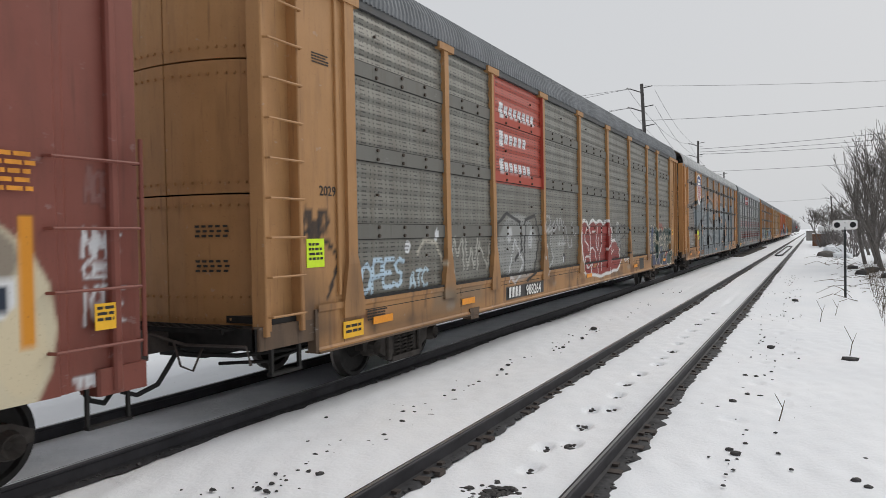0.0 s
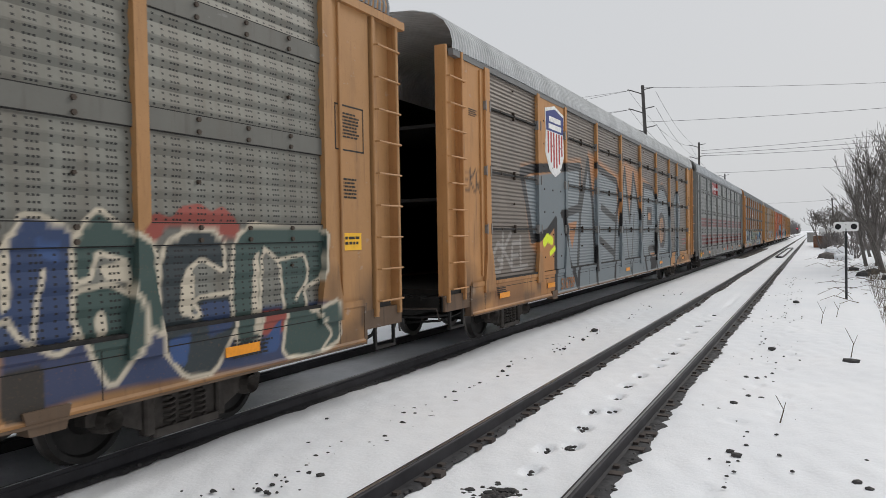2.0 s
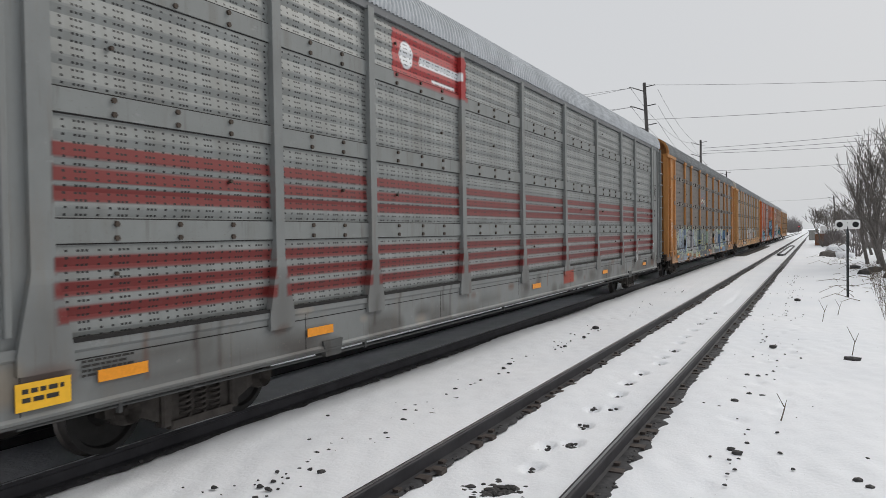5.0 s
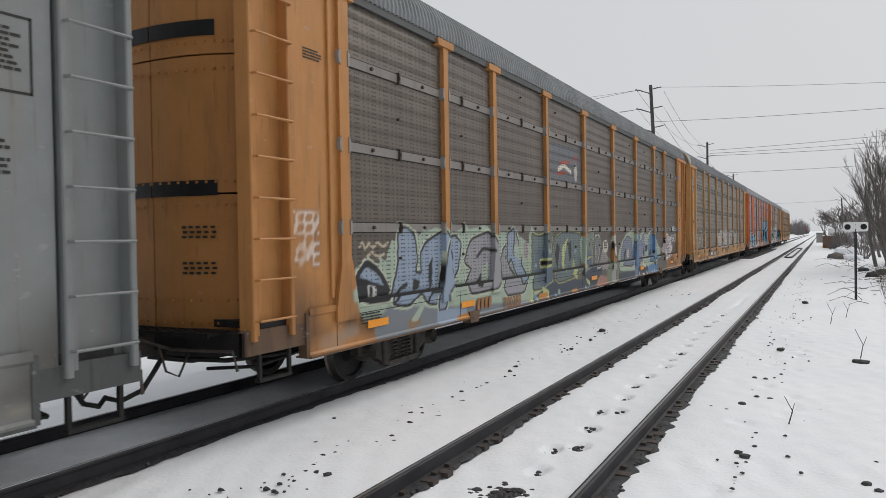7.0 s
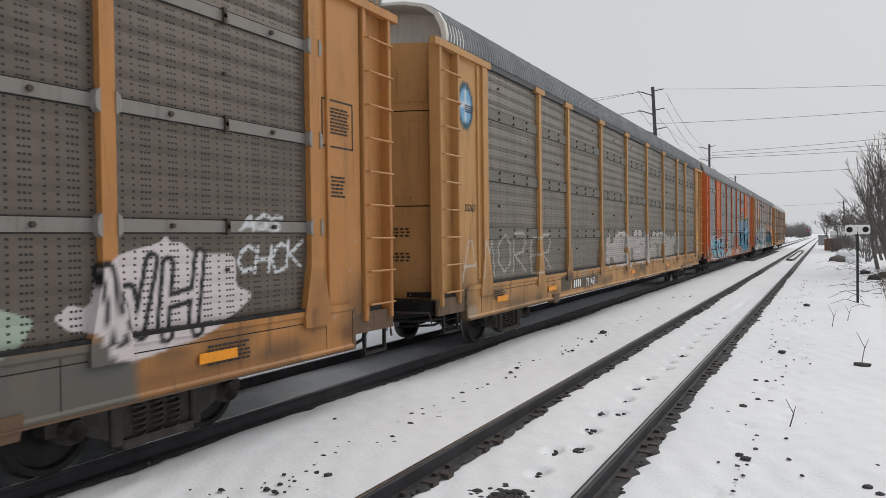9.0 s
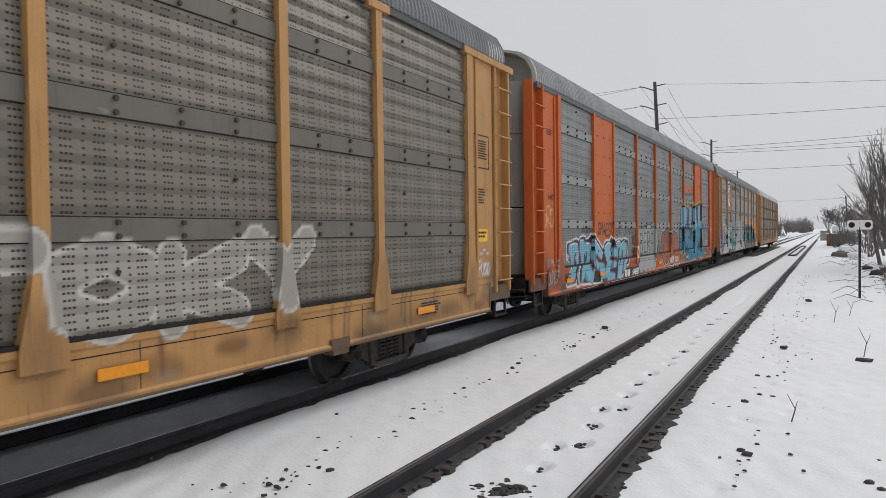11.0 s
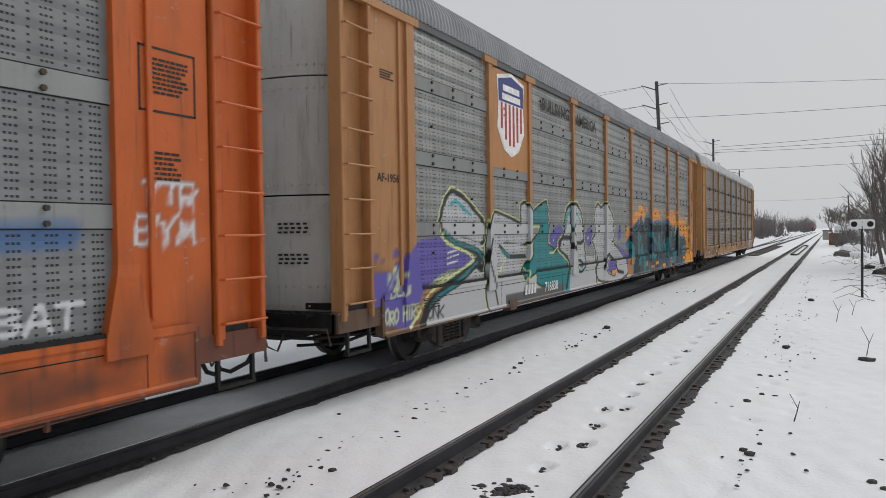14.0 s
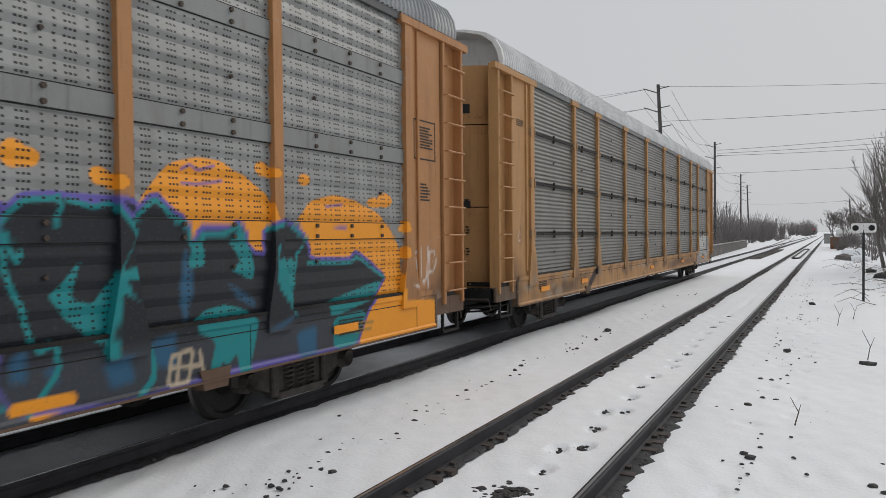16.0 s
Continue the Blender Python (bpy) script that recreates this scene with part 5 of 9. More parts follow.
    p += [line(bend([(-5.79, 1.56), (-5.54, 1.56), (-5.31, 1.67), (-5.16, 1.87), (-4.93, 1.9)], False), 0.02, LIME),
          *outlined([(-4.82, 1.97), (-4.76, 2.26), (-4.62, 2.49), (-4.31, 2.61), (-3.92, 2.64), (-3.61, 2.49), (-3.44, 2.22), (-3.4, 1.89), (-3.29, 1.48), (-3.22, 1.25), (-3.59, 1.23), (-4.02, 1.17), (-4.38, 1.16), (-4.51, 1.42), (-5.19, 1.67), (-5.14, 1.77), (-4.91, 1.86)], PAINT_GREY, [(LIME, 0.115), (INK, 0.08)]),
          area(bend([(-4.46, 1.52), (-4.28, 1.61), (-3.23, 1.28), (-3.28, 0.96), (-4.45, 0.82)]), PAINT_GREY),
          disc(-4.16, 2.06, 0.14, 0.14, INK),
          disc(-4.16, 2.06, 0.12, 0.11, TEAL),
          disc(-4.16, 2.05, 0.07, 0.07, LIME),
          line(bend([(-4.35, 2.57), (-4.35, 1.66), (-3.98, 1.59)], False), 0.05, INK)]
    p += [line(bend([(-4.15, 1.6), (-4.08, 1.75), (-3.58, 1.73), (-3.34, 1.8)], False), 0.045, INK),
          line(bend([(-5.19, 1.67), (-4.96, 1.88), (-4.36, 1.87)], False), 0.05, INK),
          line(bend([(-4.77, 2.11), (-4.65, 2.35), (-4.38, 2.52)], False), 0.05, (0.05, 0.36, 0.40)),
          line(bend([(-4.03, 2.46), (-3.78, 2.41), (-3.6, 2.23)], False), 0.035, (0.05, 0.36, 0.40)),
          *outlined([(-3.99, 1.19), (-3.88, 1.31), (-3.59, 1.29), (-3.36, 1.17), (-3.6, 1.06), (-3.89, 1.07)], TEAL, [(INK, 0.05)]),
          *outlined([(-3.92, 1.18), (-3.7, 1.24), (-3.52, 1.18), (-3.67, 1.12)], PURPLE, [(LIME, 0.04)])]
    p += [*outlined([(-2.3, 1.93), (-2.42, 2.12), (-2.39, 2.44), (-2.25, 2.63), (-2.06, 2.7), (-1.8, 2.58), (-1.45, 2.73), (-0.98, 2.63), (-0.57, 2.36), (-0.51, 1.98), (-0.59, 1.66), (0.16, 1.4), (0.81, 1.09), (0.87, 0.76), (-0.44, 0.6), (-2.18, 0.75), (-2.47, 1.01), (-2.28, 1.45), (-2.44, 1.67), (-2.63, 1.78)], PAINT_GREY, [(LIME, 0.1), (INK, 0.07)]),
          *outlined([(-1.49, 1.11), (-1.24, 1.27), (-0.71, 1.23), (-0.43, 1.01), (-0.58, 0.79), (-1.25, 0.91)], PURPLE, [(INK, 0.06), (LIME, 0.02)]),
          line(bend([(-1.67, 1.02), (-1.49, 1.36), (-1.11, 1.4), (-0.57, 1.21), (-0.29, 0.88), (0.35, 0.81)], False), 0.05, INK),
          line(bend([(-2.16, 1.34), (-2.42, 1.1), (-2.38, 0.72)], False), 0.045, INK)]
    p += [area(bend([(-0.42, 1.67), (0.2, 1.56), (1.07, 1.26), (1.06, 0.87), (0.2, 1.4)]), PURPLE, alpha=0.9),
          area(bend([(2.46, 2.8), (2.71, 2.85), (3.03, 2.8), (3.33, 2.67), (3.46, 2.54), (3.27, 2.34), (3.12, 2.2), (2.88, 2.42), (2.45, 2.37)]), AMBER),
          area(bend([(4.47, 2.5), (4.66, 2.68), (4.98, 2.76), (5.41, 2.76), (5.78, 2.57), (6.08, 2.2), (5.68, 2.25), (4.65, 2.29), (4.61, 1.85), (4.53, 1.85), (4.5, 2.29)]), AMBER),
          area(bend([(7.25, 2.21), (7.53, 2.55), (7.89, 2.7), (8.44, 2.67), (8.85, 2.44), (9.02, 2.06), (8.42, 2.06), (7.88, 1.91), (7.66, 2.14)]), AMBER)]
    p += [area(bend([(9.39, 1.97), (9.69, 2.33), (10.32, 2.49), (11, 2.31), (11.49, 1.86), (11.56, 1.34), (11.6, 0.92), (11.54, 0.51), (10.39, 0.63), (10.4, 0.92), (10.99, 1.47), (10.3, 1.78), (9.48, 1.71)]), AMBER),
          area(bend([(10.29, 1.02), (11.56, 1.13), (13.53, 0.95), (13.52, 0.6), (10.28, 0.65)]), AMBER),
          disc(3.36, 2.86, 0.09, 0.07, AMBER),
          disc(3.67, 2.7, 0.11, 0.09, AMBER),
          disc(5.83, 2.73, 0.07, 0.04, AMBER),
          disc(6.19, 2.63, 0.12, 0.08, AMBER),
          disc(6.94, 2.49, 0.12, 0.07, AMBER),
          disc(8.86, 2.7, 0.14, 0.06, AMBER),
          disc(10.89, 2.45, 0.19, 0.07, AMBER),
          disc(11.58, 2.11, 0.16, 0.06, AMBER),
          disc(11.57, 1.75, 0.16, 0.06, AMBER)]
    p += [area(bend([(2.45, 2.39), (2.84, 2.46), (2.93, 2.42), (3.12, 2.2), (3.19, 2.25), (3.38, 2.42), (3.6, 2.48), (3.96, 2.47), (4.29, 2.17), (4.47, 2.45), (4.54, 2.23), (4.89, 2.3), (5.49, 2.34), (5.92, 2.29), (6.13, 2.16), (6.4, 2.34), (7.12, 2.32), (7.32, 2.14), (7.8, 2.03), (8.02, 1.75), (8.76, 2.02), (9.3, 2.06), (9.48, 1.71), (10.53, 1.77), (11.03, 1.46), (10.51, 1.2), (10.06, 0.67), (7.63, 0.69), (7.63, 0.54), (5.27, 0.57), (3.62, 0.56), (2.41, 0.65)]), PURPLE, grow=0.05)]
    p += [area(bend([(2.45, 2.39), (2.84, 2.46), (2.93, 2.42), (3.12, 2.2), (3.19, 2.25), (3.38, 2.42), (3.6, 2.48), (3.96, 2.47), (4.29, 2.17), (4.47, 2.45), (4.54, 2.23), (4.89, 2.3), (5.49, 2.34), (5.92, 2.29), (6.13, 2.16), (6.4, 2.34), (7.12, 2.32), (7.32, 2.14), (7.8, 2.03), (8.02, 1.75), (8.76, 2.02), (9.3, 2.06), (9.48, 1.71), (10.53, 1.77), (11.03, 1.46), (10.51, 1.2), (10.06, 0.67), (7.63, 0.69), (7.63, 0.54), (5.27, 0.57), (3.62, 0.56), (2.41, 0.65)]), (0.013, 0.0155, 0.021)),
          area(bend([(2.42, 1.1), (3.93, 1.1), (7.64, 0.92), (7.63, 0.55), (5.27, 0.58), (3.62, 0.57), (2.41, 0.66)]), (0.07, 0.08, 0.095), soft=0.15, alpha=0.8)]
    p += [area(bend([(2.51, 1.33), (2.86, 1.42), (2.95, 1.23), (2.67, 1.1)]), (0.02, 0.09, 0.18), soft=0.06, alpha=0.9),
          area(bend([(3.2, 1.38), (3.41, 1.45), (3.52, 1.16), (3.3, 1.14)]), (0.02, 0.09, 0.18), soft=0.06, alpha=0.9),
          area(bend([(4.49, 1.58), (5.03, 1.43), (4.95, 1.29), (4.63, 1.4)]), (0.02, 0.09, 0.18), soft=0.06, alpha=0.9),
          area(bend([(6.27, 1.33), (6.56, 1.58), (6.49, 1.04)]), (0.02, 0.09, 0.18), soft=0.06, alpha=0.9),
          area(bend([(7.24, 1.4), (7.65, 1.61), (7.57, 0.93)]), (0.02, 0.09, 0.18), soft=0.06, alpha=0.9),
          area(bend([(3.88, 1.51), (4.14, 1.6), (4.13, 1.29)]), (0.02, 0.09, 0.18), soft=0.06, alpha=0.9),
          area(bend([(2.61, 2.03), (2.76, 1.86), (2.91, 1.81), (2.77, 1.64), (2.68, 1.56), (2.63, 1.9)]), TEAL)]
    p += [area(bend([(2.68, 1.44), (2.98, 1.65), (3.12, 1.39), (3.15, 1.21), (3.3, 1), (3.32, 0.72), (2.99, 0.69), (2.97, 1.01), (2.77, 1.26)]), TEAL),
          area(bend([(3.89, 1.99), (4.22, 1.96), (4.25, 1.75), (3.98, 1.79)]), TEAL),
          area(bend([(4.32, 1.8), (4.96, 1.72), (5.2, 1.47), (4.64, 1.68)]), TEAL),
          area(bend([(4.46, 1.96), (4.8, 1.95), (4.64, 1.79)]), TEAL),
          area(bend([(5.39, 1.88), (5.67, 1.94), (5.76, 1.5), (6.05, 1.22), (5.65, 1.16), (5.38, 1.52)]), TEAL),
          area(bend([(6.5, 1.38), (6.98, 1.42), (6.97, 1.13), (6.73, 1.12)]), TEAL),
          area(bend([(6.59, 1.58), (6.77, 1.85), (6.71, 1.44)]), TEAL),
          area(bend([(7.12, 1.99), (7.24, 1.62), (7.04, 1.2), (6.96, 1.56)]), TEAL),
          area(bend([(7.65, 1.72), (8.18, 1.94), (8.04, 1.79), (7.8, 1.64)]), TEAL)]
    p += [area(bend([(9.02, 2.06), (9.29, 1.89), (9.19, 1.28), (8.89, 1.72)]), TEAL),
          area(bend([(9.48, 1.71), (10.53, 1.77), (10.99, 1.47), (10.29, 1.21), (9.47, 1.18)]), TEAL),
          area(bend([(7.79, 1.14), (8.25, 1.34), (8.74, 1.14), (8.4, 1)]), TEAL),
          area(bend([(8.08, 0.99), (8.56, 0.95), (8.48, 0.75), (8.16, 0.79)]), TEAL),
          area(bend([(4.07, 1.27), (4.94, 1.21), (4.86, 1.04), (4.63, 1.01), (4.13, 1.13)]), TEAL),
          area(bend([(3.74, 0.88), (3.93, 1), (3.86, 0.66), (3.71, 0.64)]), TEAL),
          area(bend([(2.42, 1.14), (2.5, 1.04), (2.56, 0.78), (2.42, 0.78)]), TEAL),
          area(bend([(9.86, 0.87), (10.74, 1.18), (10.5, 0.72), (10.06, 0.67)]), TEAL),
          area(bend([(3.66, 1.31), (4.13, 1.21), (4.06, 1.03), (3.87, 1.11)]), TEAL)]
    p += [line(bend([(2.88, 2.42), (3.14, 2.21), (3.21, 2.02), (3.51, 2.04), (3.65, 2.19), (3.56, 1.92), (3.41, 1.83), (3.5, 1.59), (3.66, 1.29), (4.13, 1.18)], False), 0.03, TEAL),
          line(bend([(3.19, 2.24), (3.38, 2.41), (3.6, 2.46), (3.96, 2.46), (4.29, 2.16)], False), 0.03, TEAL),
          line(bend([(4.54, 2.22), (4.89, 2.26), (4.96, 2.15), (5.13, 2.31), (5.58, 2.31), (5.67, 2.16)], False), 0.03, TEAL),
          line(bend([(5.87, 2.23), (6.09, 2.1), (6.28, 1.87), (6.17, 1.6), (6.38, 1.05), (6.05, 0.82), (5.45, 0.66)], False), 0.03, TEAL),
          line(bend([(6.4, 2.3), (7, 2.29), (7.12, 1.99)], False), 0.03, TEAL),
          line(bend([(7.8, 1.99), (8.04, 1.75), (7.8, 1.6)], False), 0.03, TEAL)]
    p += [line(bend([(4.29, 2.15), (4.29, 1.8), (4.8, 1.81), (5.2, 1.59), (5.46, 1.15), (4.94, 0.85)], False), 0.03, TEAL),
          line(bend([(6.2, 0.69), (6.48, 0.73), (6.66, 0.74)], False), 0.05, AMBER),
          area(bend([(9.02, 2.06), (9.16, 1.89), (9.48, 1.87), (9.25, 1.73), (9.38, 1.53), (9.07, 1.65), (8.83, 1.56), (8.89, 1.77), (8.72, 1.88), (8.96, 1.89)]), (0.02, 0.02, 0.025)),
          line(bend([(7.56, 0.78), (7.78, 0.77)], False), 0.012, (0.6, 0.6, 0.58)),
          line(bend([(7.6, 0.7), (8, 0.69)], False), 0.012, (0.6, 0.6, 0.58)),
          line(bend([(7.56, 0.63), (7.95, 0.61)], False), 0.012, (0.6, 0.6, 0.58)),
          line(bend([(3.38, 0.96), (3.54, 0.96)], False), 0.05, (0.45, 0.20, 0.04)),
          line(bend([(3.39, 0.89), (3.57, 0.91)], False), 0.05, (0.45, 0.20, 0.04))]
    p += [line(bend([(4.12, 0.79), (4.62, 0.79)], False), 0.05, (0.45, 0.20, 0.04)),
          disc(6.1, 2.65, 0.11, 0.11, AMBER),
          disc(6.81, 2.53, 0.10, 0.08, AMBER),
          disc(8.74, 2.73, 0.11, 0.08, AMBER),
          disc(9.44, 2.66, 0.11, 0.07, AMBER),
          disc(11.13, 2.49, 0.18, 0.10, AMBER),
          disc(11.6, 2.17, 0.10, 0.05, AMBER),
          disc(11.61, 1.8, 0.12, 0.07, AMBER),
          area(bend([(7.17, 2.29), (7.3, 2.48), (7.53, 2.7), (7.86, 2.78), (8.17, 2.77), (8.5, 2.59), (8.8, 2.36), (8.92, 2.19), (8.79, 1.81), (8.61, 1.83), (8.49, 1.98), (8.41, 2.16), (8.16, 2.08), (7.87, 2.08), (7.8, 1.95), (7.7, 1.99), (7.68, 2.17), (7.56, 2.24), (7.37, 2.4), (7.17, 2.25)]), AMBER)]
    p += [area(bend([(9.29, 2.19), (9.55, 2.43), (10.01, 2.52), (10.43, 2.46), (10.79, 2.21), (11.07, 1.9), (11.32, 1.56), (11.47, 1.17), (11.46, 0.61), (10.39, 0.67), (10.62, 1.03), (11.11, 1.46), (10.46, 1.81), (10.33, 1.71), (9.53, 1.74), (9.46, 1.97)]), AMBER)]
    p += [area(bend([(5.97, 2.15), (6.16, 2.33), (6.45, 2.35), (6.52, 2.33), (6.75, 2.29), (6.92, 2.33), (7.07, 2.16), (7.37, 2.4), (7.56, 2.23), (7.68, 2.19), (7.77, 1.95), (7.87, 2.08), (8.16, 2.08), (8.41, 2.16), (8.49, 1.94), (8.61, 1.83), (8.79, 1.81), (8.76, 2.1), (9.12, 2.19), (9.46, 1.97), (9.53, 1.74), (10.33, 1.71), (10.46, 1.81), (11.11, 1.46), (10.86, 1.27), (10.62, 1.03), (10.39, 0.67), (8.35, 0.73), (6.94, 0.65), (5.94, 0.77)]), PURPLE, grow=0.045)]
    p += [area(bend([(5.97, 2.15), (6.16, 2.33), (6.45, 2.35), (6.52, 2.33), (6.75, 2.29), (6.92, 2.33), (7.07, 2.16), (7.37, 2.4), (7.56, 2.23), (7.68, 2.19), (7.77, 1.95), (7.87, 2.08), (8.16, 2.08), (8.41, 2.16), (8.49, 1.94), (8.61, 1.83), (8.79, 1.81), (8.76, 2.1), (9.12, 2.19), (9.46, 1.97), (9.53, 1.74), (10.33, 1.71), (10.46, 1.81), (11.11, 1.46), (10.86, 1.27), (10.62, 1.03), (10.39, 0.67), (8.35, 0.73), (6.94, 0.65), (5.94, 0.77)]), (0.013, 0.0155, 0.021))]
    p += [area(bend([(5.95, 1.09), (6.51, 1.09), (7.27, 1.09), (7.93, 1.06), (9.23, 1.08), (10.63, 1.05), (10.39, 0.67), (8.35, 0.73), (6.94, 0.65), (5.94, 0.77)]), (0.045, 0.053, 0.066), soft=0.12, alpha=0.75),
          area(bend([(6.79, 0.98), (7.03, 1.04), (7.1, 0.79), (6.86, 0.77)]), (0.02, 0.10, 0.19), soft=0.07, alpha=0.9),
          area(bend([(7.27, 1.11), (7.54, 1.15), (7.53, 0.82), (7.31, 0.89)]), (0.02, 0.10, 0.19), soft=0.07, alpha=0.9),
          area(bend([(7.62, 1.47), (7.7, 1.95), (7.8, 1.57), (7.68, 1.21)]), (0.02, 0.10, 0.19), soft=0.07, alpha=0.9),
          area(bend([(8.23, 1.56), (8.62, 1.35), (8.59, 1.29), (8.36, 1.41)]), (0.02, 0.10, 0.19), soft=0.07, alpha=0.9),
          area(bend([(8.76, 1.03), (9.25, 1.17), (8.96, 1.04)]), (0.02, 0.10, 0.19), soft=0.07, alpha=0.9)]
    p += [area(bend([(9.23, 0.94), (9.59, 0.99), (9.58, 0.66), (9.29, 0.62)]), (0.02, 0.10, 0.19), soft=0.07, alpha=0.9),
          area(bend([(6.01, 1.14), (6.13, 1.21), (6.15, 0.96), (6.03, 0.96)]), (0.02, 0.10, 0.19), soft=0.07, alpha=0.9),
          area(bend([(6.28, 1), (6.37, 1.05), (6.4, 0.89)]), (0.02, 0.10, 0.19), soft=0.07, alpha=0.9),
          area(bend([(7.14, 2.05), (6.96, 1.74), (7.16, 1.78), (7.17, 1.66), (7, 1.67), (7.07, 1.52), (7.18, 1.45), (6.96, 1.56), (6.83, 1.25), (6.76, 1.14), (6.47, 1.4), (6.35, 1.57), (6.42, 1.63), (6.64, 1.85), (6.56, 1.65), (6.55, 1.53), (6.72, 1.48), (6.91, 1.68)]), TEAL),
          area(bend([(6.78, 1.13), (6.91, 1.5), (6.98, 1.52), (6.88, 1.2), (6.94, 1.02), (6.83, 1)]), TEAL)]
    p += [area(bend([(7.06, 0.63), (7.26, 0.79), (7.27, 1.09), (7.33, 0.89), (7.31, 0.74), (7.14, 0.64)]), TEAL),
          area(bend([(7.77, 1.95), (7.9, 2.02), (7.95, 1.75), (7.74, 1.72)]), TEAL),
          area(bend([(8.24, 1.97), (8.41, 2.12), (8.49, 1.98), (8.6, 1.8), (8.6, 1.56), (8.26, 1.69), (8.43, 1.77)]), TEAL),
          area(bend([(7.78, 1.23), (7.93, 1.32), (8.2, 1.35), (8.48, 1.27), (8.62, 1.12), (8.59, 0.98), (8.46, 0.58), (8.35, 0.56), (8.31, 0.85), (8.18, 0.75), (8.1, 0.8), (8.05, 0.62), (7.92, 0.64), (8.03, 1.01), (7.8, 1.12)]), TEAL),
          area(bend([(8.92, 1.97), (9.12, 1.73), (9.45, 1.96), (9.3, 1.77), (9.2, 1.17), (9.27, 1.08), (8.88, 1.5)]), TEAL)]
    p += [area(bend([(9.78, 1.24), (11.08, 1.44), (10.82, 1.22), (9.9, 1.04)]), TEAL),
          area(bend([(9.91, 1.04), (10.63, 1.07), (10.39, 0.67), (9.91, 0.66)]), TEAL),
          line(bend([(5.97, 2.13), (6.17, 2.31), (6.44, 2.33)], False), 0.024, TEAL),
          line(bend([(6.53, 2.32), (6.75, 2.27), (6.91, 2.31), (7.07, 2.14), (7.14, 2.05)], False), 0.024, TEAL),
          line(bend([(7.09, 2.13), (7.36, 2.37), (7.56, 2.2), (7.68, 2.17), (7.77, 1.95)], False), 0.024, TEAL),
          line(bend([(7.87, 2.05), (8.16, 2.05), (8.4, 2.13)], False), 0.024, TEAL),
          line(bend([(6.14, 1.92), (6.11, 1.84), (5.97, 2.11), (6.04, 1.69), (6.13, 1.53), (6.22, 1.16), (6.36, 1.22), (6.41, 1), (6.16, 0.71)], False), 0.024, TEAL)]
    p += [line(bend([(9.49, 1.71), (10.33, 1.68), (10.47, 1.76), (11.08, 1.46)], False), 0.024, TEAL),
          line(bend([(6.45, 2.35), (6.47, 2.25), (6.4, 2.12)], False), 0.024, TEAL),
          line(bend([(8.79, 2.09), (9.11, 2.17), (9.45, 1.97)], False), 0.024, TEAL),
          area(bend([(9.12, 2.19), (9.18, 2.08), (9.43, 2.01), (9.25, 1.95), (9.29, 1.72), (9.11, 1.84), (8.91, 1.75), (8.98, 1.97), (8.79, 2.08), (9.02, 2.08)]), (0.018, 0.02, 0.024)),
          line(bend([(7.49, 0.94), (7.74, 0.98), (7.68, 0.68), (7.44, 0.68), (7.49, 0.94)], False), 0.02, (0.40, 0.33, 0.24)),
          line(bend([(7.48, 0.84), (7.82, 0.81)], False), 0.02, (0.40, 0.33, 0.24)),
          line(bend([(7.58, 0.93), (7.54, 0.68)], False), 0.02, (0.40, 0.33, 0.24))]
    p += [line(bend([(7.82, 0.94), (7.87, 0.69)], False), 0.02, (0.40, 0.33, 0.24)),
          line(bend([(6.05, 0.76), (6.12, 0.77), (6.5, 0.76)], False), 0.05, AMBER),
          line(bend([(7.66, 2.65), (7.76, 2.7), (7.86, 2.65), (8.06, 2.71)], False), 0.016, PURPLE, alpha=0.8),
          line(bend([(7.67, 2.52), (7.86, 2.52), (8.17, 2.57)], False), 0.016, PURPLE, alpha=0.8),
          line(bend([(9.85, 2.37), (10.17, 2.4)], False), 0.016, PURPLE, alpha=0.8),
          line(bend([(9.8, 2.15), (10.21, 2.1)], False), 0.016, PURPLE, alpha=0.8),
          line(bend([(9.98, 0.92), (10.76, 0.9)], False), 0.022, (0.36, 0.20, 0.05)),
          line(bend([(10.02, 0.84), (10.71, 0.82)], False), 0.022, (0.36, 0.20, 0.05))]
    return p


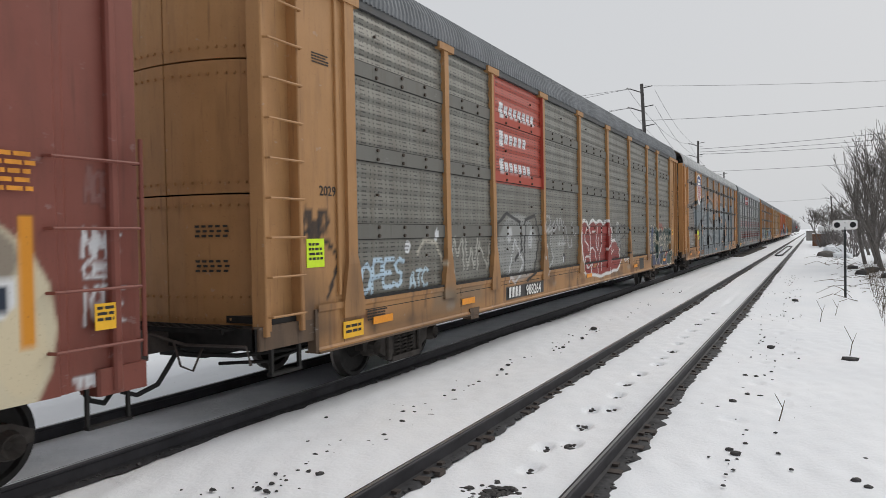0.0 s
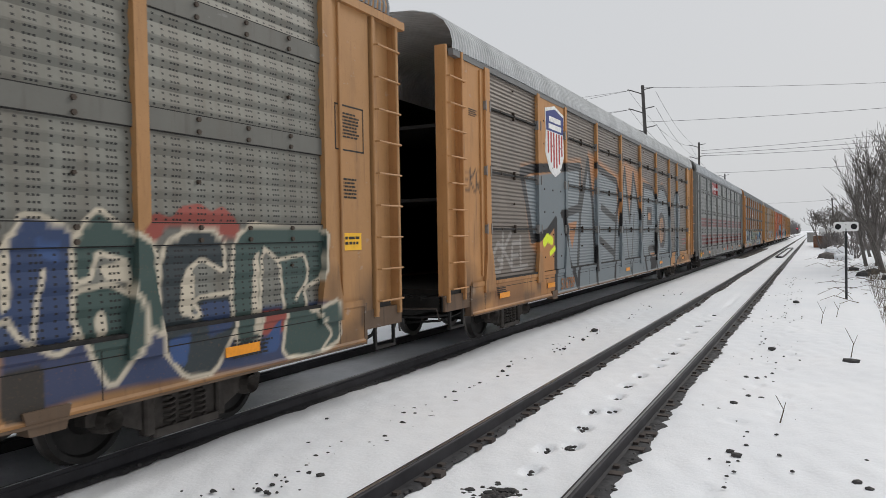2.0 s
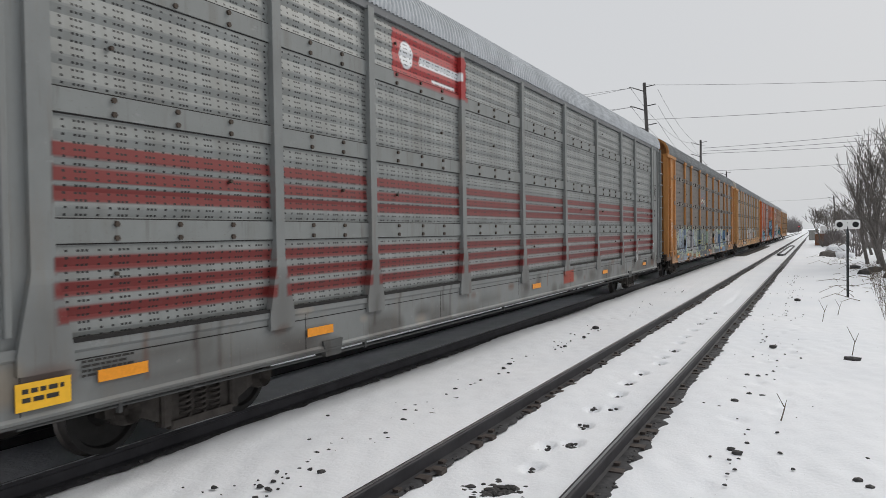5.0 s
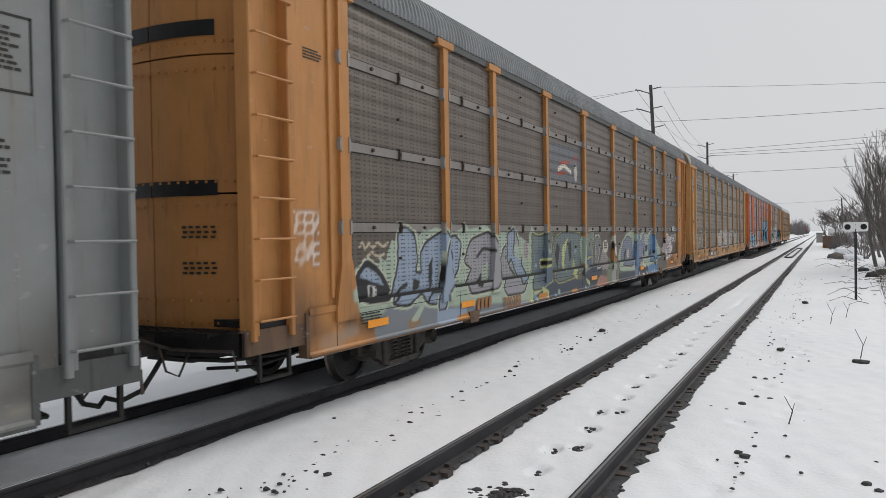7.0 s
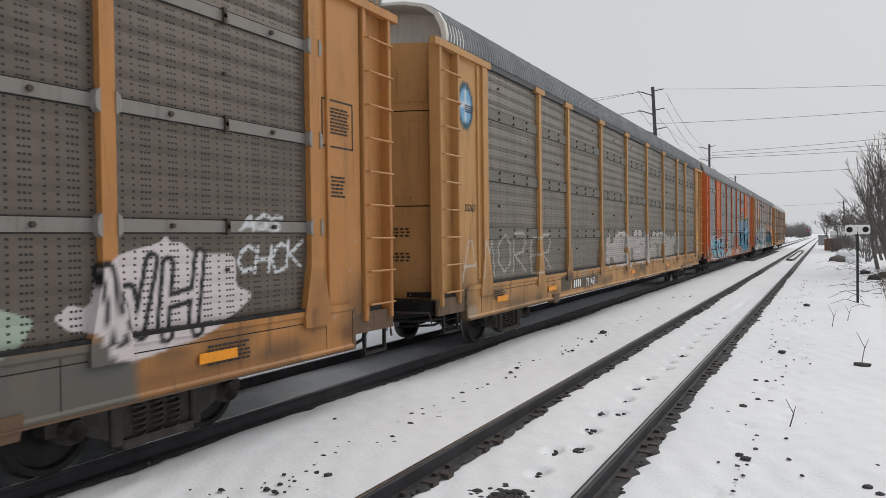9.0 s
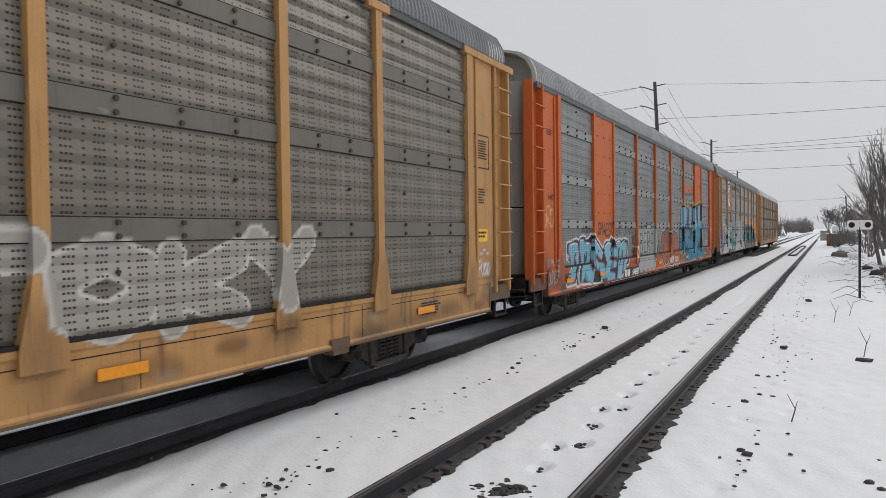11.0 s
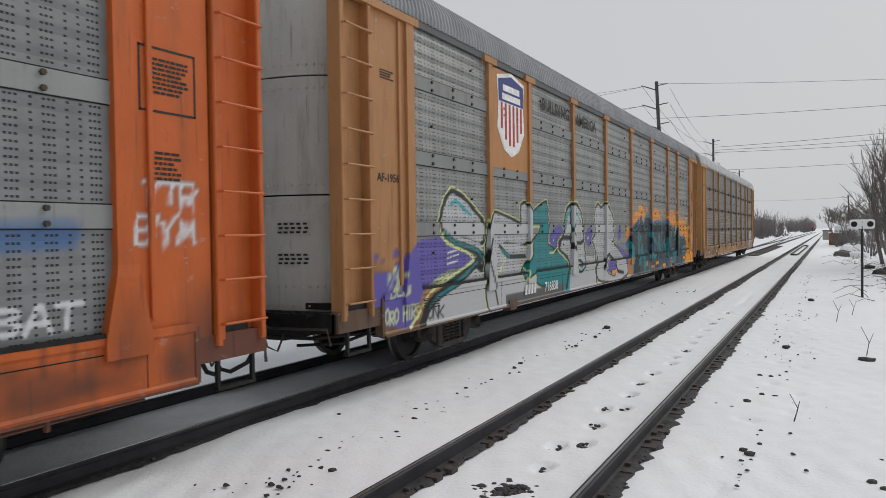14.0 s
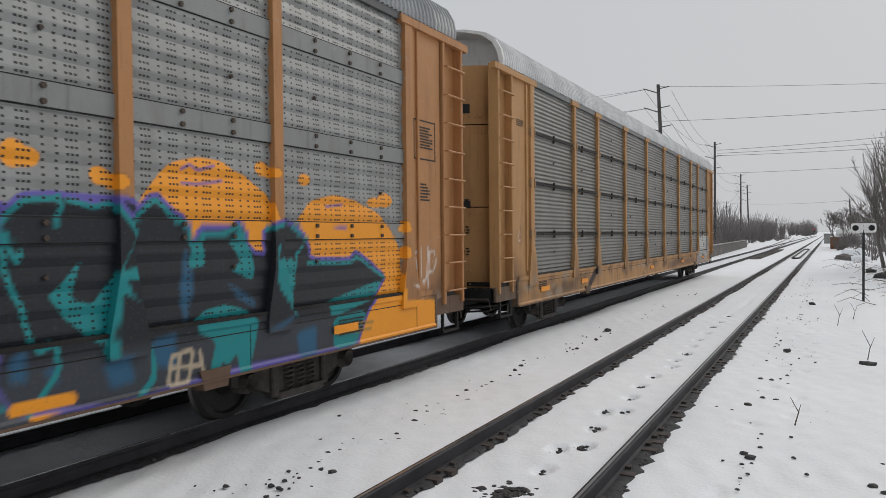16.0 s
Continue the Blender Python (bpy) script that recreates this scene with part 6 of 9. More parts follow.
def traced_fourth():
    p = []
    p += [area(bend([(-11.62, 1.32), (-11.51, 1.43), (-11.43, 1.49), (-11.43, 1.63), (-11.29, 1.67), (-11.17, 1.76), (-11.08, 1.66), (-10.83, 1.67), (-10.93, 1.82), (-10.7, 1.68), (-10.63, 1.84), (-10.52, 1.99), (-10.38, 1.94), (-10.38, 2.15), (-10.41, 2.24), (-10.23, 2.24), (-9.88, 2.1), (-9.72, 2.04), (-9.67, 2.22), (-9.59, 2.1), (-9.27, 2.16), (-8.88, 2.13), (-8.82, 2.2), (-8.67, 2.07), (-8.33, 2.17), (-8.21, 2.27), (-8.1, 2.13), (-7.46, 2.21), (-7.25, 2.17), (-7.04, 2.02), (-6.58, 2.1), (-6.18, 2.02), (-5.91, 2.1), (-5.74, 2.01), (-5.17, 1.83), (-5.06, 2.19), (-4.86, 2.01), (-4.08, 2.1), (-3.9, 0.61), (-4.37, 0.47), (-8.26, 0.79), (-10.86, 0.87), (-11.25, 0.89), (-11.6, 1.25)]), MINT)]
    p += [area(bend([(-11.04, 0.91), (-10.65, 1.1), (-9.3, 0.93), (-3.9, 0.61), (-3.9, 0.46), (-7.78, 0.54), (-10.01, 0.5), (-10.87, 0.52), (-11.05, 0.66)]), (0.17, 0.19, 0.21), soft=0.05),
          *outlined([(-11.43, 1.47), (-11.17, 1.7), (-10.9, 1.58), (-10.63, 1.31), (-10.73, 1.18), (-11.21, 1.19), (-11.4, 1.26)], INK, [((0.50, 0.54, 0.42), 0.075), (INK, 0.045)])]
    p += [*outlined([(-10.34, 2.14), (-10.16, 2.14), (-9.9, 2.03), (-9.83, 1.69), (-9.9, 1.48), (-9.69, 1.46), (-9.71, 1.75), (-9.57, 1.91), (-9, 2.09), (-8.85, 1.97), (-9.09, 1.53), (-9.17, 1.11), (-9.32, 1), (-9.57, 1.03), (-9.82, 1.22), (-10.15, 1.05), (-10.6, 1.11), (-10.46, 1.4), (-10.36, 1.61)], (0.25, 0.31, 0.40), [((0.50, 0.54, 0.42), 0.075), (INK, 0.045)]),
          *outlined([(-8.83, 1.96), (-8.56, 2.02), (-8.36, 1.89), (-8.49, 1.49), (-8.69, 1.31), (-8.94, 1.14), (-9.01, 0.9), (-9.24, 0.9), (-9.08, 1.4), (-8.97, 1.72)], (0.25, 0.31, 0.40), [((0.50, 0.54, 0.42), 0.075), (INK, 0.045)])]
    p += [*outlined([(-8.23, 1.6), (-7.98, 1.94), (-7.21, 2.08), (-6.86, 1.78), (-6.88, 1.09), (-8.01, 1.05), (-8.22, 1.2), (-7.94, 1.46)], (0.28, 0.275, 0.295), [((0.50, 0.54, 0.42), 0.075), (INK, 0.045)]),
          *outlined([(-6.68, 1.68), (-5.95, 2.08), (-5.78, 1.84), (-5.97, 1.51), (-5.43, 1.12), (-5.63, 0.9), (-6.59, 0.91)], (0.28, 0.275, 0.295), [((0.50, 0.54, 0.42), 0.075), (INK, 0.045)]),
          area(bend([(-11.35, 1.51), (-11.17, 1.64), (-10.93, 1.54), (-10.73, 1.36), (-10.97, 1.41), (-11.18, 1.47)]), (0.25, 0.31, 0.40)),
          area(bend([(-11.15, 1.4), (-10.94, 1.36), (-10.95, 1.2), (-11.15, 1.23)]), (0.5, 0.5, 0.48)),
          area(bend([(-11.11, 1.38), (-11.03, 1.36), (-11.05, 1.23), (-11.12, 1.23)]), INK)]
    p += [area(bend([(-8.84, 1.72), (-8.7, 1.82), (-8.64, 1.64), (-8.81, 1.4)]), INK),
          area(bend([(-7.55, 1.43), (-7.31, 1.57), (-7.21, 1.34), (-7.49, 1.13)]), MINT),
          area(bend([(-7.88, 1.17), (-7.55, 1.4), (-7.63, 1.11)]), INK),
          area(bend([(-9.94, 1.41), (-9.74, 1.37), (-9.82, 1.25), (-9.99, 1.24)]), INK),
          area(bend([(-9.49, 1.56), (-9.35, 1.73), (-9.38, 1.3), (-9.48, 1.19)]), INK),
          area(bend([(-10.19, 0.82), (-9.91, 0.92), (-9.8, 0.76), (-10.16, 0.67)]), (0.24, 0.15, 0.08)),
          area(bend([(-10.12, 0.81), (-9.83, 1), (-9.7, 0.98), (-9.92, 0.78)]), MINT),
          area(bend([(-9.3, 0.88), (-8.26, 0.84), (-8.26, 0.6), (-8.72, 0.45), (-9.31, 0.68)]), (0.25, 0.31, 0.40)),
          area(bend([(-8.6, 0.57), (-8.26, 0.75), (-7.96, 0.68), (-8.27, 0.48)]), INK),
          line(bend([(-10.55, 1.1), (-10.35, 1.28), (-10.14, 1.34)], False), 0.03, INK)]
    p += [line(bend([(-9.57, 1.03), (-9.48, 1.19), (-9.18, 1.16)], False), 0.03, INK),
          line(bend([(-7.74, 1.66), (-7.47, 1.8), (-7.05, 1.75)], False), 0.03, INK),
          line(bend([(-6.44, 1.61), (-6.2, 1.35), (-5.77, 1.15)], False), 0.03, INK),
          line(bend([(-8.58, 0.68), (-8.12, 0.69)], False), 0.05, (0.46, 0.20, 0.04)),
          line(bend([(-11.33, 1.9), (-11.25, 1.96), (-11.2, 1.86), (-11.1, 1.95), (-11.02, 1.88), (-10.89, 1.95), (-10.76, 1.89), (-10.63, 1.94)], False), 0.022, (0.42, 0.36, 0.26)),
          line(bend([(-11.14, 1.77), (-11.02, 1.83), (-10.9, 1.75), (-10.73, 1.79)], False), 0.022, (0.42, 0.36, 0.26))]
    p += [*outlined([(-6.34, 2.04), (-6.08, 2.13), (-6.01, 2.01), (-6.14, 1.64), (-5.67, 1.6), (-5.68, 1.43), (-5.54, 1.31), (-5.42, 1.21), (-5.64, 1.05), (-5.97, 1.32), (-6.18, 1.6), (-6.35, 1.49)], (0.25, 0.31, 0.40), [(MINT, 0.08), (INK, 0.05)]),
          area(bend([(-6, 1.8), (-5.86, 1.9), (-5.77, 1.79), (-5.57, 1.85), (-5.68, 1.51), (-6.1, 1.66)]), MINT),
          disc(-5.41, 1.72, 0.12, 0.19, (0.30, 0.24, 0.24)),
          area(bend([(-5.21, 2.05), (-5.11, 2.25), (-5, 2.1), (-4.98, 1.65), (-5.15, 0.97), (-5.32, 1), (-5.28, 1.38)]), MINT)]
    p += [*outlined([(-5.05, 2.05), (-4.81, 1.99), (-4.51, 1.98), (-3.87, 2.09), (-3.81, 1.97), (-3.99, 1.36), (-4.06, 1.03), (-4.64, 0.89), (-5.15, 0.9), (-5.06, 1.36)], (0.13, 0.165, 0.17), [((0.42, 0.45, 0.20), 0.06), (INK, 0.03)]),
          area(bend([(-4.82, 1.64), (-4.48, 1.78), (-3.89, 1.35), (-4.02, 1.02), (-4.57, 0.88), (-4.9, 1.14)]), (0.09, 0.12, 0.16), soft=0.1),
          *outlined([(-4.59, 1.47), (-3.97, 1.47), (-4.01, 1.39), (-4.53, 1.35)], INK, [((0.42, 0.45, 0.20), 0.05)]),
          area(bend([(-4.02, 0.97), (-3.1, 0.97), (-1.75, 0.91), (-1.07, 0.95), (-1.07, 0.64), (-3.11, 0.56), (-4.03, 0.51), (-5.16, 0.51), (-5.15, 0.73), (-4.64, 0.84)]), (0.045, 0.06, 0.08))]
    p += [*outlined([(-3.76, 1.57), (-3.53, 1.92), (-3.07, 2.07), (-1.72, 2.03), (-1.53, 1.81), (-1.74, 1.16), (-2.24, 1.03), (-3.47, 0.95), (-3.73, 1.1)], (0.13, 0.165, 0.17), [((0.42, 0.45, 0.20), 0.05), (INK, 0.03)]),
          area(bend([(-3.12, 1.72), (-2.66, 1.97), (-2.93, 1.52), (-2.99, 1.14), (-3.14, 1.25)]), (0.42, 0.45, 0.20)),
          area(bend([(-3.46, 1.19), (-3.27, 1.73), (-3.45, 1.86), (-3.63, 1.57)]), INK),
          area(bend([(-2.47, 1.09), (-2.23, 1.48), (-2.06, 0.91)]), (0.42, 0.45, 0.20)),
          area(bend([(-4.61, 0.94), (-4.14, 0.81), (-4.22, 0.6), (-4.51, 0.77)]), (0.42, 0.45, 0.20)),
          area(bend([(-5.3, 0.76), (-5.15, 0.97), (-5.16, 0.58), (-5.33, 0.5)]), (0.42, 0.45, 0.20)),
          area(bend([(-1.72, 1.88), (-1.46, 2.03), (-1.42, 0.98), (-1.67, 1.45)]), MINT)]
    p += [area(bend([(-2.67, 1.71), (-2.44, 1.9), (-2.4, 1.49), (-2.57, 1.37)]), INK),
          disc(-5.02, 0.74, 0.07, 0.06, (0.12, 0.24, 0.38)),
          disc(-4.91, 0.68, 0.08, 0.06, (0.25, 0.33, 0.27)),
          disc(-3.74, 0.66, 0.08, 0.06, (0.12, 0.24, 0.38)),
          disc(-3.48, 0.74, 0.09, 0.06, (0.28, 0.36, 0.30)),
          disc(-4.83, 1.38, 0.06, 0.05, (0.25, 0.31, 0.40)),
          disc(-4.2, 1.88, 0.06, 0.04, INK),
          disc(-4.07, 1.99, 0.07, 0.05, INK),
          disc(-4.19, 1.66, 0.07, 0.05, (0.25, 0.31, 0.40)),
          disc(-2.89, 1.26, 0.07, 0.05, (0.25, 0.31, 0.40)),
          disc(-2.66, 1.8, 0.08, 0.05, INK),
          disc(-2.1, 1.61, 0.10, 0.05, (0.25, 0.31, 0.40)),
          disc(-1.19, 1.64, 0.10, 0.05, INK),
          line(bend([(-4.75, 0.73), (-4.29, 0.73)], False), 0.055, (0.46, 0.20, 0.04))]
    p += [line(bend([(-2.53, 0.66), (-2.19, 0.68)], False), 0.05, (0.46, 0.20, 0.04)),
          line(bend([(-4.15, 0.53), (-3.91, 0.58)], False), 0.02, (0.5, 0.5, 0.44)),
          line(bend([(-5.08, 0.58), (-4.94, 0.58)], False), 0.02, (0.5, 0.5, 0.44)),
          *outlined([(-1.37, 2.01), (-0.6, 2.09), (-0.53, 2.04), (-0.66, 1.59), (-0.68, 1.22), (-1.12, 1.18), (-1.39, 1.2)], (0.17, 0.20, 0.165), [((0.45, 0.48, 0.36), 0.06), (INK, 0.03)]),
          area(bend([(-1.38, 1.56), (-1.06, 1.7), (-0.69, 1.5), (-0.69, 1.22), (-1.39, 1.14)]), (0.10, 0.13, 0.17), soft=0.12),
          *outlined([(-1.36, 1.45), (-0.72, 1.45), (-0.73, 1.41), (-1.36, 1.37)], (0.42, 0.45, 0.20), [(INK, 0.02)])]
    p += [area(bend([(-1.56, 1.08), (-0.78, 1.18), (0.1, 1.17), (0.09, 0.85), (-0.46, 0.75), (-0.63, 0.55), (-1.57, 0.52)]), (0.045, 0.06, 0.08)),
          area(bend([(-1.42, 0.94), (-1.04, 0.82), (-1.02, 0.7), (-1.27, 0.8)]), (0.42, 0.45, 0.20)),
          *outlined([(-0.35, 1.93), (0.02, 1.94), (0.08, 1.79), (0.01, 1.64), (-0.12, 1.34), (-0.03, 1.18), (-0.37, 1.17), (-0.3, 1.56)], (0.16, 0.18, 0.19), [((0.50, 0.52, 0.46), 0.07), (INK, 0.03)]),
          area(bend([(0.04, 1.22), (0.32, 1.62), (0.68, 1.49), (1.25, 1.2), (1.24, 1.02), (0.82, 1.02), (0.16, 1.05)]), (0.30, 0.27, 0.27)),
          area(bend([(-0.41, 0.69), (-0.23, 0.86), (-0.04, 0.93), (0.66, 0.84), (0.66, 0.59), (-0.41, 0.52)]), (0.33, 0.17, 0.13))]
    p += [disc(-1.42, 0.69, 0.06, 0.05, (0.28, 0.34, 0.28)),
          disc(-1.23, 0.65, 0.06, 0.05, (0.10, 0.24, 0.38)),
          disc(-1.36, 1.76, 0.06, 0.07, (0.12, 0.15, 0.18)),
          disc(-0.89, 1.75, 0.05, 0.05, INK),
          disc(-0.76, 1.88, 0.04, 0.03, INK),
          disc(-1.08, 1.9, 0.04, 0.04, (0.25, 0.31, 0.40)),
          disc(-0.18, 1.28, 0.05, 0.04, (0.25, 0.31, 0.40)),
          disc(0.65, 1.68, 0.28, 0.18, (0.56, 0.53, 0.46)),
          line(bend([(0.5, 1.77), (0.8, 1.78)], False), 0.02, INK),
          line(bend([(0.5, 1.71), (0.8, 1.71)], False), 0.02, INK),
          line(bend([(0.5, 1.64), (0.8, 1.64)], False), 0.02, INK),
          area(bend([(0.75, 1.25), (1.08, 1.4), (1.25, 1.2), (1.15, 0.62), (0.66, 0.54), (0.62, 0.82)]), (0.16, 0.19, 0.13))]
    p += [area(bend([(1.52, 1.18), (1.81, 1.34), (1.96, 1), (1.9, 0.56), (1.41, 0.51)]), (0.16, 0.19, 0.13)),
          *outlined([(1.23, 1.21), (1.57, 1.17), (1.62, 0.66), (1.32, 0.47), (1.1, 0.51)], (0.31, 0.29, 0.29), [(INK, 0.02)]),
          *outlined([(1.34, 1.86), (1.46, 1.92), (1.58, 1.84), (1.6, 1.51), (1.47, 1.35), (1.34, 1.5)], (0.56, 0.53, 0.46), [(INK, 0.05)]),
          disc(1.4, 1.71, 0.04, 0.05, INK),
          disc(1.52, 1.71, 0.05, 0.05, INK),
          line(bend([(1.26, 1.8), (1.37, 1.94), (1.56, 1.94), (1.65, 1.79), (1.67, 1.54)], False), 0.05, (0.50, 0.48, 0.42)),
          line(bend([(-0.41, 0.6), (0.02, 0.61)], False), 0.06, (0.46, 0.20, 0.04)),
          line(bend([(2.11, 0.71), (2.53, 0.71)], False), 0.05, (0.46, 0.20, 0.04))]
    p += [area(bend([(1.96, 1.13), (2.13, 1.51), (2.58, 1.83), (3.08, 2.03), (3.77, 2.14), (4.38, 1.94), (4.63, 2.11), (5.06, 1.85), (5.64, 2.02), (6.95, 1.91), (6.92, 0.82), (3.88, 0.86), (2.11, 0.92)]), MINT),
          area(bend([(1.9, 0.88), (4.19, 0.82), (6.91, 0.77), (6.91, 0.57), (3.87, 0.58), (1.9, 0.56)]), (0.045, 0.06, 0.08)),
          *outlined([(2.47, 1.08), (2.4, 1.43), (2.64, 1.74), (3.21, 1.94), (3.69, 1.84), (3.85, 1.4), (3.74, 1.01)], (0.18, 0.21, 0.28), [((0.48, 0.45, 0.36), 0.06), (INK, 0.035)]),
          *outlined([(3.98, 1.08), (3.95, 1.63), (4.34, 1.86), (4.74, 1.73), (4.77, 1.1), (4.42, 0.55), (4.02, 0.6)], (0.11, 0.18, 0.30), [((0.48, 0.45, 0.36), 0.05), (INK, 0.03)])]
    p += [area(bend([(3.06, 1.45), (3.33, 1.58), (3.39, 1.32), (3.12, 1.23)]), (0.48, 0.45, 0.36)),
          area(bend([(2.69, 1.34), (2.88, 1.61), (3, 1.46), (2.8, 1.15)]), INK),
          area(bend([(4.8, 1.97), (4.94, 2.01), (5.24, 2.05), (5.34, 2.15), (5.51, 2.08), (5.62, 1.95), (5.64, 1.66), (5.91, 1.7), (6.18, 2), (6.39, 2.16), (6.57, 2.1), (6.65, 1.94), (7.35, 1.92), (7.62, 1.73), (7.91, 1.59), (8.34, 1.43), (8.22, 1.24), (7.9, 1.14), (7.33, 1.14), (5.6, 1.23), (4.83, 1.45)]), MINT),
          *outlined([(4.46, 2.01), (4.8, 2.09), (4.83, 1.93), (4.77, 1.5), (4.53, 1.24), (4.44, 1.29)], (0.10, 0.21, 0.36), [(INK, 0.05)])]
    p += [*outlined([(4.83, 1.32), (4.93, 1.75), (5.2, 1.78), (5.31, 1.96), (5.53, 1.98), (5.58, 1.66), (5.56, 1.28), (5.11, 1.15), (4.82, 1.1)], (0.20, 0.22, 0.34), [((0.52, 0.48, 0.39), 0.06), (INK, 0.03)]),
          *outlined([(6.18, 1.21), (6.24, 1.78), (6.5, 1.99), (6.65, 2.05), (6.92, 1.76), (6.92, 1.24), (6.66, 1.04), (6.23, 1.07)], (0.10, 0.21, 0.36), [((0.52, 0.48, 0.39), 0.05), (INK, 0.03)]),
          *outlined([(6.62, 1.99), (7.17, 1.93), (7.53, 1.67), (7.57, 1.48), (7.24, 1.32), (7.7, 1.16), (7.51, 0.99), (6.9, 1.01), (6.87, 1.59)], (0.10, 0.21, 0.36), [((0.52, 0.48, 0.39), 0.05), (INK, 0.03)])]
    p += [area(bend([(4.43, 0.96), (5.96, 0.93), (5.95, 0.42), (4.86, 0.53), (4.42, 0.52)]), (0.045, 0.06, 0.08)),
          area(bend([(5.96, 0.93), (6.66, 0.96), (7.51, 0.93), (7.45, 0.57), (6.81, 0.45), (5.95, 0.49)]), (0.10, 0.21, 0.36)),
          area(bend([(5.04, 0.98), (5.17, 1.28), (5.25, 1.41), (5.27, 1.04), (5.6, 0.98), (5.56, 0.87)]), (0.52, 0.48, 0.39)),
          area(bend([(4.81, 0.46), (5.1, 0.74), (5.31, 0.7), (5.47, 0.5)]), (0.50, 0.44, 0.34)),
          area(bend([(4.53, 1.48), (4.66, 1.55), (4.74, 1.46), (4.61, 1.31)]), INK),
          area(bend([(5.33, 1.4), (5.47, 1.58), (5.52, 1.43), (5.4, 1.25)]), INK),
          area(bend([(5.18, 1.69), (5.28, 1.68), (5.25, 1.5)]), INK),
          area(bend([(6.3, 1.35), (6.52, 1.5), (6.59, 1.33), (6.37, 1.19)]), INK)]
    p += [area(bend([(6.98, 1.12), (7.24, 1.21), (7.19, 0.85), (7.02, 0.94)]), INK),
          area(bend([(5.64, 1.61), (6.11, 1.63), (5.97, 1.41), (5.66, 1.41)]), INK),
          area(bend([(7.07, 1.08), (7.17, 1.12), (7.2, 1.03), (7.11, 0.98)]), (0.52, 0.48, 0.39)),
          area(bend([(6.5, 0.68), (6.62, 0.77), (6.61, 0.54)]), (0.50, 0.36, 0.33)),
          disc(5.4, 1.2, 0.07, 0.06, (0.50, 0.36, 0.33)),
          disc(5.71, 0.72, 0.07, 0.06, (0.50, 0.36, 0.33)),
          disc(5.74, 0.64, 0.07, 0.07, (0.50, 0.36, 0.33)),
          disc(7.08, 1.52, 0.08, 0.06, (0.50, 0.36, 0.33)),
          disc(6.97, 0.71, 0.07, 0.05, (0.50, 0.36, 0.33)),
          disc(7.1, 0.51, 0.08, 0.06, (0.50, 0.36, 0.33)),
          disc(4.5, 1.36, 0.05, 0.06, (0.50, 0.36, 0.33)),
          disc(4.6, 0.72, 0.06, 0.06, (0.50, 0.36, 0.33))]
    p += [disc(6.17, 0.66, 0.03, 0.03, INK),
          line(bend([(8.99, 1.32), (9.06, 1.74), (9.19, 1.81), (9.18, 1.37)], False), 0.02, INK),
          line(bend([(9.31, 1.29), (9.46, 1.77), (9.6, 1.65), (9.75, 1.8), (9.74, 1.41)], False), 0.02, INK),
          line(bend([(10.11, 1.31), (10.08, 1.75), (10.36, 1.78), (10.32, 1.38)], False), 0.02, INK),
          *outlined([(8.62, 1.38), (8.87, 1.54), (9, 1.89), (9.19, 1.81), (9.47, 1.96), (9.75, 1.99), (9.9, 1.87), (10.44, 1.86), (10.44, 1.54), (10.69, 1.44), (10.43, 1.29), (9.88, 1.09), (9.04, 1.02), (8.86, 1.25)], (0.58, 0.52, 0.52), [((0.58, 0.52, 0.52), 0.02)])]
    p += [area(bend([(8.47, 1.42), (8.62, 1.52), (8.79, 1.46), (8.86, 1.77), (9.09, 1.91), (9.51, 2), (9.58, 2.07), (9.71, 1.94), (10.12, 1.83), (10.27, 1.65), (10.5, 1.58), (10.34, 1.25), (9.96, 1.24), (9.75, 1.16), (9.55, 1.03), (9.19, 0.98), (8.97, 1.02), (8.81, 1.27), (8.61, 1.3)]), (0.58, 0.52, 0.52)),
          line(bend([(8.91, 1.77), (9, 1.14), (9.16, 1.64), (9.25, 1.17), (9.42, 1.84)], False), 0.085, INK),
          line(bend([(9.6, 1.8), (9.52, 1.17)], False), 0.085, INK),
          line(bend([(9.58, 1.46), (9.9, 1.51)], False), 0.085, INK),
          line(bend([(9.98, 1.87), (9.88, 1.18)], False), 0.085, INK),
          line(bend([(8.91, 1.77), (9, 1.14), (9.16, 1.64), (9.25, 1.17), (9.42, 1.84)], False), 0.036, (0.58, 0.52, 0.52))]
    p += [line(bend([(9.6, 1.8), (9.52, 1.17)], False), 0.036, (0.58, 0.52, 0.52)),
          line(bend([(9.58, 1.46), (9.9, 1.51)], False), 0.036, (0.58, 0.52, 0.52)),
          line(bend([(9.98, 1.87), (9.88, 1.18)], False), 0.036, (0.58, 0.52, 0.52))]
    return p


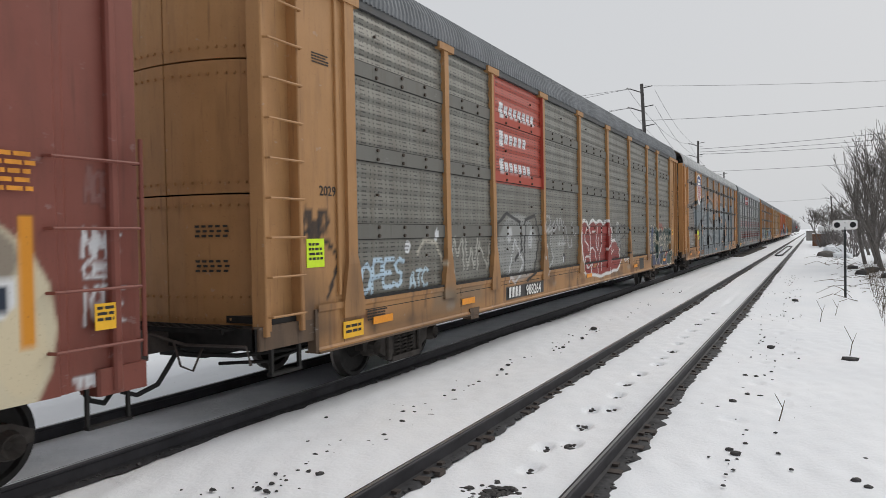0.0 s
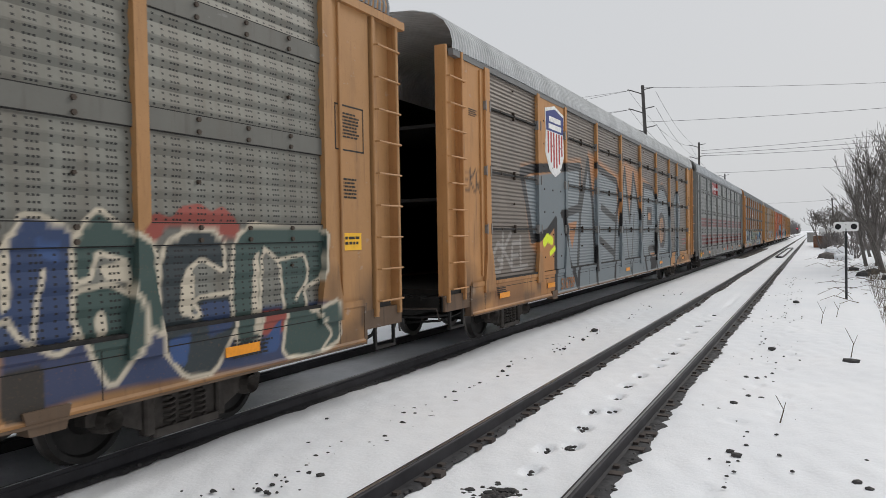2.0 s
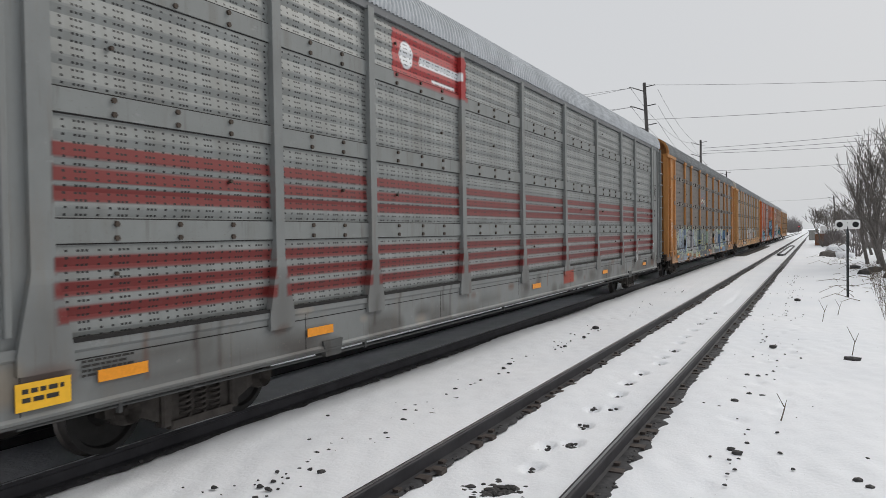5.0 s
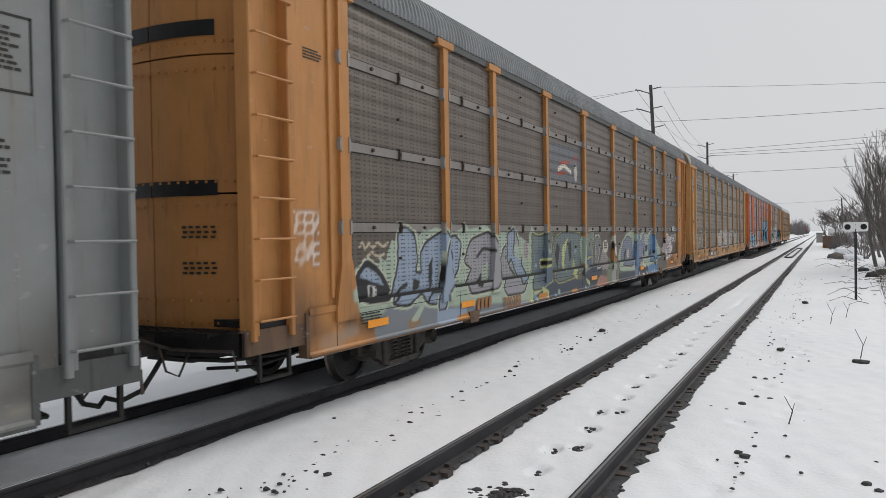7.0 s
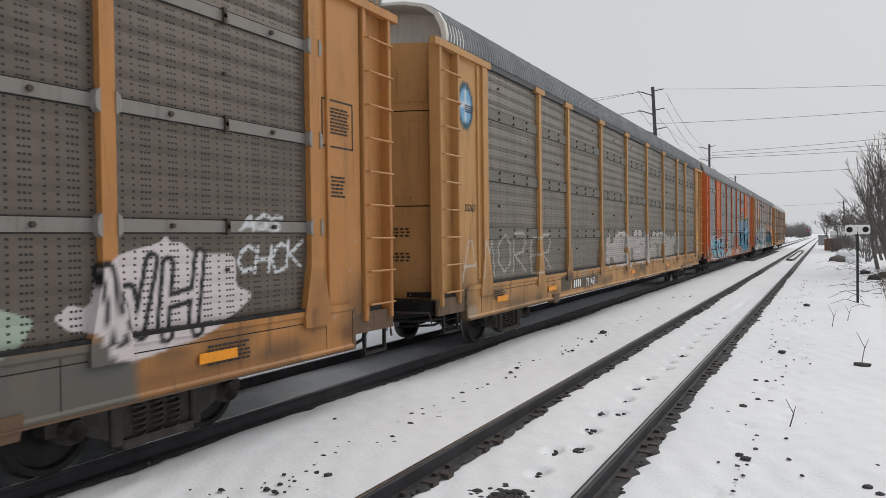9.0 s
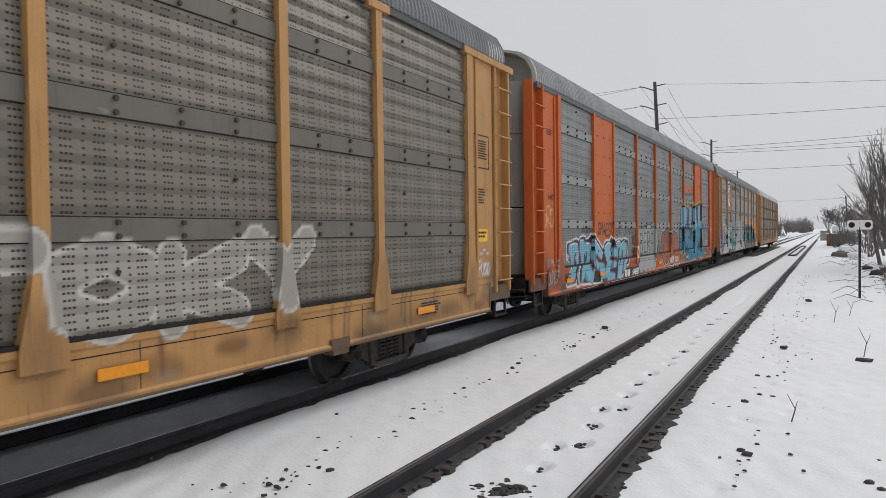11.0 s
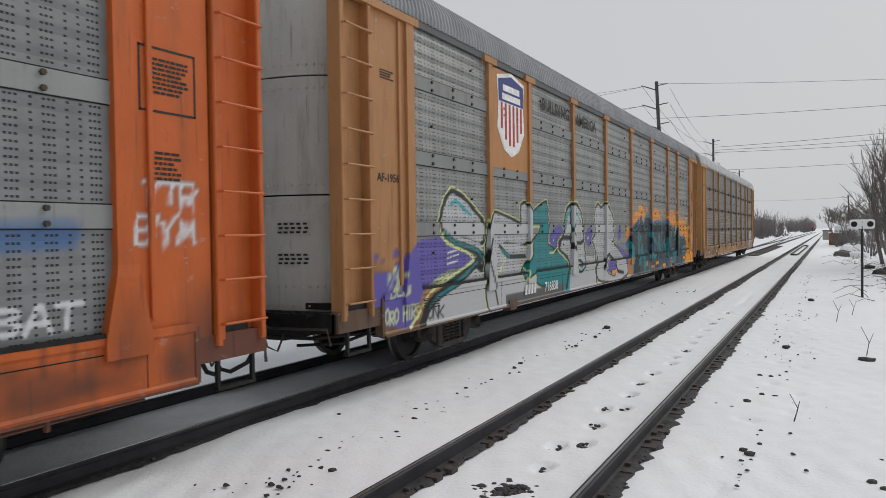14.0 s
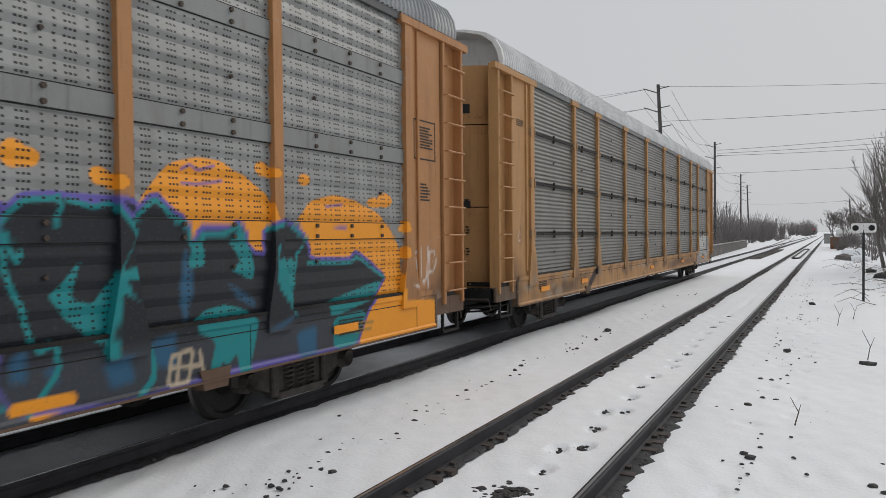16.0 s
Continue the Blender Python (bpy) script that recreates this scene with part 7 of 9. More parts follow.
def traced_first():
    p = []
    p += [area(bend([(-3.71, 1.97), (-2.68, 1.99), (-2.7, 1.32), (-3.37, 1.25), (-3.63, 1.24), (-3.57, 1.6)]), (0.30, 0.31, 0.29), soft=0.1, alpha=0.7),
          line(bend([(-4.07, 2.36), (-4.19, 2.19), (-4.17, 2.06), (-4.04, 2.04), (-3.85, 2.13), (-3.65, 2.22), (-3.7, 2.4), (-3.94, 2.41), (-4.07, 2.32)], False), 0.022, (0.50, 0.51, 0.52), soft=0.05, alpha=0.8),
          line(bend([(-3.85, 2.04), (-3.61, 2.1), (-3.36, 2.32), (-3.56, 2.03), (-3.31, 2.15), (-3.16, 2.39), (-3.11, 2.05), (-2.97, 2.35), (-2.89, 2.38), (-2.8, 2.05), (-2.7, 2.28)], False), 0.022, (0.50, 0.51, 0.52), soft=0.05, alpha=0.8),
          line(bend([(-2.6, 2.18), (-2.51, 1.94)], False), 0.022, (0.50, 0.51, 0.52), soft=0.05, alpha=0.8)]
    p += [line(bend([(-3.66, 2.01), (-3.67, 1.74), (-3.47, 1.4), (-3.78, 1.26), (-4.07, 1.1)], False), 0.022, (0.50, 0.51, 0.52), soft=0.05, alpha=0.8),
          line(bend([(-3.12, 1.76), (-2.55, 1.76), (-2.58, 1.84)], False), 0.022, (0.50, 0.51, 0.52), soft=0.05, alpha=0.8),
          line(bend([(-2.98, 1.95), (-2.99, 1.75)], False), 0.022, (0.50, 0.51, 0.52), soft=0.05, alpha=0.8),
          line(bend([(-2.74, 1.95), (-2.75, 1.77)], False), 0.022, (0.50, 0.51, 0.52), soft=0.05, alpha=0.8),
          line(bend([(-2.4, 1.94), (-2.3, 1.66), (-2.03, 1.7), (-2.07, 1.87)], False), 0.022, (0.50, 0.51, 0.52), soft=0.05, alpha=0.8),
          line(bend([(-3.9, 2.15), (-3.88, 2.02)], False), 0.022, (0.50, 0.51, 0.52), soft=0.05, alpha=0.8),
          line(bend([(-3.89, 1.75), (-3.9, 1.41)], False), 0.022, (0.50, 0.51, 0.52), soft=0.05, alpha=0.8)]
    p += [line(bend([(-2.01, 2.27), (-1.98, 1.99)], False), 0.022, (0.50, 0.51, 0.52), soft=0.05, alpha=0.8),
          disc(-3.89, 1.73, 0.05, 0.04, (0.52, 0.53, 0.53)),
          disc(-3.89, 1.49, 0.04, 0.03, (0.52, 0.53, 0.53)),
          disc(-4.22, 1.48, 0.04, 0.04, (0.52, 0.53, 0.53)),
          disc(-1.78, 1.98, 0.06, 0.04, (0.52, 0.53, 0.53)),
          area(bend([(-2.78, 1.54), (-2.62, 1.53), (-2.63, 1.31), (-2.79, 1.3)]), INK),
          area(bend([(-2.76, 1.46), (-2.68, 1.46), (-2.68, 1.32), (-2.76, 1.32)]), CHALK)]
    p += [*outlined([(-1.34, 1.97), (-1.24, 2.19), (-0.94, 2.3), (-0.69, 2.25), (-0.53, 2.1), (-0.36, 2.24), (-0.06, 2.32), (0.21, 2.22), (0.44, 2.28), (0.72, 2.3), (1, 2.19), (1.31, 2.31), (1.63, 2.28), (1.87, 2.07), (1.94, 1.71), (2.4, 1.74), (2.83, 1.54), (2.81, 1.09), (2.46, 0.92), (1.91, 0.93), (1.57, 0.88), (1.1, 0.89), (0.52, 0.84), (-0.11, 0.92), (-0.57, 0.94), (-0.89, 0.95), (-1.12, 1.07), (-1.16, 1.28), (-1.29, 1.37), (-1.37, 1.67)], (0.25, 0.03, 0.024), [((0.66, 0.66, 0.65), 0.09)]),
          line(bend([(-1.15, 1.97), (-1.2, 1.6), (-1.06, 1.4), (-1.13, 1.28)], False), 0.026, (0.64, 0.62, 0.60))]
    p += [line(bend([(-0.58, 2.16), (-0.85, 2.08), (-0.91, 1.84), (-0.6, 1.68), (-0.55, 1.56)], False), 0.026, (0.64, 0.62, 0.60)),
          line(bend([(-0.53, 1.39), (-0.82, 1.39), (-0.96, 1.17), (-0.73, 1.08), (-0.51, 1.17)], False), 0.026, (0.64, 0.62, 0.60)),
          line(bend([(-0.27, 2.03), (0.07, 2.04)], False), 0.026, (0.64, 0.62, 0.60)),
          line(bend([(-0.44, 0.98), (-0.44, 1.55), (-0.12, 1.62), (0.13, 1.48), (0.26, 0.92)], False), 0.026, (0.64, 0.62, 0.60)),
          line(bend([(0.28, 2.17), (0.22, 1.66), (0.41, 1.5), (0.46, 1.87)], False), 0.026, (0.64, 0.62, 0.60)),
          line(bend([(0.6, 0.97), (0.52, 1.42), (0.81, 1.63), (0.74, 2.17)], False), 0.026, (0.64, 0.62, 0.60))]
    p += [line(bend([(1.28, 1.53), (1.57, 1.67), (1.8, 1.51), (1.64, 0.9)], False), 0.026, (0.64, 0.62, 0.60)),
          line(bend([(1.38, 2.13), (1.37, 1.93)], False), 0.026, (0.64, 0.62, 0.60)),
          line(bend([(1.92, 1.92), (1.84, 1.34), (2.11, 1.49)], False), 0.026, (0.64, 0.62, 0.60)),
          line(bend([(-0.53, 2.1), (-0.34, 1.89), (-0.4, 0.97)], False), 0.026, (0.64, 0.62, 0.60)),
          area(bend([(-0.22, 1.16), (0.04, 1.17), (0.04, 1.08), (-0.23, 1.08)]), (0.40, 0.20, 0.08)),
          *outlined([(2.44, 2.15), (2.55, 2.22), (2.78, 2.25), (2.98, 2.1), (3.07, 1.9), (3.06, 1.55), (2.84, 1.56), (2.41, 1.78)], (0.22, 0.225, 0.215), [(INK, 0.025)]),
          line(bend([(2.57, 1.96), (2.6, 2.08), (2.77, 2.09), (2.83, 1.98), (2.68, 1.91)], False), 0.025, INK)]
    p += [line(bend([(2.58, 2.26), (2.64, 2.32), (2.69, 2.26), (2.76, 2.32), (2.78, 2.23)], False), 0.03, (0.6, 0.6, 0.58)),
          line(bend([(3.17, 2.15), (3.14, 2.23), (3.24, 2.23), (3.3, 2.16), (3.69, 2.26), (3.72, 1.94), (3.13, 1.8), (3.11, 1.34), (3.48, 1.25), (3.77, 1.38), (3.71, 1.88)], False), 0.025, INK),
          line(bend([(3.79, 1.99), (3.95, 2.13), (4.28, 2.04), (4.4, 1.74), (4.25, 1.34), (3.85, 1.35)], False), 0.025, INK),
          line(bend([(3.27, 1.17), (3.44, 1.2), (3.34, 1.16), (3.47, 1.11)], False), 0.03, (0.60, 0.58, 0.55)),
          line(bend([(3.54, 1.1), (3.56, 1.21)], False), 0.03, (0.60, 0.58, 0.55)),
          line(bend([(3.65, 1.12), (3.73, 1.17), (3.76, 1.09)], False), 0.03, (0.60, 0.58, 0.55))]
    p += [line(bend([(3.84, 1.18), (3.96, 1.16), (3.98, 1.05)], False), 0.03, (0.60, 0.58, 0.55)),
          area(bend([(7.66, 1.49), (8.1, 1.45), (9.21, 1.33), (11.87, 1.26), (11.94, 0.76), (10.78, 0.66), (8.59, 0.78), (7.64, 0.72)]), (0.03, 0.05, 0.115), soft=0.06, alpha=0.95),
          area(bend([(8.92, 2.1), (9.11, 2.28), (9.3, 2.23), (9.41, 2.34), (9.66, 2.38), (9.8, 2.3), (9.96, 2.36), (10.16, 2.22), (10.19, 2.04), (9.95, 2.05), (9.58, 2.18), (9.24, 2.16), (9.1, 2)]), (0.27, 0.065, 0.05)),
          area(bend([(10.04, 1.24), (10.89, 1.25), (10.83, 0.97), (10.16, 1)]), (0.27, 0.065, 0.05))]
    p += [*outlined([(7.68, 1.94), (7.85, 2.14), (7.88, 2.21), (8.03, 2.2), (8.26, 2.1), (8.26, 1.79), (8.28, 1.26), (8.09, 1.16), (7.85, 1.31), (7.75, 1.48), (7.66, 1.45)], (0.03, 0.05, 0.115), [((0.52, 0.46, 0.36), 0.05)]),
          *outlined([(8.39, 2.14), (8.53, 2.27), (8.76, 2.12), (9.09, 1.94), (9.11, 1.75), (9.13, 1.19), (8.85, 1.33), (8.84, 1.86), (8.49, 1.96), (8.43, 1.74), (8.31, 1.71), (8.3, 2.01)], (0.045, 0.075, 0.068), [((0.52, 0.46, 0.36), 0.05)]),
          *outlined([(8.31, 1.6), (8.62, 1.64), (8.89, 1.5), (8.94, 1.16), (8.59, 0.8), (8.4, 1.15), (8.29, 1.43)], (0.045, 0.075, 0.068), [((0.52, 0.46, 0.36), 0.05)])]
    p += [*outlined([(9.17, 1.74), (9.24, 1.99), (9.51, 2.11), (9.8, 2.09), (9.93, 1.98), (9.96, 1.72), (9.66, 1.87), (9.44, 1.73), (9.36, 1.38), (9.55, 1.25), (9.68, 1.29), (9.57, 1.44), (10.08, 1.46), (10.07, 1.14), (9.76, 0.74), (9.41, 0.75), (9.16, 1.04)], (0.03, 0.04, 0.045), [((0.52, 0.46, 0.36), 0.05)]),
          *outlined([(10.13, 2.03), (10.37, 2.17), (10.82, 2.12), (11.64, 2.12), (11.57, 1.57), (11.22, 1.46), (11.27, 1.13), (11.85, 1.25), (11.89, 0.78), (11.39, 0.66), (10.81, 0.73), (10.91, 1.21), (10.83, 1.79), (10.52, 1.97), (10.43, 0.97), (10.11, 0.91), (10.08, 1.47)], (0.045, 0.075, 0.068), [((0.52, 0.46, 0.36), 0.05)])]
    p += [area(bend([(8.52, 1.82), (8.81, 1.85), (8.82, 1.66), (8.57, 1.7)]), (0.52, 0.46, 0.36)),
          area(bend([(7.67, 1.86), (7.76, 2.06), (7.78, 1.56), (7.7, 1.49)]), (0.52, 0.46, 0.36)),
          area(bend([(9.41, 1.68), (9.53, 1.75), (9.58, 1.62), (9.52, 1.3), (9.38, 1.31)]), (0.52, 0.46, 0.36)),
          area(bend([(10.4, 1.86), (10.49, 1.89), (10.44, 1.02), (10.33, 1.03)]), (0.52, 0.46, 0.36)),
          area(bend([(7.94, 2.06), (8.17, 2.02), (8.16, 1.84), (7.98, 1.93)]), (0.04, 0.08, 0.20)),
          area(bend([(9.2, 1.12), (9.48, 1.14), (9.4, 0.83), (9.23, 0.91)]), (0.04, 0.08, 0.20)),
          area(bend([(10.51, 0.95), (10.79, 1.16), (10.73, 0.8), (10.45, 0.78)]), (0.04, 0.08, 0.20)),
          area(bend([(9.63, 1.42), (10.05, 1.41), (10, 1.13), (9.69, 1.06)]), (0.03, 0.05, 0.115))]
    p += [disc(8.53, 1.33, 0.06, 0.12, (0.52, 0.46, 0.36)),
          line(bend([(10.81, 1.79), (11.27, 1.84), (11.33, 1.57), (11.09, 1.33)], False), 0.022, (0.52, 0.46, 0.36)),
          line(bend([(8.04, 1.8), (7.97, 1.55), (7.94, 1.29)], False), 0.022, (0.52, 0.46, 0.36)),
          line(bend([(11.41, 1.16), (11.74, 0.86), (11.5, 0.68)], False), 0.02, (0.52, 0.46, 0.36)),
          area(bend([(7.65, 1.08), (8, 1.09), (7.99, 0.68), (7.64, 0.7)]), (0.04, 0.035, 0.03))]
    return p


def traced_second():
    p = []
    p += [area(bend([(4.77, 2.25), (4.86, 2.57), (5.09, 2.77), (5.46, 2.83), (5.79, 2.73), (6, 2.43), (6.03, 2.06), (5.83, 1.7), (5.49, 1.47), (5.17, 1.44), (4.95, 1.65), (4.79, 1.93)]), INK),
          area(bend([(4.96, 2.25), (5.09, 2.51), (5.33, 2.62), (5.65, 2.6), (5.82, 2.37), (5.83, 2.06), (5.7, 1.81), (5.43, 1.62), (5.18, 1.64), (5.01, 1.88)]), (0.33, 0.165, 0.07)),
          area(bend([(5.26, 2.33), (5.61, 2.47), (5.67, 1.91), (5.37, 1.82), (5.31, 2.07)]), (0.11, 0.085, 0.07), soft=0.12, alpha=0.7)]
    p += [area(bend([(8.36, 2.8), (8.31, 3.31), (8.59, 3.64), (9.07, 3.75), (9.59, 3.64), (9.92, 3.22), (9.83, 2.51), (9.44, 1.97), (9.17, 1.61), (9.07, 0.95), (8.77, 0.97), (8.45, 0.7), (8.25, 0.72), (8.4, 1.64), (8.57, 2.05)]), INK, grow=0.10),
          area(bend([(8.36, 2.8), (8.31, 3.31), (8.59, 3.64), (9.07, 3.75), (9.59, 3.64), (9.92, 3.22), (9.83, 2.51), (9.44, 1.97), (9.17, 1.61), (9.07, 0.95), (8.77, 0.97), (8.45, 0.7), (8.25, 0.72), (8.4, 1.64), (8.57, 2.05)]), SILVER),
          line(bend([(8.71, 3.11), (8.61, 2.82), (8.81, 2.55), (8.67, 2.19)], False), 0.026, INK),
          line(bend([(9.26, 2.93), (9.63, 3.02), (9.51, 2.73), (9.64, 2.43), (9.31, 2.33)], False), 0.026, INK)]
    p += [line(bend([(8.36, 1.78), (8.76, 1.62)], False), 0.026, INK),
          line(bend([(8.25, 1.58), (8.67, 1.38)], False), 0.026, INK),
          line(bend([(8.24, 1.24), (8.66, 1.06)], False), 0.026, INK),
          line(bend([(8.77, 1.84), (9.14, 1.68)], False), 0.026, INK),
          line(bend([(8.89, 1.4), (9.1, 1.28)], False), 0.026, INK),
          line(bend([(9.01, 3.17), (8.96, 2.84), (9.03, 2.52)], False), 0.06, (0.06, 0.065, 0.07), alpha=0.7, soft=0.08)]
    return p


def paint_first():
    p = [rect(-7.0, -4.25, 2.98, 5.0, (0.37, 0.062, 0.038))]
    for z, y1 in ((4.30, -4.65), (3.76, -5.15), (3.22, -5.05)):
        p.append(rect(-6.62, -6.42, z - 0.06, z + 0.24, CHALK))
        y = -6.36
        while y < y1:
            p.append(rect(y, y + 0.17, z, z + 0.19, CHALK))
            y += 0.245
    p += tag("OPES", -11.45, -10.35, 1.28, 1.66, 0.035, (0.45, 0.60, 0.72), 0.2, seed=3) + tag("ATC", -10.15, -9.6, 1.26, 1.5, 0.03, (0.45, 0.58, 0.66), seed=4)
    p += [line([(-9.9, 1.75), (-9.7, 1.95), (-9.3, 1.9), (-9.05, 1.55)], 0.03, CREAM, 0.05, 0.6), disc(-10.2, 1.85, 0.09, 0.1, CHALK), disc(-9.3, 2.02, 0.07, 0.1, CHALK)]
    p += tag("MWN", -8.75, -7.2, 1.45, 1.95, 0.03, (0.5, 0.5, 0.45), alpha=0.6, seed=8)
    # grey bubble character
    p += [disc(-5.7, 1.75, 1.1, 0.68, (0.30, 0.31, 0.30), 0.08, 0.75)]
    p += [line([(-6.85, 1.6), (-6.8, 2.2), (-6.3, 2.42), (-5.6, 2.25), (-5.5, 1.7), (-5.9, 1.5)], 0.035, INK), line([(-5.4, 1.2), (-5.3, 2.3), (-4.7, 2.4), (-4.45, 1.9), (-4.8, 1.2), (-5.3, 1.05)], 0.035, INK), line([(-6.3, 1.1), (-5.9, 1.9), (-5.4, 1.4), (-6.0, 1.05), (-6.3, 1.2)], 0.03, CHALK, 0.04, 0.7), disc(-6.2, 2.0, 0.12, 0.16, CHALK, 0.05, 0.6), disc(-5.0, 1.9, 0.12, 0.2, CHALK, 0.05, 0.6)]
    p += traced_first()
    p += [rect(-6.5, -4.3, 0.74, 1.0, (0.05, 0.05, 0.05)), rect(5.6, 6.3, 0.74, 1.12, (0.045, 0.045, 0.045)), rect(-9.5, -7.6, 0.85, 1.18, (0.14, 0.12, 0.09), 0.2, 0.55)]
    # black marker on the end plate
    p += tag("AWP", -12.7, -12.2, 1.95, 2.35, 0.035, INK, 0.2, seed=21) + [line([(-12.55, 1.9), (-12.2, 1.95), (-11.95, 1.75), (-12.2, 1.3)], 0.03, INK)]
    return p


def paint_second():
    p = [area([(-9.9, 3.45), (-5.6, 3.95), (-5.5, 2.6), (-4.9, 4.2), (-4.2, 4.1), (-1.7, 3.8), (-0.7, 4.3), (0.5, 4.2), (2.0, 3.95), (4.4, 3.6), (5.6, 4.0), (7.0, 3.4), (7.5, 1.8), (7.2, 1.2), (-8, 1.2), (-9.4, 1.8)], (0.42, 0.19, 0.07), 0.15, 0.8)]
    p += [area([(-9.7, 3.22), (-5.8, 3.66), (-5.75, 2.7), (-4.94, 3.9), (-4.5, 2.9), (-4.2, 3.8), (-1.9, 3.55), (-1.6, 2.2), (-0.73, 4.0), (-0.11, 2.6), (0.46, 3.9), (1.6, 2.3), (2.1, 3.65), (3.7, 3.6), (4.4, 3.2), (5.0, 3.75), (5.8, 3.8), (6.6, 3.5), (7.0, 2.9), (7.3, 1.8), (7.0, 0.66), (-7.9, 0.66), (-7.85, 2.3), (-9.2, 1.95)], SILVER, 0.04)]
    p += [area([(-6.84, 2.28), (-6.01, 2.35), (-6.44, 1.66)], (0.36, 0.15, 0.05)), area([(-8.8, 1.9), (-7.95, 2.2), (-7.95, 0.72), (-8.9, 0.72)], (0.40, 0.18, 0.06), 0.05, 0.7)]
    for s in ([(-9.87, 3.3), (-9.3, 3.42), (-5.7, 3.74), (-5.64, 3.1), (-5.84, 2.68), (-6.95, 2.52), (-7.3, 2.5)], [(-9.87, 3.3), (-9.55, 2.6), (-9.29, 1.93), (-8.4, 2.05), (-7.79, 2.34)], [(-7.8, 2.3), (-7.86, 0.6)], [(-7.2, 2.5), (-6.8, 1.52), (-6.09, 0.7)],
              [(-6.09, 0.66), (-5.72, 2.56), (-4.94, 3.98), (-4.55, 2.83), (-4.26, 0.62)], [(-4.24, 3.88), (-1.86, 3.59), (-1.5, 3.14), (-1.98, 2.43), (-3.58, 2.76)], [(-1.95, 2.4), (-2.18, 1.42), (-3.87, 1.87)], [(-2.18, 1.42), (-2.3, 0.62)],
              [(-1.62, 2.0), (-1.24, 2.99), (-0.73, 4.06), (-0.46, 3.2), (-0.11, 2.42), (0.46, 3.98), (0.94, 3.3), (1.5, 2.4), (1.96, 1.31), (2.4, 0.66)], [(1.86, 1.9), (2.09, 3.71), (3.72, 3.66), (4.4, 3.2), (4.48, 2.77), (4.0, 1.82), (4.17, 1.48), (2.9, 1.46), (3.0, 1.08), (4.0, 0.98)],
              [(4.41, 3.3), (4.94, 3.77), (5.81, 3.83), (6.65, 3.51), (6.99, 2.92), (7.34, 1.84), (7.05, 0.66)], [(4.41, 3.3), (4.46, 2.66), (4.17, 1.92), (4.02, 1.11), (4.3, 0.66)]):
        p.append(line(s, 0.105, INK, 0.02))
    p += [line([(-0.68, 2.39), (-0.4, 1.49), (-0.05, 0.7)], 0.045, INK), line([(0.55, 2.68), (0.26, 1.67), (0.0, 0.7)], 0.045, INK)]
    p += [rect(2.62, 3.5, 2.3, 2.96, INK), rect(2.85, 3.25, 2.5, 2.75, (0.42, 0.19, 0.07)), rect(3.0, 4.05, 0.7, 1.15, INK), rect(3.2, 3.9, 1.18, 1.3, (0.42, 0.19, 0.07))]
    p += [disc(5.6, 2.1, 0.66, 0.68, INK), disc(5.6, 2.1, 0.42, 0.42, (0.24, 0.16, 0.11)), line([(5.3, 1.85), (5.45, 2.35), (5.8, 2.3)], 0.05, (0.42, 0.19, 0.07))]
    p += traced_second()
    p += [line([(10.4, 1.7), (11.4, 1.75)], 0.02, (0.5, 0.06, 0.08), 0.03, 0.7), line([(10.4, 1.5), (11.4, 1.55)], 0.02, (0.5, 0.06, 0.08), 0.03, 0.7)]
    p += tag("DEKR", -12.95, -11.95, 2.75, 3.1, 0.022, INK, 0.15, seed=30)
    p += tag("GKEL", -11.4, -9.6, 1.4, 2.0, 0.05, (0.36, 0.35, 0.33), 0.1, 0.5, seed=31)
    p += [line([(-8.6, 1.85), (-8.4, 1.95), (-8.1, 1.88)], 0.10, (0.72, 0.85, 0.03)), line([(-8.2, 1.6), (-7.9, 1.7)], 0.06, (0.72, 0.85, 0.03)), rect(-11.5, -9.9, 0.72, 1.15, (0.16, 0.07, 0.03), 0.15, 0.5)]
    return p


def paint_third():
    stripe = (0.165, 0.027, 0.025)
    p = []
    for z in (2.73, 2.54, 2.38, 1.82, 1.62, 1.42):
        for k in range(9):
            p.append(rect(POSTS[k] + 0.08, POSTS[k + 1] - 0.08, z - 0.062, z + 0.062, stripe))
    p += [rect(-6.4, -3.95, 4.25, 4.95, (0.33, 0.03, 0.03)), rect(-5.6, -4.2, 4.55, 4.68, CHALK), rect(-5.2, -4.4, 4.36, 4.41, CHALK), disc(-6.0, 4.62, 0.2, 0.2, CHALK)]
    p += [line([(8.9, 1.1), (8.85, 1.35), (8.95, 1.4), (9.02, 1.1), (8.85, 1.02)], 0.018, CHALK), line([(11.6, 1.3), (11.6, 1.55), (11.75, 1.55), (11.72, 1.25)], 0.018, CHALK)]
    p += [rect(1.2, 2.0, 0.80, 1.1, (0.30, 0.05, 0.03)), rect(-12.4, -11.9, 0.8, 1.1, (0.24, 0.2, 0.15), 0.1, 0.6)]
    return p


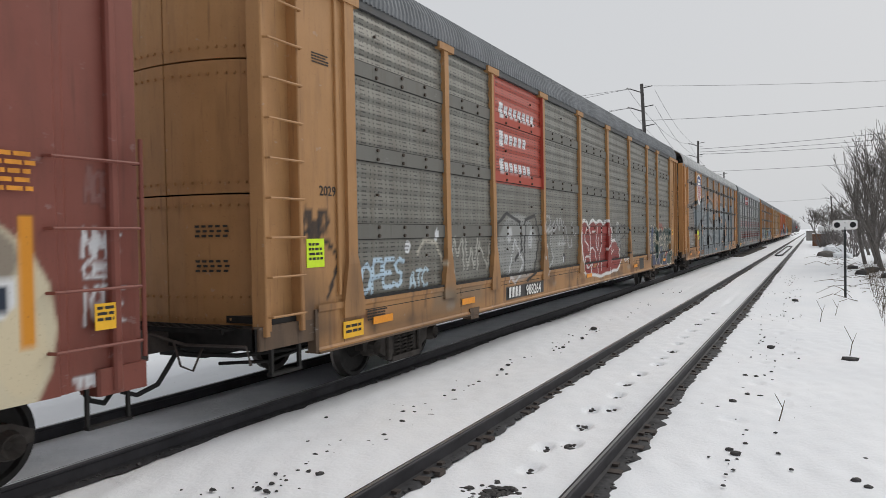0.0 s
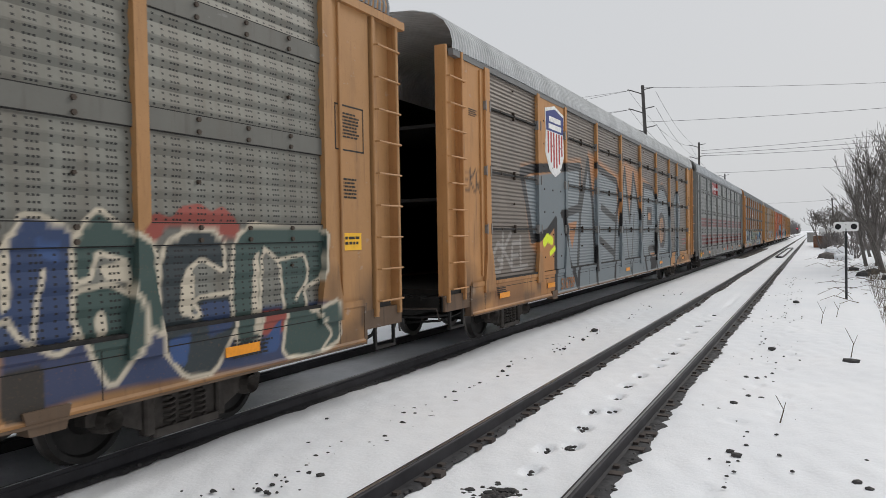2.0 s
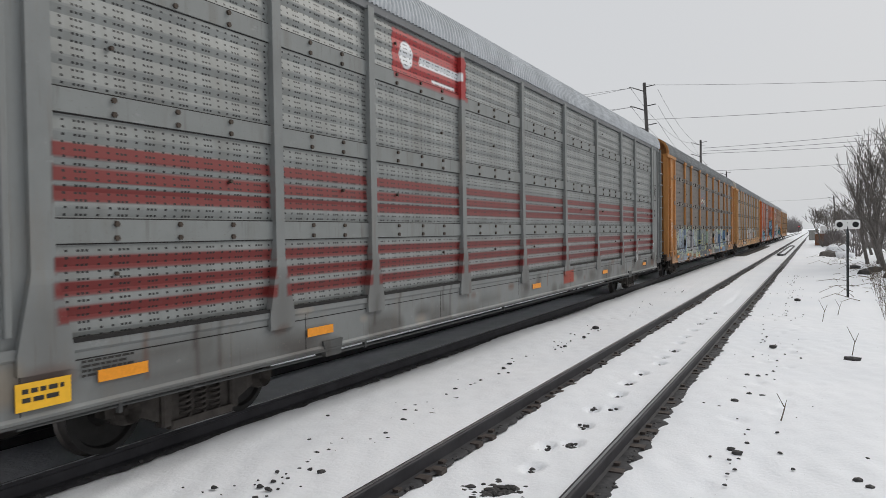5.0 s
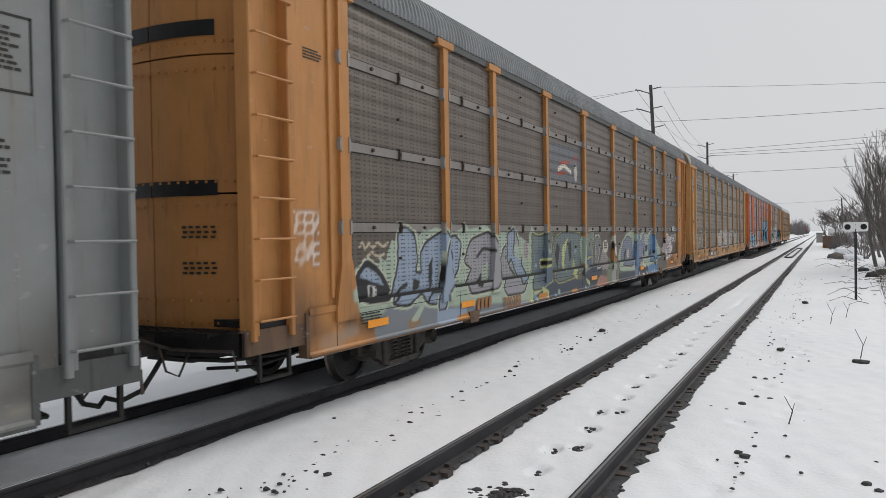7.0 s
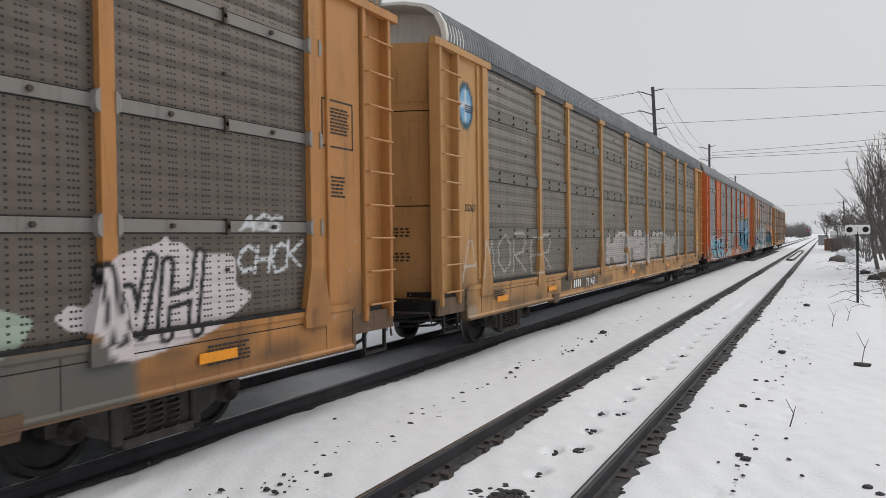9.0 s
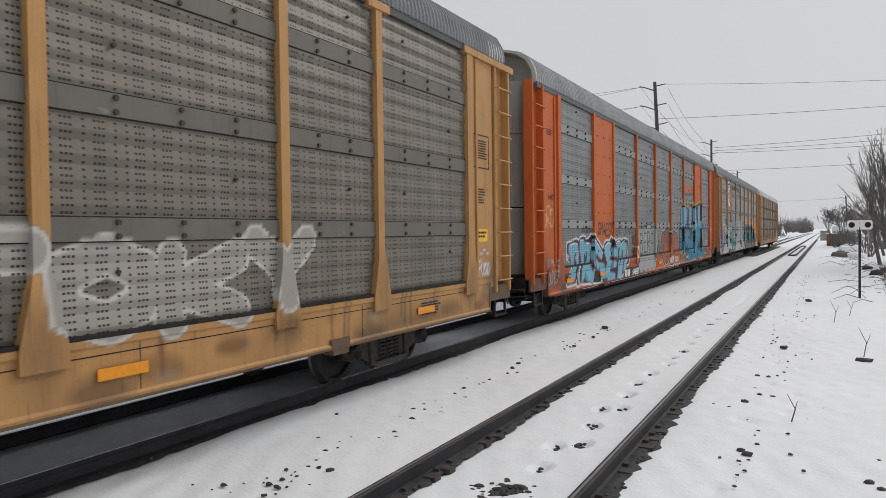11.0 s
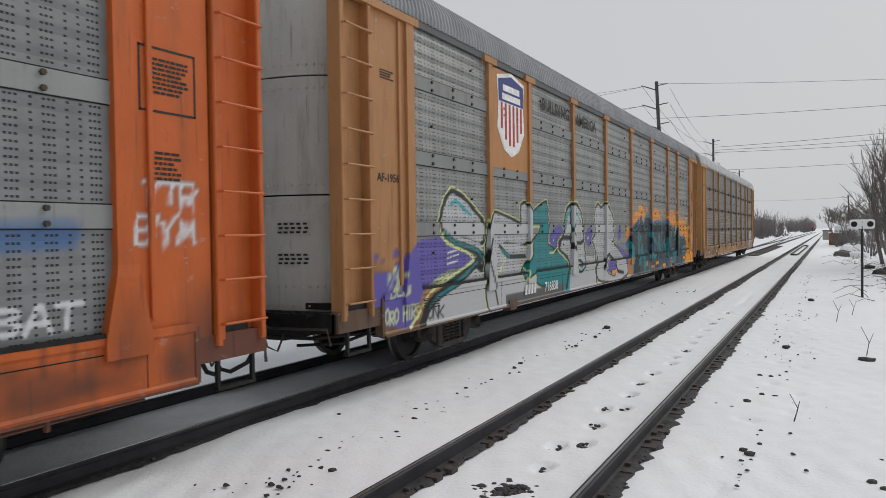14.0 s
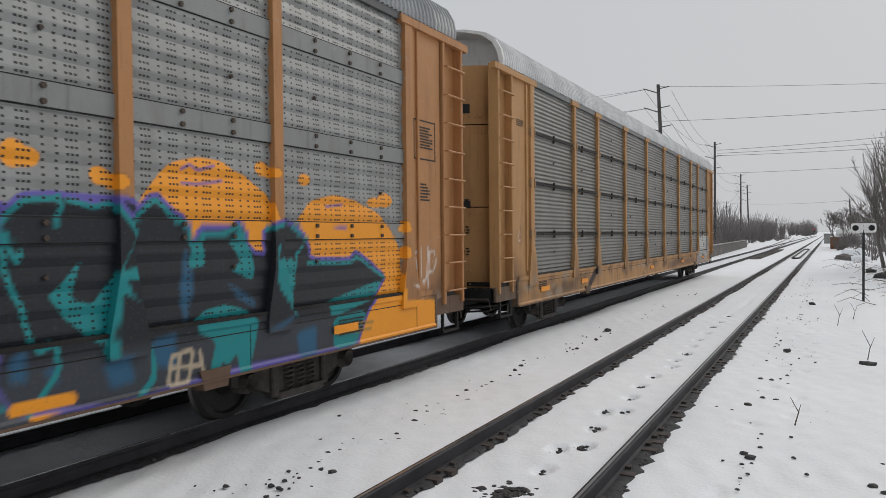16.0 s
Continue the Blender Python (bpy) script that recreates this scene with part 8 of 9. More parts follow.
def paint_fourth():
    p = [rect(-10.4, 9.2, 0.5, 1.22, (0.09, 0.10, 0.095), 0.1, 0.9)] + traced_fourth()
    p += tag("AGS", 10.55, 11.15, 2.12, 2.27, 0.022, CHALK, 0.3, seed=41) + tag("CHCK", 10.5, 11.5, 1.68, 1.98, 0.022, CHALK, 0.2, seed=42)
    p += [rect(-3.9, -1.6, 3.24, 4.08, (0.10, 0.13, 0.17), 0.05, 0.55), line([(-3.3, 3.5), (-2.9, 3.62), (-2.4, 3.5)], 0.05, CREAM), line([(-3.4, 3.4), (-2.8, 3.45)], 0.04, (0.30, 0.05, 0.03)), line([(-3.2, 3.66), (-2.5, 3.72)], 0.04, (0.30, 0.05, 0.03)), disc(-2.0, 3.5, 0.12, 0.2, CREAM, 0.05, 0.7), disc(-2.0, 3.85, 0.2, 0.08, (0.28, 0.05, 0.03), 0.05, 0.6)]
    p += tag("OEER", -12.75, -12.2, 2.1, 2.35, 0.022, (0.62, 0.52, 0.45), 0.1, seed=43) + tag("LOVE", -12.75, -12.2, 1.75, 2.0, 0.022, (0.62, 0.52, 0.45), 0.1, seed=44)
    return p


def paint_fifth():
    p = []
    for w, a, b, s in (("AMOR", -12.6, -9.7, 50), ("ER", -9.4, -8.2, 51)):
        for q in strokes(w, a, b, 1.3, 2.02, 0, 0.25, 0.6, s):
            p.append(line(q, 0.022, (0.55, 0.53, 0.47), 0.03, 0.7))
    p += piece("HETER", -3.6, 1.7, 1.1, 2.05, 0.16, (0.42, 0.38, 0.36), (0.55, 0.52, 0.48), 0.03, seed=52, wild=0.6) + piece("STOKY", 2.0, 7.6, 1.15, 2.05, 0.16, (0.33, 0.31, 0.28), (0.52, 0.50, 0.46), 0.03, seed=53, wild=0.6)
    p += [rect(-7.6, -6.9, 0.76, 1.1, (0.09, 0.07, 0.05)), rect(-6.8, -4.6, 0.76, 1.02, (0.09, 0.07, 0.05))]
    p += [disc(-12.42, 4.2, 0.30, 0.40, (0.02, 0.07, 0.10)), disc(-12.42, 4.2, 0.22, 0.30, (0.16, 0.36, 0.55)), rect(-12.60, -12.24, 4.15, 4.25, CHALK), rect(-12.46, -12.38, 3.95, 4.45, CHALK)]
    p += tag("APUSO", 11.95, 12.5, 1.3, 1.5, 0.022, CHALK, 0.1, seed=54) + [line([(12.1, 1.62), (12.3, 1.72), (12.5, 1.62)], 0.02, CHALK)]
    return p


def paint_sixth():
    p = []
    p += tag("SOZO", -9.9, -9.1, 2.0, 2.13, 0.025, INK, seed=61) + tag("SMAESY", -8.6, -7.1, 1.90, 2.24, 0.026, INK, 0.1, seed=62) + tag("DENT DINKO", -6.9, -4.55, 1.92, 2.14, 0.022, INK, 0.1, seed=63) + tag("VER", -4.75, -4.4, 1.6, 1.85, 0.03, INK, seed=64) + tag("EVE", -4.75, -4.4, 1.25, 1.5, 0.03, INK, seed=65)
    p += [rect(-4.34, -4.10, 1.15, 1.55, (0.70, 0.66, 0.58)), disc(-4.22, 1.35, 0.07, 0.11, (0.45, 0.06, 0.03))]
    p += [rect(-6.0, -3.5, 0.63, 0.92, (0.035, 0.035, 0.035))]
    p += piece("BERP", -4.0, -1.25, 0.85, 2.18, 0.25, (0.34, 0.36, 0.355), (0.012, 0.055, 0.04), 0.05, seed=66, wild=0.4, gap=0.25) + [line(s, 0.03, (0.012, 0.055, 0.04)) for s in strokes("BERP", -3.6, -1.65, 1.3, 1.95, 0, 0.5, 0.3, 66)]
    for k in range(4):
        p += [disc(-3.6 + k * 0.62, 0.9, 0.36, 0.22, (0.36, 0.38, 0.375))]
    p += [disc(-1.15, 1.35, 0.2, 0.26, INK), disc(-1.13, 1.32, 0.13, 0.19, (0.36, 0.38, 0.37))]
    p += tag("TKO", -0.85, -0.35, 1.45, 1.65, 0.03, (0.015, 0.05, 0.04), seed=67) + tag("UBE", -0.85, -0.35, 1.15, 1.38, 0.03, (0.015, 0.05, 0.04), seed=68)
    p += piece("ORESN", -0.35, 3.35, 0.78, 2.0, 0.19, (0.27, 0.085, 0.05), INK, 0.055, (0.55, 0.53, 0.5), 0.04, seed=69, wild=0.5, lower=(0.42, 0.11, 0.04), shine=(0.12, 0.03, 0.02))
    p += tag("KRSH", 1.3, 1.9, 0.78, 1.0, 0.03, CHALK, seed=70) + tag("OZZY", 2.2, 3.4, 0.82, 0.98, 0.026, CHALK, seed=71)
    p += [rect(2.9, 5.0, 0.72, 1.16, (0.42, 0.17, 0.03)), rect(3.2, 4.6, 0.80, 1.05, (0.16, 0.05, 0.03)), rect(3.55, 3.65, 0.78, 1.07, (0.42, 0.17, 0.03)), rect(4.05, 4.15, 0.78, 1.07, (0.42, 0.17, 0.03))]
    p += [rect(4.7, 9.6, 0.70, 1.22, (0.06, 0.26, 0.44), 0.08)]
    p += traced_sixth()
    p += [line([(9.9, 2.0), (11.2, 2.05)], 0.12, (0.03, 0.12, 0.32), 0.08, 0.7)]
    p += [area([(4.55, 3.88), (6.95, 3.98), (6.95, 3.70), (4.55, 3.60)], (0.52, 0.10, 0.03)), area([(4.4, 3.58), (6.9, 3.66), (6.0, 3.52), (4.5, 3.45)], (0.05, 0.05, 0.05))]
    for y in (5.1, 5.7, 6.35):
        p.append(area([(y, 3.98), (y + 0.06, 3.98), (y + 0.02, 3.6), (y - 0.04, 3.6)], (0.28, 0.29, 0.29)))
    p += tag("WORD", -13.0, -12.0, 2.1, 2.5, 0.022, (0.70, 0.42, 0.16), 0.1, seed=73) + tag("TMK", -12.45, -11.85, 1.24, 1.42, 0.013, (0.25, 0.52, 0.55), seed=74) + tag("DOIS", -12.45, -11.85, 0.86, 1.14, 0.013, (0.25, 0.52, 0.55), seed=75)
    p += tag("YTR", 11.9, 12.5, 2.3, 2.5, 0.025, CHALK, seed=76) + tag("BYM", 11.8, 12.5, 1.95, 2.2, 0.028, CHALK, seed=77) + tag("BAT", 10.6, 11.3, 1.3, 1.5, 0.025, CHALK, seed=78)
    return p


def paint_seventh():
    p = [rect(-9.2, 1.2, 0.45, 1.22, (0.42, 0.43, 0.45), 0.1)] + traced_seventh()
    p += [area([(1.69, 2.27), (1.82, 2.48), (2.33, 2.68), (2.9, 2.78), (2.63, 2.24), (2.32, 2.18), (2.16, 1.73), (2, 1.75)], AMBER),
          area([(2.55, 2.37), (2.17, 2.23), (1.56, 2.07), (1.25, 1.78), (0.81, 1.6), (1.24, 1.49), (1.12, 1.16), (1.46, 0.68), (2.52, 0.63)], PURPLE, grow=0.05),
          area([(2.55, 2.37), (2.17, 2.23), (1.56, 2.07), (1.25, 1.78), (0.86, 1.6), (1.24, 1.49), (1.18, 1.15), (1.46, 0.68), (2.52, 0.63)], (0.013, 0.0155, 0.021)),
          area([(0.82, 1.59), (1.25, 1.73), (1.6, 1.48), (1.97, 1.5), (1.79, 1.07), (1.62, 0.65), (1.18, 1.15), (1.28, 1.47)], TEAL),
          area([(2.31, 2.06), (2.55, 1.95), (2.69, 0.95), (2.29, 0.9), (2.41, 1.44)], TEAL),
          area([(1.56, 2.42), (1.63, 2.08), (1.98, 2.03), (1.65, 1.89), (1.45, 1.66), (1.41, 1.96), (1.09, 2.04), (1.41, 2.11)], (0.02, 0.02, 0.025)),
          line([(1.56, 2.4), (1.66, 2.05), (1.98, 2.01), (2.32, 2.18), (2.63, 2.33)], 0.03, TEAL)]
    p += tag("KREW", -12.3, -11.84, 1.36, 1.52, 0.012, LIME, seed=81) + tag("DEU", -12.3, -11.84, 1.15, 1.29, 0.012, LIME, seed=82) + tag("ORO HTRS", -12.42, -11.5, 0.80, 0.98, 0.016, LIME, seed=83) + tag("YUNK", -11.43, -10.75, 0.74, 0.90, 0.018, INK, seed=84)
    p += [rect(-8.3, -5.0, 0.56, 0.86, (0.10, 0.10, 0.10)), rect(0.9, 1.5, 0.7, 1.2, (0.48, 0.20, 0.07), 0.06)]
    p += tag("SUP", 11.8, 12.5, 1.3, 1.8, 0.02, (0.66, 0.60, 0.55), seed=85)
    return p


def paint_eighth():
    p = piece("SACE", 9.2, 11.7, 1.0, 1.9, 0.12, (0.42, 0.42, 0.41), (0.50, 0.50, 0.48), 0.04, seed=90) + [rect(8.6, 11.6, 0.7, 1.15, (0.42, 0.42, 0.42), 0.1, 0.6)]
    p += [rect(2.0, 8.0, 0.7, 1.0, (0.13, 0.06, 0.03), 0.2, 0.6), line([(-7.8, 0.75), (-7.2, 1.1)], 0.1, (0.03, 0.02, 0.02), 0.05), tag("CPR", -12.4, -12.0, 1.9, 2.1, 0.018, (0.62, 0.52, 0.42), seed=91)[0]]
    return p


def shield(car, y, z, w, h):
    """Plain shield: blue head, red and white stripes, dark rim."""
    def outline(g):
        return [(y - w * g * 0.5, z + h * 0.42 * g), (y, z + h * 0.5 * g), (y + w * g * 0.5, z + h * 0.42 * g), (y + w * 0.46 * g, z + h * 0.12 * g), (y + w * g * 0.5, z - h * 0.18 * g), (y + w * 0.28 * g, z - h * 0.42 * g), (y, z - h * 0.5 * g), (y - w * 0.28 * g, z - h * 0.42 * g), (y - w * g * 0.5, z - h * 0.18 * g), (y - w * 0.46 * g, z + h * 0.12 * g)]
    body = part("shield", Build().prism(outline(1.08), "x", 1.486, 1.492), STENCIL_WHITE, car, "white rimmed railway shield")
    part("shield_field", Build().prism(outline(1.0), "x", 1.493, 1.496), WHITE, body)
    head = [(y - w * 0.48, z + h * 0.14), (y + w * 0.48, z + h * 0.14), (y + w * 0.5, z + h * 0.41), (y, z + h * 0.49), (y - w * 0.5, z + h * 0.41)]
    part("shield_head", Build().prism(head, "x", 1.497, 1.499), plain("shield_blue", (0.03, 0.045, 0.19), 0.5, 0, 0.1), body)
    red = plain("shield_red", (0.40, 0.04, 0.035), 0.5, 0, 0.12)
    for k in range(6):
        a = y - w * 0.42 + k * w * 0.155
        cut = h * (0.40 if 1 < k < 4 else 0.33 if 0 < k < 5 else 0.2)
        part("shield_stripe", Build().box(1.497, 1.499, a, a + w * 0.075, z - cut, z + h * 0.13), red, body)
    part("shield_band", Build().box(1.4995, 1.501, y - w * 0.33, y + w * 0.33, z + h * 0.28, z + h * 0.36).box(1.4995, 1.501, y - w * 0.36, y + w * 0.36, z + h * 0.17, z + h * 0.25), STENCIL_WHITE, body)


# ------------------------------------------------------------ the train
CARS = {}
CARS[1] = autorack(1, "yellow car carrier with grey perforated sheets and red graffiti", kit("first", YELLOW, (0.195, 0.195, 0.17), (0.20, 0.21, 0.22), band=(0.165, 0.163, 0.145), rust=0.6), paint_first())
CARS[2] = autorack(2, "yellow car carrier with brown corrugated sheets, silver graffiti, open end", kit("second", (0.43, 0.215, 0.08), (0.145, 0.118, 0.096), (0.52, 0.53, 0.53), holes=False, rust=0.5, hinge=(0.2, 0.19, 0.18)), paint_second(),
                   corr=(0.075, 0.016), tiers=(1.22, 2.14, 3.19, 4.36, 5.02), caps=False, bands=0, closed=(False, True), solid_bays=(1,), latches=True, gap_line=True)
CARS[3] = autorack(3, "light grey car carrier with red stripes along perforated sheets", kit("third", (0.19, 0.20, 0.198), (0.25, 0.265, 0.26), (0.46, 0.48, 0.50), dirt=(0.2, 0.17, 0.14), rust=0.22), paint_third(), caps=False)
CARS[4] = autorack(4, "yellow car carrier with dark brown sheets and green blue graffiti", kit("fourth", (0.41, 0.185, 0.055), (0.122, 0.098, 0.08), (0.22, 0.23, 0.235), band=(0.25, 0.23, 0.21), rust=0.3), paint_fourth(), tiers=(1.22, 2.15, 3.17, 4.24, 5.02), bands=0.12, latches=True, corr=(0.2, 0.009), vents=True)
CARS[5] = autorack(5, "pale yellow car carrier with olive grey sheets and white tags", kit("fifth", (0.44, 0.235, 0.085), (0.185, 0.165, 0.137), (0.22, 0.23, 0.24), gable=(0.62, 0.60, 0.55), band=(0.17, 0.16, 0.135), rust=0.45), paint_fifth())
CARS[6] = autorack(6, "orange car carrier with grey sheets and blue graffiti", kit("sixth", (0.49, 0.105, 0.019), (0.23, 0.245, 0.25), (0.33, 0.34, 0.35), dirt=(0.14, 0.06, 0.035), band=(0.33, 0.345, 0.34), end=(0.30, 0.32, 0.31), gable=(0.40, 0.40, 0.38), rust=0.25), paint_sixth(), tiers=(1.20, 2.19, 3.22, 4.36, 5.02), caps=False, solid_bays=(1, 7), corr=(0.2, 0.009))
CARS[7] = autorack(7, "yellow car carrier with silver sheets and purple silver graffiti", kit("seventh", (0.38, 0.18, 0.07), (0.28, 0.29, 0.285), (0.30, 0.31, 0.32), band=(0.27, 0.28, 0.275), end=(0.50, 0.49, 0.46), rust=0.25), paint_seventh(), solid_bays=())
CARS[8] = autorack(8, "pale yellow car carrier with dark louvred sheets, last of the train", kit("eighth", (0.40, 0.215, 0.085), (0.15, 0.15, 0.14), (0.60, 0.61, 0.61), gable=(0.66, 0.66, 0.65), holes=False, rust=0.35, hinge=(0.3, 0.19, 0.1)), paint_eighth(), corr=(0.085, 0.022), tiers=(1.14, 2.02, 3.04, 4.05, 5.02), caps=True, bands=0, latches=True, gap_line=True, vents=True)
shield(CARS[2], -7.8, 4.14, 1.25, 1.5)
panel7 = part("shield_panel", Build().box(1.44, 1.484, POSTS[1] + 0.07, POSTS[2] - 0.07, 3.18, 4.96), painted("shield_panel_yellow", (0.43, 0.20, 0.075), (0.16, 0.085, 0.045), 0.5), CARS[7], "yellow panel behind the shield")
shield(CARS[7], -7.95, 4.2, 1.2, 1.45)
lettering("BUILDING", CARS[7], -6.3, 4.55, 0.36, STENCIL, 1.487, 0.008, stretch=1.12)
lettering("AMERICA", CARS[7], -4.0, 4.53, 0.36, STENCIL, 1.487, 0.008, stretch=1.12)
NUMBER_BROWN = plain("brown_numerals", (0.30, 0.13, 0.05), 0.7)
lettering("988264", CARS[1], -5.45, 0.76, 0.30, STENCIL_WHITE, 1.516, 0.004, "car_number")
blocks(CARS[1], -6.4, 0.78, 4, 0.2, STENCIL_WHITE)
lettering("516789", CARS[2], -7.55, 0.74, 0.36, NUMBER_BROWN, 1.516, 0.006, "car_number")
lettering("700389", CARS[4], -6.75, 0.66, 0.30, NUMBER_BROWN, 1.516, 0.004, "car_number")
blocks(CARS[4], -7.9, 0.76, 4, 0.19, NUMBER_BROWN)
lettering("711461", CARS[5], -5.75, 0.78, 0.28, STENCIL_WHITE, 1.516, 0.003, "car_number")
blocks(CARS[5], -6.75, 0.8, 4, 0.18, STENCIL_WHITE)
lettering("694987", CARS[6], -4.96, 0.66, 0.29, STENCIL_WHITE, 1.516, 0.004, "car_number")
blocks(CARS[6], -5.9, 0.67, 4, 0.2, STENCIL_WHITE)
lettering("716838", CARS[7], -6.3, 0.77, 0.28, STENCIL_WHITE, 1.516, 0.003, "car_number")
blocks(CARS[7], -7.4, 0.79, 4, 0.19, STENCIL_WHITE)
lettering("2029", CARS[1], -12.35, 2.52, 0.17, STENCIL, 1.482, 0.002, "car_number")
lettering("AF-1956", CARS[7], -12.55, 2.72, 0.16, STENCIL, 1.482, 0.002, "car_number")
lettering("33267", CARS[5], -12.5, 2.45, 0.17, STENCIL, 1.482, 0.002, "car_number")
lettering("34973", CARS[6], -12.4, 2.7, 0.17, STENCIL, 1.482, 0.002, "car_number")
for n, c in CARS.items():
    ink = STENCIL_WHITE if n == 6 else STENCIL
    bars(c, -12.45, 4.2, 0.34, 0.018, 4, STENCIL, 1.482, n)
    bars(c, 11.97, 3.58, 0.46, 0.022, 8, STENCIL, 1.482, n + 20)
    bars(c, 11.97, 2.75, 0.36, 0.024, 6, STENCIL, 1.482, n + 40)
    bars(c, -11.4, 1.02, 0.5, 0.02, 4, STENCIL, 1.516, n + 60)
    bars(c, 10.0, 0.98, 0.6, 0.022, 5, STENCIL, 1.516, n + 80)
    frame_box = Build()
    for a, b, d, e in ((11.88, 12.52, 3.68, 3.70), (11.88, 12.52, 3.12, 3.14), (11.88, 11.90, 3.12, 3.70), (12.50, 12.52, 3.12, 3.70)):
        frame_box.box(1.479, 1.482, a, b, d, e)
    part("stencil_frame", frame_box, STENCIL, c)
    if n in (1, 2, 5):
        part("placard", Build().box(1.479, 1.484, 12.0, 12.42, 1.86, 2.08), YELLOW_CARD, c, "yellow warning placard")
        bars(c, 12.05, 2.0, 0.32, 0.035, 2, STENCIL, 1.486, n + 100, "placard_text")
    if n in (1, 3):
        part("placard", Build().box(1.512, 1.517, -11.95, -11.5, 0.74, 0.95), YELLOW_CARD, c, "yellow warning placard")
        bars(c, -11.9, 0.87, 0.34, 0.035, 2, STENCIL, 1.519, n + 120, "placard_text")
    for q, z in ((0.35, 2.15), (0.35, 1.75)):
        door = Build()
        for r in range(3):
            for m in range(5):
                x = q + 0.1 + m * 0.085 + 0.015 * (r % 2)
                a = math.asin(min(x / 1.3, 1))
                y = -(13.45 - 0.75 + 0.635 * math.cos(a))
                door.box(x - 0.032, x + 0.032, y - 0.004, y + 0.002, z - r * 0.055, z - r * 0.055 + 0.026)
        if n not in (2,):
            tagged(part("door_stencil", door, STENCIL, c), kind="stuff")
green_card = part("placard", Build().box(1.479, 1.486, -12.62, -12.28, 1.66, 2.0), plain("yellow_green_card", (0.62, 0.85, 0.03), 0.5, 0, 0.08), CARS[1], "bright yellow green notice")
bars(CARS[1], -12.58, 1.92, 0.27, 0.03, 4, STENCIL, 1.488, 7, "placard_text")


def boxcar():
    """Maroon freight car ahead of the car carriers."""
    car = thing("boxcar", "maroon steel boxcar with white tags and cream graffiti", "railcar", "cars of the freight train", (TRACK_FAR, CENTRES[0], 0))
    maroon, dirt = (0.19, 0.058, 0.042), (0.07, 0.035, 0.025)
    m = painted("boxcar_paint", maroon, dirt, 0.6, 0.5, True)
    mp = painted("boxcar_steelwork", maroon, dirt, 0.6, 0.5)
    end = 8.45
    p = [disc(6.85, 1.35, 0.74, 0.88, (0.56, 0.50, 0.36), 0.05), disc(6.8, 1.9, 0.5, 0.3, (0.16, 0.13, 0.11), 0.06, 0.8), rect(6.7, 7.26, 1.45, 1.75, (0.66, 0.67, 0.68)), rect(6.75, 7.2, 1.5, 1.7, (0.02, 0.03, 0.05)), disc(7.3, 1.2, 0.2, 0.35, (0.60, 0.52, 0.36), 0.04), rect(7.29, 7.41, 1.22, 2.23, (0.62, 0.25, 0.02))]
    p += tag("NMS", 7.86, 8.22, 1.88, 2.1, 0.02, CHALK, seed=95) + tag("CES", 7.86, 8.16, 1.72, 1.84, 0.018, CHALK, seed=96) + tag("IGDE", 7.82, 8.25, 1.35, 1.62, 0.018, CHALK, seed=97) + tag("ACER", 7.9, 8.2, 2.35, 2.62, 0.016, (0.2, 0.1, 0.09), seed=98) + tag("TRMRN", 7.75, 8.3, 0.82, 0.9, 0.02, CHALK, seed=99)
    me = grid_mesh("body_side", np.concatenate([steps(-end, 6.0, 0.5), steps(6.03, end - 0.04, 0.03)]), steps(0.8, 4.7, 0.035), lambda Y, Z: 1.47 - 0.05 * (Y > 7.62) + 0.02 * (np.abs(Y - 7.66) < 0.04))
    set_paint(me, p)
    part("body_side", me, m, car)
    part("body", Build().box(-1.47, 1.40, -end, end - 0.3, 0.85, 4.72), mp, car)
    part("roof", Build().prism([(1.5, 4.68), (1.2, 4.86), (0, 4.95), (-1.2, 4.86), (-1.5, 4.68)], "y", -end, end), mp, car)
    part("corner_post", Build().box(1.30, 1.49, end - 0.36, end - 0.27, 0.75, 4.7, 0.02).box(1.2, 1.46, end - 0.5, end, 0.72, 0.95, 0.02), mp, car)
    lad = part("end_sheet", Build().box(1.26, 1.34, end - 0.8, end - 0.3, 0.80, 2.95), mp, car)
    for z in (1.15, 1.62, 2.12, 2.68):
        part("rung", Build().tube([(1.46, end - 0.95, z), (1.54, end - 0.93, z), (1.54, end - 0.12, z), (1.46, end - 0.1, z)], 0.015), mp, lad)
    part("grab_rail", Build().tube([(1.5, end - 0.06, 1.0), (1.5, end - 0.06, 2.9)], 0.02), mp, car)
    part("placard", Build().box(1.495, 1.5, 7.90, 8.10, 1.28, 1.50), YELLOW_CARD, car, "orange warning placard")
    bars(car, 7.92, 1.45, 0.16, 0.025, 3, STENCIL, 1.502, 9, "placard_text")
    amber = plain("amber_stencil", (0.62, 0.25, 0.03), 0.6)
    bars(car, 7.12, 2.66, 0.3, 0.034, 5, amber, 1.50, 5)
    part("centre_sill", Build().box(-0.35, 0.35, -end - 0.2, end + 0.2, 0.6, 0.95, 0.03), BLACK_STEEL, car)
    part("step", Build().box(1.40, 1.43, end - 0.6, end - 0.57, 0.48, 0.8).box(1.40, 1.43, end - 0.2, end - 0.17, 0.48, 0.8).box(1.38, 1.45, end - 0.6, end - 0.17, 0.46, 0.485), BLACK_STEEL, car)
    coupler(car, 1, end)
    for s in (1, -1):
        bogie(car, s * 6.5)
    return car


CARS[0] = boxcar()

